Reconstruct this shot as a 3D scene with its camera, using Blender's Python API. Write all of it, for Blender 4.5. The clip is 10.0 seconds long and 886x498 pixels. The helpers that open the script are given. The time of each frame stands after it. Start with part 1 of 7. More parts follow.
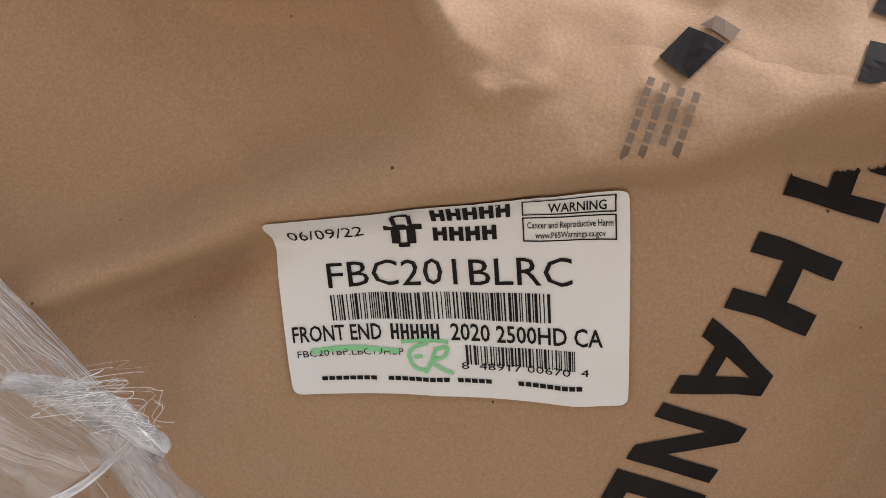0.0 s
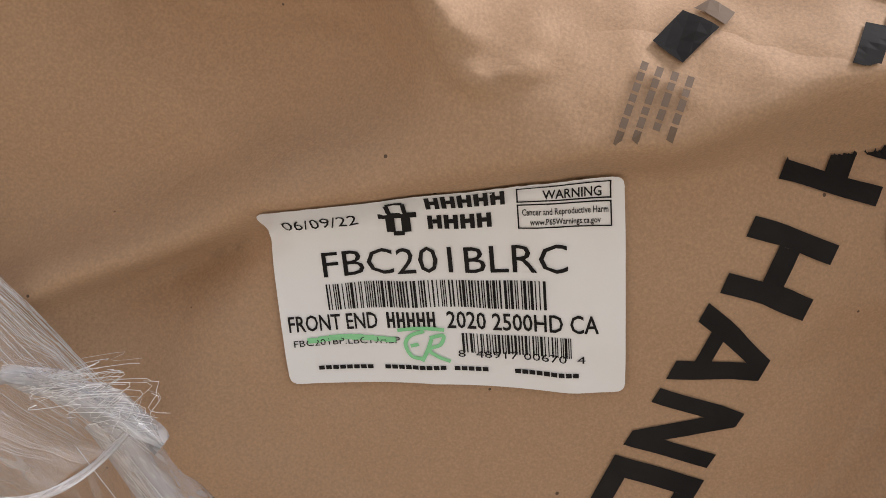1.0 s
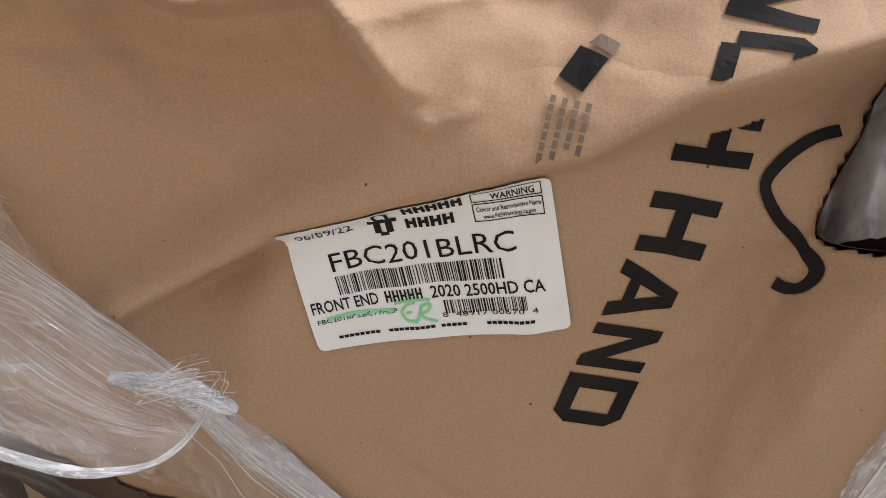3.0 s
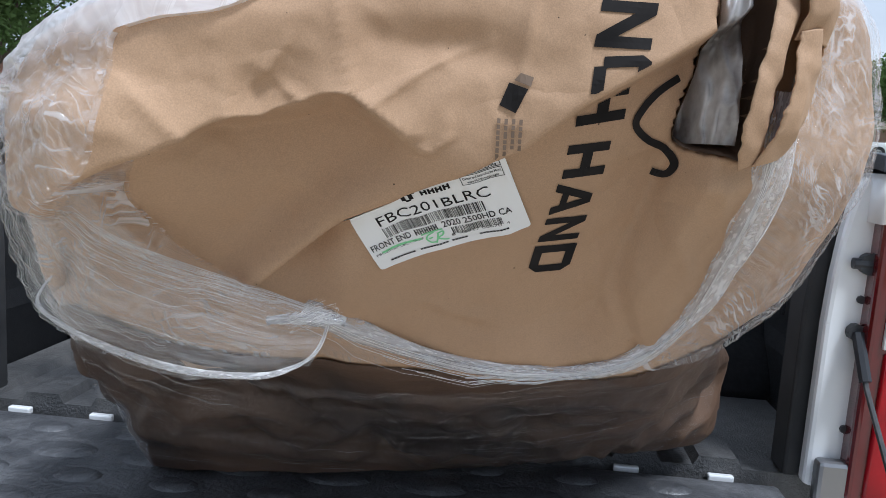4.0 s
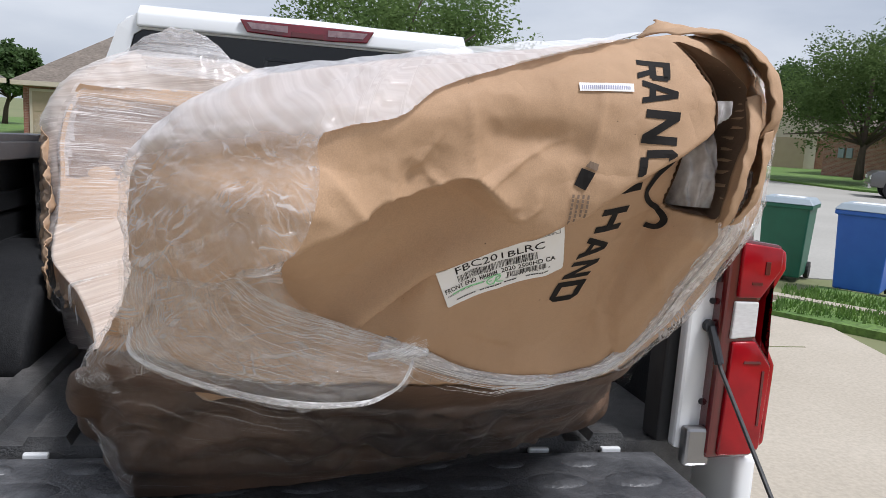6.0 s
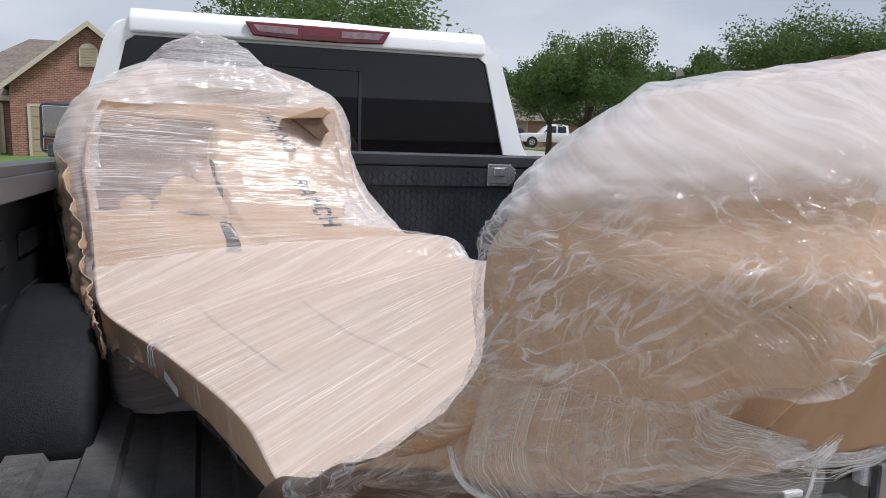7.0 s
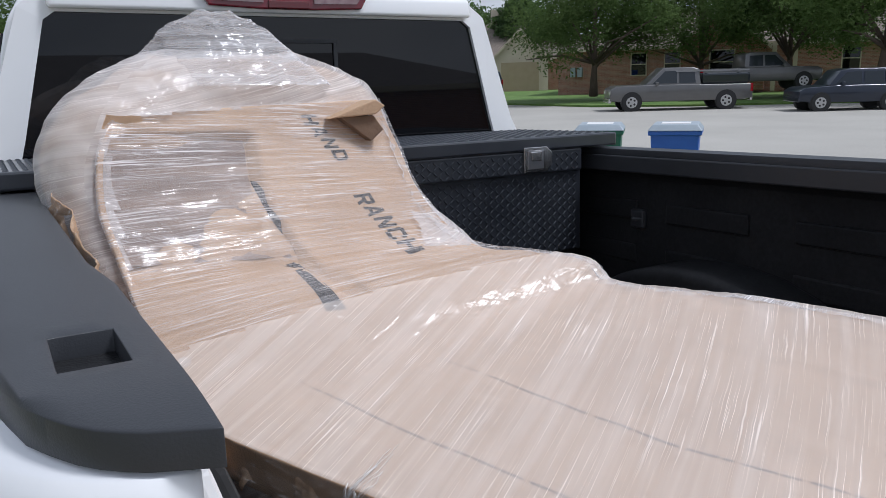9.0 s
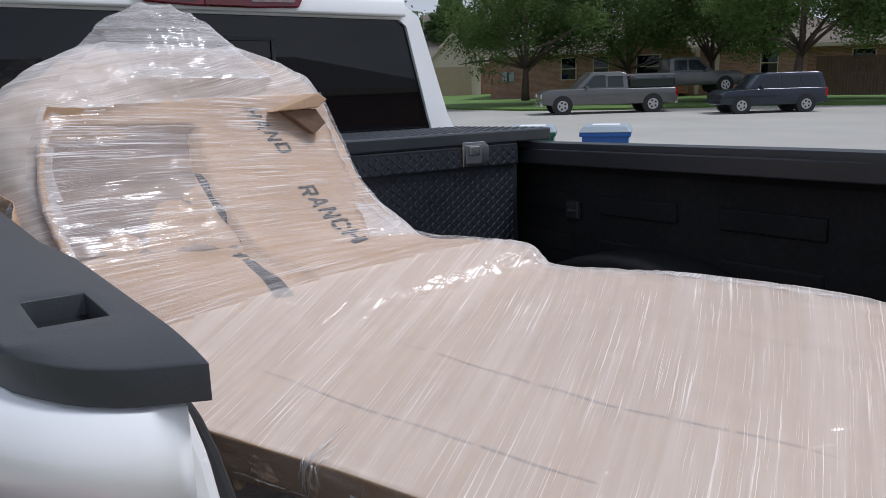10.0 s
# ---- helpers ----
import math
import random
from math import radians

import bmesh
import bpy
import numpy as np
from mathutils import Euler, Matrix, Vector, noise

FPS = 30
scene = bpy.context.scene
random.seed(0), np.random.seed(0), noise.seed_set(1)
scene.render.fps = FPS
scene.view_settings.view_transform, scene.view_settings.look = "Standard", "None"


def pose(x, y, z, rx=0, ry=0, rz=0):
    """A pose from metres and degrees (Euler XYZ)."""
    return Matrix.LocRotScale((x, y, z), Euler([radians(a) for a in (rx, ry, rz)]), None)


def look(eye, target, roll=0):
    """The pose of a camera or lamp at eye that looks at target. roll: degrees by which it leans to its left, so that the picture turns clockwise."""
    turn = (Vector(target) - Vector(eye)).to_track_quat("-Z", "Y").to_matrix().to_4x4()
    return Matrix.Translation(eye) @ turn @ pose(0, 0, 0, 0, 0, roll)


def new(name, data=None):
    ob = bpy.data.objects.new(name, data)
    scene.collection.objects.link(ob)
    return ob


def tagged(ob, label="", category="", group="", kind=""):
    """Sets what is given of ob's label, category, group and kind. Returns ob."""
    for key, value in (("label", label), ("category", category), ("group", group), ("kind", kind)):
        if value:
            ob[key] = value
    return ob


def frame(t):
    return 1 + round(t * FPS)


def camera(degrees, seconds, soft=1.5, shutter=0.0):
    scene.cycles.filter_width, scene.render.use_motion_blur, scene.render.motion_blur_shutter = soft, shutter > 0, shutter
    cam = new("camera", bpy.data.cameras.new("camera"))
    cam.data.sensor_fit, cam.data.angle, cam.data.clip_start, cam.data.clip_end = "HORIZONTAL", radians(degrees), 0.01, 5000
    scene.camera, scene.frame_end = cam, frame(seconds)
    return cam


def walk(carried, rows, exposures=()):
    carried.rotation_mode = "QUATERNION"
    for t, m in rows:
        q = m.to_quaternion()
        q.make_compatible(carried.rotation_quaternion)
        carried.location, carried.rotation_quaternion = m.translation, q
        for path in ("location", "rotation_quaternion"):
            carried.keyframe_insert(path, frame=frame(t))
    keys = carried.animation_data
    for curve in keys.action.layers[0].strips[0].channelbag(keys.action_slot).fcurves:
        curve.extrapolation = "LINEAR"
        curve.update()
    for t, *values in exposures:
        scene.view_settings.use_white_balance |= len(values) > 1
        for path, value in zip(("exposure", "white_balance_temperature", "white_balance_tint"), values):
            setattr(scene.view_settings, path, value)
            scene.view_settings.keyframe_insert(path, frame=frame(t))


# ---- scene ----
import collections

from mathutils.bvhtree import BVHTree

cam = camera(59.3, 10.0, soft=0.7)
# The truck stands on a gently falling drive: GRADE turns the truck's own axes into the world's.
GRADE = pose(0, 0, 0, 0, 0.9, 0) @ pose(0, 0, 0, -2.0, 0, 0)
PATH = [
    (0, (0.254, -0.95, 1.25), (-0.224, 0.832, 2.021), 25.1),
    (0.5, (0.254, -0.946, 1.249), (-0.228, 0.841, 2.008), 24.9),
    (1, (0.257, -0.949, 1.252), (-0.218, 0.847, 1.993), 24.4),
    (1.5, (0.271, -0.951, 1.25), (-0.211, 0.852, 1.971), 23.9),
    (2, (0.272, -0.959, 1.251), (-0.199, 0.85, 1.962), 22.9),
    (2.5, (0.28, -0.975, 1.255), (-0.19, 0.844, 1.939), 22.0),
    (4, (0.259, -1.359, 1.436), (0.065, 0.614, 1.169), 3.4),
    (4.5, (0.249, -1.474, 1.498), (0.109, 0.504, 1.237), 3.2),
    (5, (0.243, -1.566, 1.499), (0.152, 0.416, 1.244), 3.0),
    (6.5, (-0.298, -1.395, 1.5), (0.284, 0.503, 1.254), 3.3),
    (7, (-0.448, -1.17, 1.515), (0.144, 0.725, 1.271), 1.7),
    (7.5, (-0.614, -0.974, 1.507), (0.047, 0.899, 1.271), 0.5),
    (8, (-0.743, -0.758, 1.547), (0.003, 1.074, 1.254), -1.4),
    (8.5, (-0.803, -0.597, 1.552), (-0.003, 1.197, 1.184), -1.8),
    (9, (-0.895, -0.523, 1.632), (0.086, 1.179, 1.257), -2.0),
    (9.5, (-0.95, -0.528, 1.65), (0.107, 1.129, 1.279), -2.8),
    (10, (-0.938, -0.558, 1.606), (0.182, 1.057, 1.237), -2.2),
]
walk(cam, [(t, GRADE @ look(eye, target, roll)) for t, eye, target, roll in PATH],
     exposures=[(0.0, -0.02, 6250, 15), (2.5, 0.02, 6250, 15), (4.0, -0.08, 5480, 8), (4.5, -0.17, 5800, 10), (5.0, -0.26, 5900, 10), (6.5, -0.12, 6050, 12), (7.0, -0.28, 6000, 12), (8.0, -0.52, 5860, 12), (9.0, -0.46, 5780, 12), (9.5, -0.42, 5730, 12), (10.0, -0.58, 5770, 12)])

# ---- light ----
SUN_EL, SUN_AZ = 60.0, 127.0    # degrees; azimuth from straight ahead, to the right
world = bpy.data.worlds.new("sky")
scene.world = world
world.use_nodes = True
wn, wl = world.node_tree.nodes, world.node_tree.links
wn.clear()
w_out = wn.new("ShaderNodeOutputWorld")
w_bg = wn.new("ShaderNodeBackground")
w_sky = wn.new("ShaderNodeTexSky")
w_sky.sky_type, w_sky.sun_disc = "NISHITA", False
w_sky.sun_elevation, w_sky.sun_rotation = radians(SUN_EL), radians(SUN_AZ)
w_sky.dust_density = 3.0
w_co = wn.new("ShaderNodeTexCoord")
w_map = wn.new("ShaderNodeMapping")
w_map.inputs["Scale"].default_value = (1.0, 1.0, 3.2)
w_noise = wn.new("ShaderNodeTexNoise")
w_noise.inputs["Scale"].default_value, w_noise.inputs["Detail"].default_value = 2.1, 7.0
w_ramp = wn.new("ShaderNodeValToRGB")
w_ramp.color_ramp.elements[0].position, w_ramp.color_ramp.elements[0].color = 0.36, (8.0, 8.6, 9.6, 1)
w_ramp.color_ramp.elements[1].position, w_ramp.color_ramp.elements[1].color = 0.62, (12.4, 12.6, 12.9, 1)
w_mix = wn.new("ShaderNodeMixRGB")
w_mix.inputs[0].default_value = 0.82
wl.new(w_co.outputs["Generated"], w_map.inputs["Vector"])
wl.new(w_map.outputs["Vector"], w_noise.inputs["Vector"])
wl.new(w_noise.outputs["Fac"], w_ramp.inputs["Fac"])
wl.new(w_sky.outputs["Color"], w_mix.inputs[1])
wl.new(w_ramp.outputs["Color"], w_mix.inputs[2])
wl.new(w_mix.outputs[0], w_bg.inputs["Color"])
w_bg.inputs["Strength"].default_value = 0.078
wl.new(w_bg.outputs[0], w_out.inputs["Surface"])

sun = new("sun", bpy.data.lights.new("sun", "SUN"))
sun.data.energy, sun.data.angle, sun.data.color = 3.8, radians(13), (1.0, 0.965, 0.92)
s_dir = Vector((math.sin(radians(SUN_AZ)) * math.cos(radians(SUN_EL)), math.cos(radians(SUN_AZ)) * math.cos(radians(SUN_EL)), math.sin(radians(SUN_EL))))
sun.matrix_world = look(s_dir * 40, (0, 0, 0))


# ---- materials ----
def mat(name, color, rough=0.6, metal=0.0, alt=None, scale=4.0, contrast=0.5, bump=0.0, bump_scale=60.0, coat=0.0, spec=0.5, stretch=(1, 1, 1), grain=0.0, grain_scale=150.0, island=0.0):
    m = bpy.data.materials.new(name)
    m.use_nodes = True
    n, l = m.node_tree.nodes, m.node_tree.links
    b = n["Principled BSDF"]
    b.inputs["Roughness"].default_value, b.inputs["Metallic"].default_value = rough, metal
    b.inputs["Specular IOR Level"].default_value = spec
    b.inputs["Coat Weight"].default_value, b.inputs["Coat Roughness"].default_value = coat, 0.05
    b.inputs["Base Color"].default_value = (*color, 1)
    co = n.new("ShaderNodeTexCoord")
    mp = n.new("ShaderNodeMapping")
    mp.inputs["Scale"].default_value = stretch
    l.new(co.outputs["Object"], mp.inputs["Vector"])
    if alt:
        tx = n.new("ShaderNodeTexNoise")
        tx.inputs["Scale"].default_value, tx.inputs["Detail"].default_value = scale, 6.0
        l.new(mp.outputs[0], tx.inputs["Vector"])
        rp = n.new("ShaderNodeValToRGB")
        rp.color_ramp.elements[0].position, rp.color_ramp.elements[1].position = 0.5 - contrast / 2, 0.5 + contrast / 2
        rp.color_ramp.elements[0].color, rp.color_ramp.elements[1].color = (*color, 1), (*alt, 1)
        l.new(tx.outputs["Fac"], rp.inputs["Fac"])
        last = rp.outputs["Color"]
        if grain:
            t2 = n.new("ShaderNodeTexNoise")
            t2.inputs["Scale"].default_value, t2.inputs["Detail"].default_value = grain_scale, 3.0
            l.new(mp.outputs[0], t2.inputs["Vector"])
            mr = n.new("ShaderNodeMapRange")
            mr.inputs[1].default_value, mr.inputs[2].default_value = 0.3, 0.7
            mr.inputs[3].default_value, mr.inputs[4].default_value = 1 - grain, 1 + grain
            l.new(t2.outputs["Fac"], mr.inputs[0])
            mx = n.new("ShaderNodeVectorMath")
            mx.operation = "SCALE"
            l.new(last, mx.inputs[0])
            l.new(mr.outputs[0], mx.inputs["Scale"])
            last = mx.outputs[0]
        if island:
            gi = n.new("ShaderNodeNewGeometry")
            oi = n.new("ShaderNodeObjectInfo")
            ad = n.new("ShaderNodeMath")
            ad.operation = "ADD"
            l.new(gi.outputs["Random Per Island"], ad.inputs[0])
            l.new(oi.outputs["Random"], ad.inputs[1])
            m2 = n.new("ShaderNodeMapRange")
            m2.inputs[2].default_value = 2.0
            m2.inputs[3].default_value, m2.inputs[4].default_value = 1 - island, 1 + island
            l.new(ad.outputs[0], m2.inputs[0])
            mx2 = n.new("ShaderNodeVectorMath")
            mx2.operation = "SCALE"
            l.new(last, mx2.inputs[0])
            l.new(m2.outputs[0], mx2.inputs["Scale"])
            last = mx2.outputs[0]
        l.new(last, b.inputs["Base Color"])
    if bump:
        t3 = n.new("ShaderNodeTexNoise")
        t3.inputs["Scale"].default_value, t3.inputs["Detail"].default_value = bump_scale, 5.0
        l.new(mp.outputs[0], t3.inputs["Vector"])
        bp = n.new("ShaderNodeBump")
        bp.inputs["Strength"].default_value, bp.inputs["Distance"].default_value = bump, 0.01
        l.new(t3.outputs["Fac"], bp.inputs["Height"])
        l.new(bp.outputs[0], b.inputs["Normal"])
    return m


def speckle(m):
    """Sparse dark flecks of fibre in a paper's colour."""
    n, l = m.node_tree.nodes, m.node_tree.links
    b = n["Principled BSDF"]
    was = b.inputs["Base Color"].links[0].from_socket
    co = n.new("ShaderNodeTexCoord")
    vo = n.new("ShaderNodeTexVoronoi")
    vo.inputs["Scale"].default_value = 90.0
    l.new(co.outputs["Object"], vo.inputs["Vector"])
    sp = n.new("ShaderNodeSeparateXYZ")
    l.new(vo.outputs["Color"], sp.inputs[0])
    size = n.new("ShaderNodeMapRange")
    size.inputs[1].default_value, size.inputs[2].default_value, size.inputs[3].default_value, size.inputs[4].default_value = 0.78, 1.0, 0.0, 0.085
    l.new(sp.outputs["X"], size.inputs[0])
    less = n.new("ShaderNodeMath")
    less.operation = "LESS_THAN"
    l.new(vo.outputs["Distance"], less.inputs[0]), l.new(size.outputs[0], less.inputs[1])
    mx = n.new("ShaderNodeMixRGB")
    mx.inputs[2].default_value = (0.10, 0.06, 0.035, 1)
    l.new(less.outputs[0], mx.inputs[0]), l.new(was, mx.inputs[1]), l.new(mx.outputs[0], b.inputs["Base Color"])


def film_mat(name, low, high, along, across, veil=(0.84, 0.83, 0.84), rough=0.14, gloss=0.05, sparse=0.0, soft=0.30, lean=0.0, crinkle=0.0, cells=32.0, haze=None, swell=1.0):
    """Stretch film: clear where it lies tight, milky along its drawn streaks. along, across: streak scales in the u, v of the sheet."""
    m = bpy.data.materials.new(name)
    m.use_nodes = True
    n, l = m.node_tree.nodes, m.node_tree.links
    n.clear()
    out = n.new("ShaderNodeOutputMaterial")
    uvm, uv = n.new("ShaderNodeUVMap"), n.new("ShaderNodeMapping")
    uv.inputs["Rotation"].default_value = (0, 0, radians(-lean))
    l.new(uvm.outputs[0], uv.inputs["Vector"])

    def streaks(ka, kb, lo, hi, detail):
        mp = n.new("ShaderNodeMapping")
        mp.inputs["Scale"].default_value = (along * ka, across * kb, 1)
        l.new(uv.outputs[0], mp.inputs["Vector"])
        tx = n.new("ShaderNodeTexNoise")
        tx.inputs["Scale"].default_value, tx.inputs["Detail"].default_value, tx.inputs["Distortion"].default_value = 1.0, detail, 0.3
        l.new(mp.outputs[0], tx.inputs["Vector"])
        r = n.new("ShaderNodeMapRange")
        r.interpolation_type = "SMOOTHSTEP"
        r.inputs[1].default_value, r.inputs[2].default_value = lo, hi
        l.new(tx.outputs["Fac"], r.inputs[0])
        return r.outputs[0]

    def calc(op, a, b):
        q = n.new("ShaderNodeMath")
        q.operation = op
        for k, v in enumerate((a, b)):
            if isinstance(v, float):
                q.inputs[k].default_value = v
            else:
                l.new(v, q.inputs[k])
        return q.outputs[0]

    thin, wide = streaks(1.3, 3.0, 0.54 + sparse, 0.68 + sparse, 3.0), streaks(0.6, 0.45, 0.35, 0.70, 4.0)
    t2 = n.new("ShaderNodeTexNoise")
    t2.inputs["Scale"].default_value, t2.inputs["Detail"].default_value = 5.0, 5.0
    l.new(uv.outputs[0], t2.inputs["Vector"])
    blot = n.new("ShaderNodeMapRange")
    blot.inputs[1].default_value, blot.inputs[2].default_value = 0.35, 0.65
    l.new(t2.outputs["Fac"], blot.inputs[0])
    fine = streaks(1.8, 8.0, 0.57 + sparse, 0.67 + sparse, 2.0)
    mixed = calc("ADD", calc("MULTIPLY", calc("MULTIPLY", calc("MAXIMUM", thin, fine), calc("ADD", blot.outputs[0], 0.10)), 0.7), calc("MULTIPLY", wide, soft))
    mr = n.new("ShaderNodeMapRange")
    mr.inputs[3].default_value, mr.inputs[4].default_value = low, high
    l.new(mixed, mr.inputs[0])
    veiled, relief = mr.outputs[0], calc("ADD", calc("ADD", thin, calc("MULTIPLY", wide, swell)), calc("MULTIPLY", fine, 0.4))
    if crinkle:
        # branching fold lines of loose film, in patches
        bend = n.new("ShaderNodeTexNoise")
        bend.inputs["Scale"].default_value, bend.inputs["Detail"].default_value = 14.0, 4.0
        l.new(uv.outputs[0], bend.inputs["Vector"])
        off = n.new("ShaderNodeVectorMath")
        off.operation = "MULTIPLY_ADD"
        off.inputs[1].default_value = (0.035, 0.035, 0.0)
        l.new(bend.outputs["Color"], off.inputs[0]), l.new(uv.outputs[0], off.inputs[2])
        for ang, k, power, at_ in ((12, 1.0, 1.0, 0.0), (70, 1.3, 0.9, 3.1), (-46, 1.1, 0.9, 7.7), (-78, 0.8, 0.8, 11.3)):
            spots, where = n.new("ShaderNodeTexNoise"), n.new("ShaderNodeMapRange")
            spots.noise_dimensions = "4D"
            spots.inputs["W"].default_value, spots.inputs["Scale"].default_value, spots.inputs["Detail"].default_value = at_, 8.0, 3.0
            where.inputs[1].default_value, where.inputs[2].default_value = 0.45, 0.62
            l.new(uv.outputs[0], spots.inputs["Vector"]), l.new(spots.outputs["Fac"], where.inputs[0])
            turn_, mp = n.new("ShaderNodeMapping"), n.new("ShaderNodeMapping")
            turn_.inputs["Rotation"].default_value = (0, 0, radians(ang))
            mp.inputs["Scale"].default_value, mp.inputs["Location"].default_value = (cells * k * 0.20, cells * k, 1), (at_, at_, 0)
            l.new(off.outputs[0], turn_.inputs["Vector"]), l.new(turn_.outputs[0], mp.inputs["Vector"])
            tx, r = n.new("ShaderNodeTexNoise"), n.new("ShaderNodeMapRange")
            tx.inputs["Scale"].default_value, tx.inputs["Detail"].default_value = 1.0, 2.5
            l.new(mp.outputs[0], tx.inputs["Vector"])
            r.interpolation_type = "SMOOTHSTEP"
            r.inputs[1].default_value, r.inputs[2].default_value, r.inputs[3].default_value, r.inputs[4].default_value = 0.0, 0.045, power, 0.0
            l.new(calc("ABSOLUTE", calc("SUBTRACT", tx.outputs["Fac"], 0.5), 0.0), r.inputs[0])
            fold_line = calc("MULTIPLY", r.outputs[0], where.outputs[0])
            veiled = calc("MAXIMUM", veiled, calc("MULTIPLY", fold_line, crinkle))
            relief = calc("ADD", relief, fold_line)
    if haze:
        # a whiter veil above a slanting line, in the thing's own axes
        base, rise, width, amount = haze
        co, sp = n.new("ShaderNodeTexCoord"), n.new("ShaderNodeSeparateXYZ")
        l.new(co.outputs["Object"], sp.inputs[0])
        above = calc("SUBTRACT", calc("ADD", sp.outputs["Z"], calc("MULTIPLY", t2.outputs["Fac"], width)), calc("MULTIPLY", sp.outputs["X"], rise))
        r = n.new("ShaderNodeMapRange")
        r.interpolation_type = "SMOOTHSTEP"
        r.inputs[1].default_value, r.inputs[2].default_value, r.inputs[4].default_value = base + width * 0.3, base + width * 0.8, amount
        l.new(above, r.inputs[0])
        veiled = calc("MAXIMUM", veiled, calc("MULTIPLY", r.outputs[0], calc("ADD", calc("MULTIPLY", wide, 0.25), 0.85)))
    bp = n.new("ShaderNodeBump")
    bp.inputs["Strength"].default_value, bp.inputs["Distance"].default_value = 0.8, 0.003
    l.new(relief, bp.inputs["Height"])
    tr = n.new("ShaderNodeBsdfTransparent")
    df = n.new("ShaderNodeBsdfDiffuse")
    df.inputs["Color"].default_value = (*veil, 1)
    m1 = n.new("ShaderNodeMixShader")
    l.new(veiled, m1.inputs[0])
    l.new(tr.outputs[0], m1.inputs[1])
    l.new(df.outputs[0], m1.inputs[2])
    gl = n.new("ShaderNodeBsdfGlossy")
    gl.inputs["Roughness"].default_value = rough
    l.new(bp.outputs[0], gl.inputs["Normal"])
    m2 = n.new("ShaderNodeMixShader")
    m2.inputs[0].default_value = gloss
    l.new(m1.outputs[0], m2.inputs[1])
    l.new(gl.outputs[0], m2.inputs[2])
    l.new(m2.outputs[0], out.inputs["Surface"])
    return m


KRAFT = mat("kraft_paper", (0.385, 0.240, 0.140), 0.78, alt=(0.465, 0.300, 0.180), scale=3.0, grain=0.13, grain_scale=800, bump=0.06, bump_scale=600)
speckle(KRAFT)


def creased(m, size, depth):
    """Fine creases of handled paper, over the relief that a material has."""
    n, l = m.node_tree.nodes, m.node_tree.links
    b = n["Principled BSDF"]
    co, tx = n.new("ShaderNodeTexCoord"), n.new("ShaderNodeTexNoise")
    tx.inputs["Scale"].default_value, tx.inputs["Detail"].default_value, tx.inputs["Roughness"].default_value = 1.0 / size, 3.0, 0.55
    l.new(co.outputs["Object"], tx.inputs["Vector"])
    off, fold_ = n.new("ShaderNodeMath"), n.new("ShaderNodeMath")
    off.operation, fold_.operation = "SUBTRACT", "ABSOLUTE"
    off.inputs[1].default_value = 0.5
    l.new(tx.outputs["Fac"], off.inputs[0]), l.new(off.outputs[0], fold_.inputs[0])
    bp = n.new("ShaderNodeBump")
    bp.inputs["Strength"].default_value, bp.inputs["Distance"].default_value = 1.0, depth
    l.new(fold_.outputs[0], bp.inputs["Height"])
    if b.inputs["Normal"].links:
        l.new(b.inputs["Normal"].links[0].from_socket, bp.inputs["Normal"])
    l.new(bp.outputs[0], b.inputs["Normal"])


creased(KRAFT, 0.11, 0.010)
CARD = mat("cardboard", (0.41, 0.265, 0.160), 0.8, alt=(0.51, 0.350, 0.225), scale=5.0, grain=0.08, grain_scale=300, bump=0.15, bump_scale=200)
# dark brown: painted shade in two hollows, and the board's dark joints
SHADE_JOINT_BROWN = mat("shade_and_joint_brown", (0.12, 0.075, 0.048), 0.9, alt=(0.18, 0.115, 0.075), scale=6.0, bump=0.3)
FILM = film_mat("stretch_film", 0.16, 0.85, 4.0, 80.0)
FILM_REAR = film_mat("stretch_film_fine", 0.02, 0.52, 4.0, 210.0, veil=(0.84, 0.82, 0.83), sparse=0.0, soft=0.16, gloss=0.035, lean=-30.0, crinkle=0.52, cells=46.0, haze=(1.505, 0.15, 0.06, 0.50))
FILM_SLAB = film_mat("stretch_film_layers", 0.33, 1.0, 2.4, 70.0, veil=(0.94, 0.85, 0.78), rough=0.24, gloss=0.036, sparse=0.050, soft=0.20, lean=42.0, crinkle=0.18, cells=7.0, swell=0.3)
FILM_HEAD = film_mat("stretch_film_tight", 0.10, 1.0, 3.4, 75.0, veil=(0.88, 0.83, 0.81), gloss=0.030, sparse=-0.008, soft=0.10, lean=8.0, swell=0.25)
FILM_DRAPE = film_mat("stretch_film_drawn", 0.05, 0.80, 2.2, 200.0, veil=(0.84, 0.82, 0.80), sparse=0.005, soft=0.16)
FILM_HAZE = film_mat("stretch_film_hazy", 0.34, 0.90, 3.0, 110.0, veil=(0.86, 0.82, 0.80), sparse=0.02, lean=10.0, gloss=0.035, crinkle=0.45, cells=20.0, swell=0.3)
FILM_CLEAR = film_mat("stretch_film_thin", 0.0, 0.75, 1.1, 75.0, sparse=0.055, soft=0.04, gloss=0.022, lean=3.0)
FILM_ROPE = film_mat("twisted_film", 0.25, 0.95, 260.0, 12.0, sparse=-0.02)
INK = mat("black_ink", (0.009, 0.008, 0.008), 0.8, alt=(0.022, 0.019, 0.018), scale=30.0, spec=0.2)
INK_FAINT = mat("grey_ink", (0.16, 0.11, 0.075), 0.8, alt=(0.2, 0.14, 0.1), scale=50.0)
LABEL = mat("label_paper", (0.80, 0.79, 0.78), 0.42, alt=(0.85, 0.84, 0.83), scale=20.0, bump=0.03)
MARKER = mat("green_marker", (0.22, 0.62, 0.28), 0.6, alt=(0.30, 0.70, 0.36), scale=60.0)
BARCODE_PALE = mat("pale_bars", (0.33, 0.33, 0.48), 0.6)
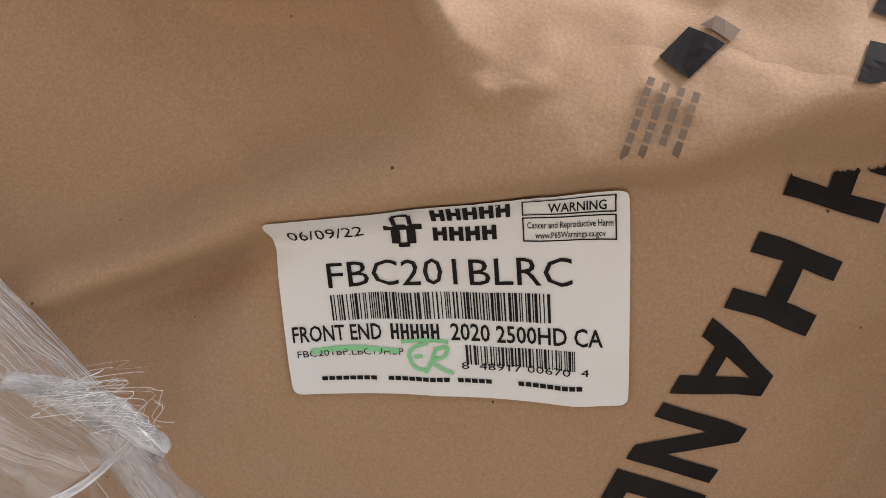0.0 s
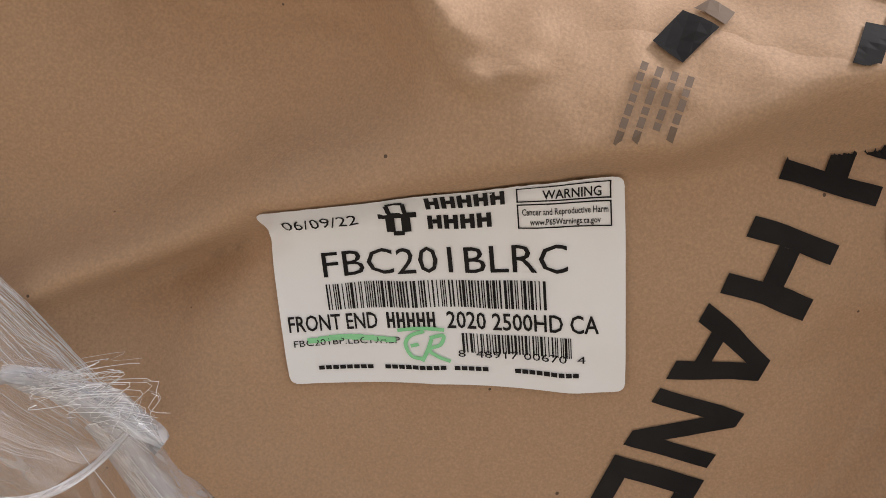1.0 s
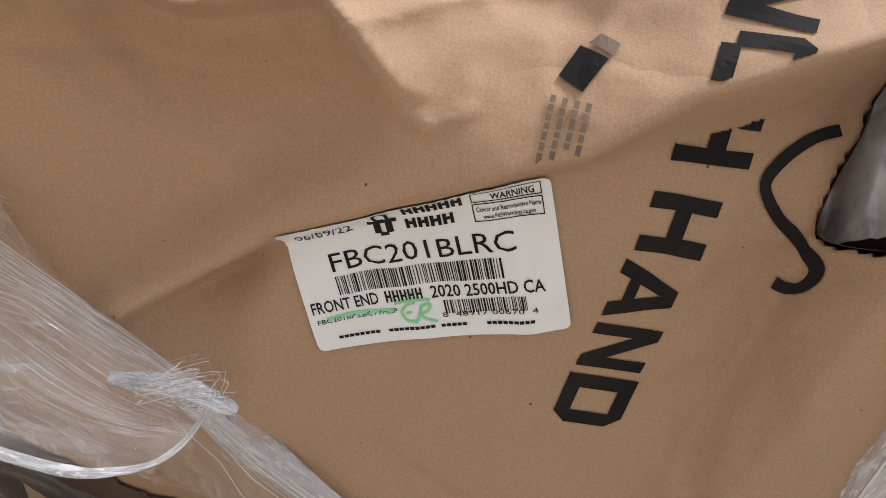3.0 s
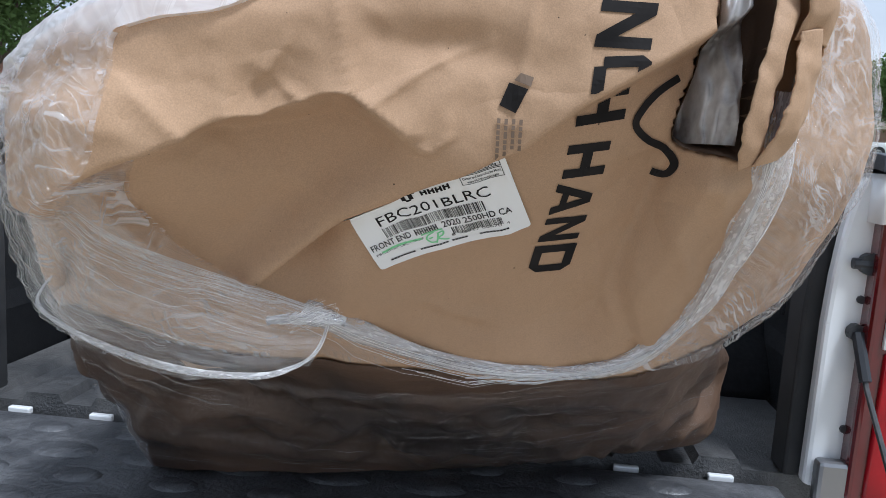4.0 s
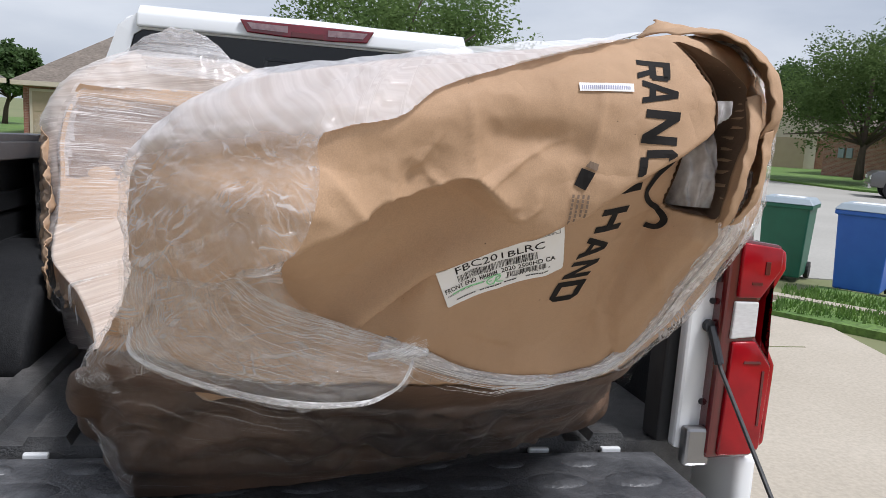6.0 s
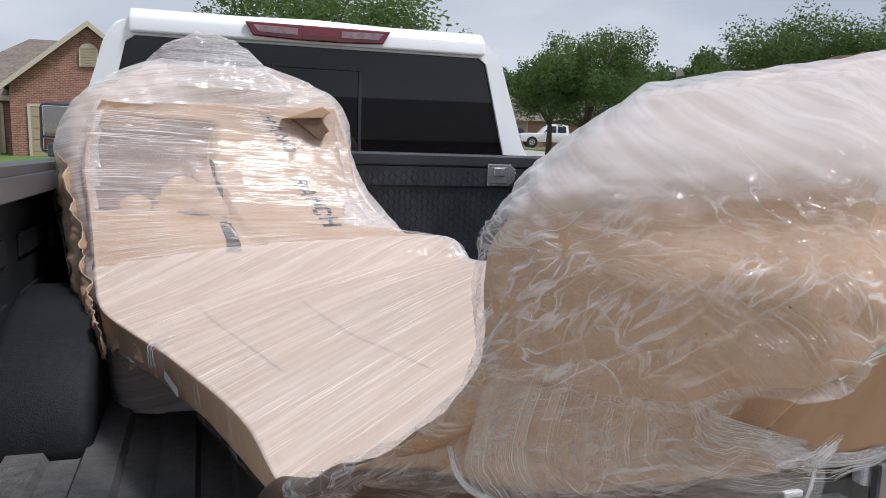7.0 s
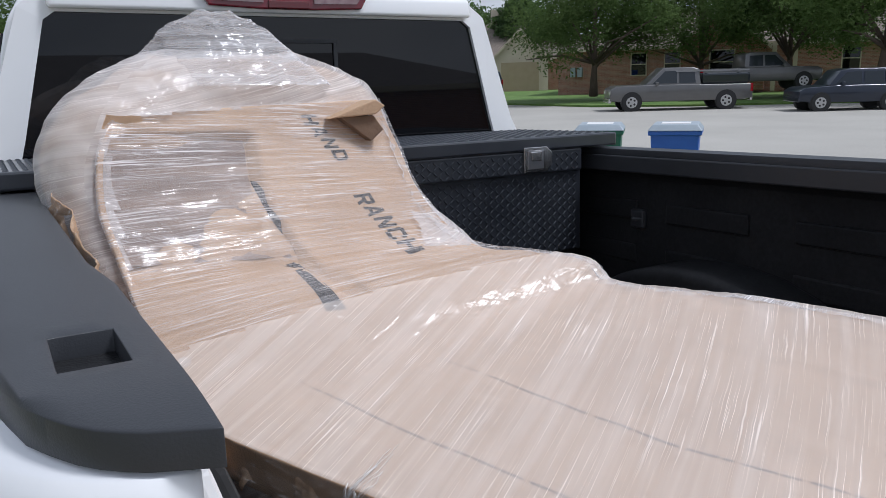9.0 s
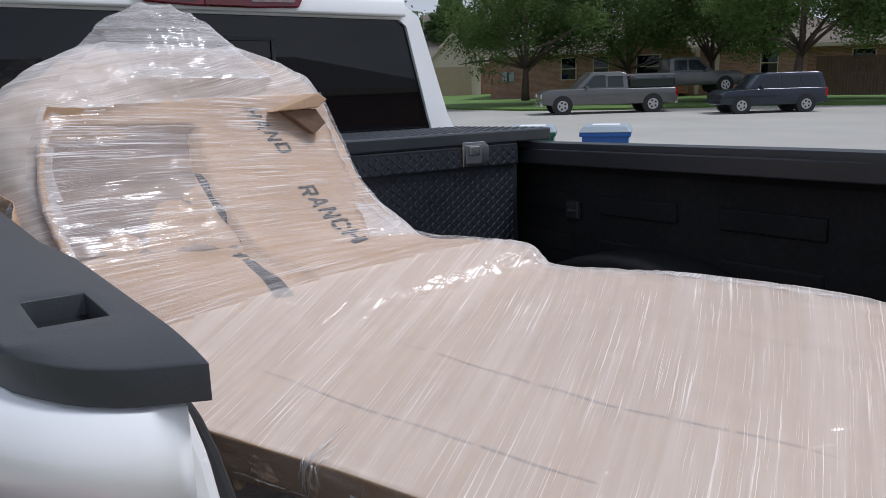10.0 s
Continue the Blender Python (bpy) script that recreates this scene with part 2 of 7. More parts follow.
WHITE_PAINT = mat("white_paint", (0.79, 0.805, 0.82), 0.25, alt=(0.83, 0.83, 0.83), scale=2.0, coat=0.6)
BLACK_PLASTIC = mat("black_plastic", (0.021, 0.023, 0.027), 0.42, alt=(0.031, 0.033, 0.038), scale=7.0, bump=0.07, bump_scale=500)
LINER = mat("bedliner", (0.010, 0.0105, 0.012), 0.60, alt=(0.020, 0.0205, 0.022), scale=5.0, bump=0.2, bump_scale=320, grain=0.2, grain_scale=90, spec=0.15)
LINER_DUSTY = mat("dusty_bedliner", (0.030, 0.032, 0.036), 0.48, alt=(0.135, 0.130, 0.125), scale=3.6, contrast=0.45, bump=0.4, bump_scale=200, grain=0.25, grain_scale=40)
GATE_LINER = mat("worn_gate_liner", (0.026, 0.028, 0.033), 0.38, alt=(0.125, 0.126, 0.132), scale=9.0, contrast=0.45, bump=0.35, bump_scale=120, grain=0.2, grain_scale=60)
TREAD = mat("black_tread_plate", (0.016, 0.019, 0.025), 0.32, alt=(0.03, 0.034, 0.042), scale=8.0, coat=0.4, spec=0.6)
CHROME = mat("chrome", (0.62, 0.62, 0.62), 0.22, 1.0)
STEEL = mat("grey_steel", (0.30, 0.30, 0.31), 0.4, 1.0)
CABLE = mat("sheathed_cable", (0.05, 0.05, 0.052), 0.45, 0.3, alt=(0.09, 0.09, 0.09), scale=60.0)
RUBBER = mat("rubber", (0.018, 0.018, 0.019), 0.75, alt=(0.03, 0.03, 0.031), scale=20.0)
TINTED = mat("tinted_glass", (0.004, 0.0045, 0.006), 0.015, spec=0.5)
RED_LENS = mat("red_lens", (0.42, 0.003, 0.010), 0.16, alt=(0.20, 0.001, 0.006), scale=14.0, coat=0.2, spec=0.35)
BRAKE_RED = mat("maroon_lens", (0.20, 0.006, 0.018), 0.12, alt=(0.12, 0.004, 0.012), scale=20.0, coat=0.8)
SMOKED = mat("smoked_lens", (0.20, 0.11, 0.125), 0.12, alt=(0.32, 0.22, 0.23), scale=40.0, coat=0.8)
RED_DARK = mat("dark_red_lens", (0.10, 0.004, 0.006), 0.15, coat=0.8)
CLEAR_LENS = mat("clear_lens", (0.62, 0.60, 0.60), 0.12, alt=(0.75, 0.74, 0.74), scale=60.0, stretch=(1, 1, 4), coat=0.8)
CONCRETE = mat("concrete", (0.385, 0.335, 0.265), 0.85, alt=(0.46, 0.405, 0.33), scale=0.7, grain=0.10, grain_scale=40, bump=0.2, bump_scale=60)
ROAD = mat("pale_road", (0.33, 0.315, 0.285), 0.9, alt=(0.40, 0.385, 0.35), scale=0.35, grain=0.08, grain_scale=20)
GRASS = mat("grass", (0.062, 0.140, 0.022), 0.9, alt=(0.14, 0.21, 0.05), scale=0.9, grain=0.35, grain_scale=18, bump=0.6, bump_scale=30)
BLADE = mat("grass_blades", (0.055, 0.13, 0.022), 0.8, alt=(0.12, 0.20, 0.04), scale=2.0, island=0.35)
SOIL = mat("dry_ground", (0.20, 0.20, 0.10), 0.95, alt=(0.13, 0.16, 0.06), scale=0.05)
def brick_mat(name, one, two, mortar):
    """Brick courses in the wall's own axes, with mortar set back."""
    m = bpy.data.materials.new(name)
    m.use_nodes = True
    n, l = m.node_tree.nodes, m.node_tree.links
    b = n["Principled BSDF"]
    b.inputs["Roughness"].default_value = 0.88
    co, sp, cb = n.new("ShaderNodeTexCoord"), n.new("ShaderNodeSeparateXYZ"), n.new("ShaderNodeCombineXYZ")
    ad = n.new("ShaderNodeMath")
    l.new(co.outputs["Object"], sp.inputs[0])
    l.new(sp.outputs["X"], ad.inputs[0]), l.new(sp.outputs["Y"], ad.inputs[1])
    l.new(ad.outputs[0], cb.inputs["X"]), l.new(sp.outputs["Z"], cb.inputs["Y"])
    br = n.new("ShaderNodeTexBrick")
    br.inputs["Color1"].default_value, br.inputs["Color2"].default_value, br.inputs["Mortar"].default_value = (*one, 1), (*two, 1), (*mortar, 1)
    br.inputs["Scale"].default_value, br.inputs["Mortar Size"].default_value = 1.0, 0.008
    br.inputs["Brick Width"].default_value, br.inputs["Row Height"].default_value = 0.215, 0.08
    l.new(cb.outputs[0], br.inputs["Vector"])
    tx = n.new("ShaderNodeTexNoise")
    tx.inputs["Scale"].default_value, tx.inputs["Detail"].default_value = 2.5, 6.0
    l.new(co.outputs["Object"], tx.inputs["Vector"])
    mr = n.new("ShaderNodeMapRange")
    mr.inputs[3].default_value, mr.inputs[4].default_value = 0.65, 1.35
    l.new(tx.outputs["Fac"], mr.inputs[0])
    mx = n.new("ShaderNodeVectorMath")
    mx.operation = "SCALE"
    l.new(br.outputs["Color"], mx.inputs[0]), l.new(mr.outputs[0], mx.inputs["Scale"])
    l.new(mx.outputs[0], b.inputs["Base Color"])
    bp = n.new("ShaderNodeBump")
    bp.inputs["Strength"].default_value, bp.inputs["Distance"].default_value, bp.invert = 0.5, 0.01, True
    l.new(br.outputs["Fac"], bp.inputs["Height"]), l.new(bp.outputs[0], b.inputs["Normal"])
    return m


BRICK = brick_mat("brick", (0.25, 0.095, 0.068), (0.36, 0.155, 0.11), (0.38, 0.32, 0.27))
BRICK_PALE = brick_mat("pale_brick", (0.30, 0.135, 0.098), (0.40, 0.20, 0.15), (0.42, 0.36, 0.30))
SHINGLE = mat("grey_shingle", (0.115, 0.105, 0.098), 0.9, alt=(0.17, 0.155, 0.145), scale=1.2, grain=0.3, grain_scale=7.0, stretch=(1, 1, 4))
SHINGLE_BROWN = mat("brown_shingle", (0.15, 0.125, 0.105), 0.9, alt=(0.21, 0.175, 0.145), scale=1.2, grain=0.3, grain_scale=7.0, stretch=(1, 1, 4))
TRIM = mat("beige_trim", (0.55, 0.47, 0.37), 0.6, alt=(0.60, 0.52, 0.42), scale=3.0)
GARAGE = mat("garage_door", (0.40, 0.31, 0.21), 0.6, alt=(0.44, 0.345, 0.24), scale=2.0)
FENCE = mat("fence_wood", (0.13, 0.085, 0.055), 0.85, alt=(0.20, 0.14, 0.09), scale=3.0, stretch=(4, 4, 0.4))
BARK = mat("bark", (0.075, 0.055, 0.042), 0.95, alt=(0.12, 0.09, 0.07), scale=10.0, stretch=(1, 1, 0.3), bump=0.6, bump_scale=25)
LEAF = mat("leaves", (0.070, 0.125, 0.036), 0.85, alt=(0.165, 0.235, 0.078), scale=0.6, island=0.30, spec=0.2)
LEAF_FAR = mat("far_leaves", (0.065, 0.115, 0.04), 0.7, alt=(0.09, 0.145, 0.045), scale=0.5, island=0.4)
for leafy in (LEAF, LEAF_FAR, BLADE):
    n, l = leafy.node_tree.nodes, leafy.node_tree.links
    body = n["Principled BSDF"]
    through_leaf, both = n.new("ShaderNodeBsdfTranslucent"), n.new("ShaderNodeMixShader")
    l.new(body.inputs["Base Color"].links[0].from_socket, through_leaf.inputs["Color"])
    both.inputs[0].default_value = 0.48
    l.new(body.outputs[0], both.inputs[1]), l.new(through_leaf.outputs[0], both.inputs[2])
    l.new(both.outputs[0], n["Material Output"].inputs["Surface"])
BLUE_BIN = mat("blue_bin", (0.022, 0.10, 0.42), 0.45, alt=(0.03, 0.125, 0.48), scale=5.0)
GREEN_BIN = mat("green_bin", (0.010, 0.105, 0.06), 0.45, alt=(0.014, 0.13, 0.075), scale=5.0)
GREY_LID = mat("grey_lid", (0.28, 0.33, 0.37), 0.5, alt=(0.34, 0.39, 0.43), scale=5.0)


# ---- building helpers ----
def mesh_of(bm, name, material, smooth=False):
    me = bpy.data.meshes.new(name)
    bm.normal_update()
    bm.to_mesh(me)
    bm.free()
    me.materials.append(material)
    if smooth:
        me.polygons.foreach_set("use_smooth", [True] * len(me.polygons))
    return me


def part(name, bm, material, parent, label="", smooth=False):
    """One mesh object under a thing or a part; bm may also be a finished mesh."""
    if isinstance(bm, bmesh.types.BMesh):
        bm = mesh_of(bm, name, material, smooth)
    elif not bm.materials:
        bm.materials.append(material)
    ob = new(name, bm)
    ob.parent = parent
    return tagged(ob, label)


def thing(name, label, category, m=None, group="", kind=""):
    ob = new(name)
    ob.matrix_world = m if m is not None else Matrix()
    return tagged(ob, label, category, group, kind)


def box(bm, lo, hi, bevel=0.0, m=None):
    x0, y0, z0 = lo
    x1, y1, z1 = hi
    v = [bm.verts.new(p) for p in ((x0, y0, z0), (x1, y0, z0), (x1, y1, z0), (x0, y1, z0), (x0, y0, z1), (x1, y0, z1), (x1, y1, z1), (x0, y1, z1))]
    f = [bm.faces.new([v[i] for i in q]) for q in ((0, 3, 2, 1), (4, 5, 6, 7), (0, 1, 5, 4), (1, 2, 6, 5), (2, 3, 7, 6), (3, 0, 4, 7))]
    if bevel:
        edges = list({e for q in f for e in q.edges})
        r = bmesh.ops.bevel(bm, geom=edges, offset=bevel, segments=2, affect="EDGES", profile=0.5)
        v = list({w for q in r["faces"] for w in q.verts} | {w for w in v if w.is_valid})
    if m is not None:
        bmesh.ops.transform(bm, matrix=m, verts=v)
    return bm


def boxes(*items, bevel=0.0):
    bm = bmesh.new()
    for lo, hi in items:
        box(bm, lo, hi, bevel)
    return bm


def prism(bm, outline, axis, a, b, bevel=0.0, seg=2):
    """An outline in the two other axes, drawn out from a to b along axis 0, 1 or 2."""
    def put(p, q):
        c = list(p)
        c.insert(axis, q)
        return bm.verts.new(c)
    lo, hi = [put(p, a) for p in outline], [put(p, b) for p in outline]
    n = len(outline)
    faces = [bm.faces.new(lo[::-1]), bm.faces.new(hi)]
    for i in range(n):
        faces.append(bm.faces.new((lo[i], lo[(i + 1) % n], hi[(i + 1) % n], hi[i])))
    bmesh.ops.recalc_face_normals(bm, faces=faces)
    if bevel:
        bmesh.ops.bevel(bm, geom=list({e for f in faces for e in f.edges}), offset=bevel, segments=seg, affect="EDGES", profile=0.5)
    return bm


def tube(bm, points, radius, sides=8, taper=1.0, cap=True):
    pts = [Vector(p) for p in points]
    rings = []
    for i, p in enumerate(pts):
        d = (pts[min(i + 1, len(pts) - 1)] - pts[max(i - 1, 0)]).normalized()
        a = d.orthogonal().normalized() if not rings else (axis_a - d * axis_a.dot(d)).normalized()
        axis_a = a
        b = d.cross(a)
        r = radius * (1 + (taper - 1) * i / max(1, len(pts) - 1))
        rings.append([bm.verts.new(p + (a * math.cos(q) + b * math.sin(q)) * r) for q in [2 * math.pi * k / sides for k in range(sides)]])
    for p, q in zip(rings, rings[1:]):
        for k in range(sides):
            bm.faces.new((p[k], p[(k + 1) % sides], q[(k + 1) % sides], q[k]))
    if cap:
        bm.faces.new(rings[0][::-1])
        bm.faces.new(rings[-1])
    return bm


def spin(bm, profile, axis_x, centre, sides=28):
    """A body of revolution about the x axis through centre; profile: (x, radius)."""
    rings = [[bm.verts.new((centre[0] + x, centre[1] + r * math.cos(q), centre[2] + r * math.sin(q))) for q in [2 * math.pi * k / sides for k in range(sides)]] for x, r in profile]
    for p, q in zip(rings, rings[1:]):
        for k in range(sides):
            bm.faces.new((p[k], p[(k + 1) % sides], q[(k + 1) % sides], q[k]))
    bm.faces.new(rings[0][::-1])
    bm.faces.new(rings[-1])
    bmesh.ops.recalc_face_normals(bm, faces=bm.faces[:])
    return bm


def spline(points, count, closed=False, tight=0.5):
    """Catmull-Rom through rows of an array, count points in all."""
    p = np.asarray(points, float)
    n = len(p)
    s = np.linspace(0, n if closed else n - 1, count, endpoint=not closed)
    i = np.minimum(np.floor(s).astype(int), n - 1 if closed else n - 2)
    f = (s - i).reshape((-1,) + (1,) * (p.ndim - 1))
    if closed:
        a, b, c, d = p[(i - 1) % n], p[i % n], p[(i + 1) % n], p[(i + 2) % n]
    else:
        a, b, c, d = p[np.maximum(i - 1, 0)], p[i], p[i + 1], p[np.minimum(i + 2, n - 1)]
    m0, m1 = tight * (c - a), tight * (d - b)
    return (2 * f**3 - 3 * f**2 + 1) * b + (f**3 - 2 * f**2 + f) * m0 + (-2 * f**3 + 3 * f**2) * c + (f**3 - f**2) * m1


def normals(P, closed):
    du = np.gradient(P, axis=0)
    dv = (np.roll(P, -1, 1) - np.roll(P, 1, 1)) / 2 if closed else np.gradient(P, axis=1)
    n = np.cross(dv, du)
    return n / np.maximum(np.linalg.norm(n, axis=2, keepdims=True), 1e-9)


def crumple(P, N, size, height, seed, sharp=True, stretch=(1, 1, 1)):
    """Moves a sheet along its normals by folded noise: creases of paper drawn tight."""
    out = P.copy()
    for i in range(P.shape[0]):
        for j in range(P.shape[1]):
            q = Vector(P[i, j] * stretch / size) + Vector((seed * 7.1, seed * 3.3, seed * 1.7))
            v = noise.noise(q) + 0.5 * noise.noise(q * 2.3)
            out[i, j] += N[i, j] * height * ((1 - 2 * abs(v)) if sharp else v)
    return out


def sheet(name, P, material, closed=False, keep=None, caps=False, smooth=True, drop=None):
    """A mesh from a grid of points, with u, v in metres along its rows and columns."""
    n, m = P.shape[:2]
    us = np.concatenate([[0], np.cumsum(np.linalg.norm(np.diff(P[:, m // 4], axis=0), axis=1))])
    vs = np.concatenate([[0], np.cumsum(np.linalg.norm(np.diff(np.concatenate([P[n // 2], P[n // 2, :1]]), axis=0), axis=1))])
    faces, uvs = [], []
    for i in range(n - 1):
        for j in range(m if closed else m - 1):
            k = (j + 1) % m
            if drop is not None and (drop[i, j] or drop[i, k] or drop[i + 1, j] or drop[i + 1, k]):
                continue
            if keep is not None and not keep((P[i, j] + P[i + 1, k]) / 2):
                continue
            faces.append((i * m + j, i * m + k, (i + 1) * m + k, (i + 1) * m + j))
            uvs += [(vs[j], us[i]), (vs[j + 1], us[i]), (vs[j + 1], us[i + 1]), (vs[j], us[i + 1])]
    if caps:
        faces += [tuple(range(m))[::-1], tuple((n - 1) * m + j for j in range(m))]
        uvs += [(vs[j], 0.0) for j in range(m)] * 2
    me = bpy.data.meshes.new(name)
    me.from_pydata(P.reshape(-1, 3).tolist(), [], faces)
    layer = me.uv_layers.new(name="UVMap")
    layer.data.foreach_set("uv", np.array(uvs, np.float32).ravel())
    me.materials.append(material)
    me.polygons.foreach_set("use_smooth", [smooth] * len(me.polygons))
    me.update()
    bm = bmesh.new()
    bm.from_mesh(me)
    loose = [v for v in bm.verts if not v.link_faces]
    bmesh.ops.delete(bm, geom=loose, context="VERTS")
    bm.to_mesh(me)
    bm.free()
    return me


def inside(x, y, poly):
    hit, n = False, len(poly)
    for i in range(n):
        (x0, y0), (x1, y1) = poly[i], poly[(i + 1) % n]
        if (y0 > y) != (y1 > y) and x < (x1 - x0) * (y - y0) / (y1 - y0) + x0:
            hit = not hit
    return hit


def written(text, size, bold=False, align="LEFT", squeeze=1.0):
    """Triangles of a line of writing in the built-in font: points (x, y) and faces; the line is size high in capitals."""
    cu = bpy.data.curves.new("line", "FONT")
    cu.body, cu.size, cu.align_x, cu.resolution_u = text, size / 0.69, align, 2
    cu.offset = 0.018 * size if bold else 0.0
    ob = new("line", cu)
    bpy.context.view_layer.update()
    me = bpy.data.meshes.new_from_object(ob.evaluated_get(bpy.context.evaluated_depsgraph_get()))
    pts, faces = [(v.co.x * squeeze, v.co.y) for v in me.vertices], [tuple(p.vertices) for p in me.polygons]
    bpy.data.objects.remove(ob)
    bpy.data.curves.remove(cu)
    bpy.data.meshes.remove(me)
    return pts, faces


# ---- ground ----
def level(x, y):
    """Height of the ground: the drive falls to the street, then all is flat."""
    z = -0.0349 * y - 0.0157 * x
    return max(-0.45, min(0.30, z))


def ground_patch(outline, lift, step=1.0):
    """A flat-lying patch on the ground, cut to follow its fall."""
    bm = bmesh.new()
    lo = [bm.verts.new((x, y, 0)) for x, y in outline]
    bm.faces.new(lo)
    xs, ys = [p[0] for p in outline], [p[1] for p in outline]
    for axis, a, b in ((0, min(xs), max(xs)), (1, min(ys), max(ys))):
        for k in range(1, int((b - a) / step) + 1):
            co, no = [0, 0, 0], [0, 0, 0]
            co[axis], no[axis] = a + k * step, 1
            bmesh.ops.bisect_plane(bm, geom=bm.verts[:] + bm.edges[:] + bm.faces[:], plane_co=co, plane_no=no)
    r = bmesh.ops.extrude_face_region(bm, geom=bm.faces[:])
    top = {v for v in r["geom"] if isinstance(v, bmesh.types.BMVert)}
    for v in bm.verts:
        v.co.z = level(v.co.x, v.co.y) + (lift if v in top else -0.15)
    bmesh.ops.recalc_face_normals(bm, faces=bm.faces[:])
    return bm


def setting(name, bm, material, label, category, smooth=False):
    ob = new(name, mesh_of(bm, name, material, smooth))
    return tagged(ob, label, category, kind="structure")


bm = bmesh.new()
rows = [-900, -300, -100, -40, -16] + list(range(-12, 17, 2)) + [20, 30, 60, 120, 300, 900]
g = [[bm.verts.new((x, y, level(x, y) - 0.02)) for x in rows] for y in rows]
for i in range(len(rows) - 1):
    for j in range(len(rows) - 1):
        bm.faces.new((g[i][j], g[i][j + 1], g[i + 1][j + 1], g[i + 1][j]))
setting("ground", bm, SOIL, "dry grassy ground reaching to the horizon", "ground", True)

setting("driveway", ground_patch([(-4.2, -26.0), (4.6, -26.0), (4.8, 3.0), (6.6, 9.5), (-6.2, 9.5), (-4.4, 3.0)], 0.010), CONCRETE, "pale sandy concrete driveway with joints", "driveway")
setting("road", ground_patch([(-60, 9.6), (4, 9.6), (9, 8.4), (14, 4.5), (18, -2), (22, -14), (46, -14), (43, 8), (35, 24), (29, 30), (25, 45), (26, 90), (14, 90), (12, 50), (4, 32), (-10, 27), (-60, 26)], 0.004, 4.0), ROAD, "wide pale concrete street", "road")


# ---- the pickup truck, in its own axes: x right, y ahead, z up from the drive ----
truck = thing("pickup_truck", "white pickup truck with its tailgate folded down", "truck", GRADE)

# bed floor with lengthwise ribs
outline = [(-0.85, 0.80), (0.85, 0.80), (0.85, 0.895)]
for k in range(11, 0, -1):
    c = -0.85 + 0.1417 * (k - 0.0)
    outline += [(c - 0.028, 0.895), (c - 0.038, 0.913), (c - 0.104, 0.913), (c - 0.114, 0.895)]
outline += [(-0.85, 0.895)]
bed_floor = part("bed_floor", prism(bmesh.new(), outline, 1, 0.012, 2.02), LINER_DUSTY, truck, "dusty ribbed black bed liner floor")


def mirrored(pts, side):
    return [(p[0] * side, *p[1:]) for p in pts]


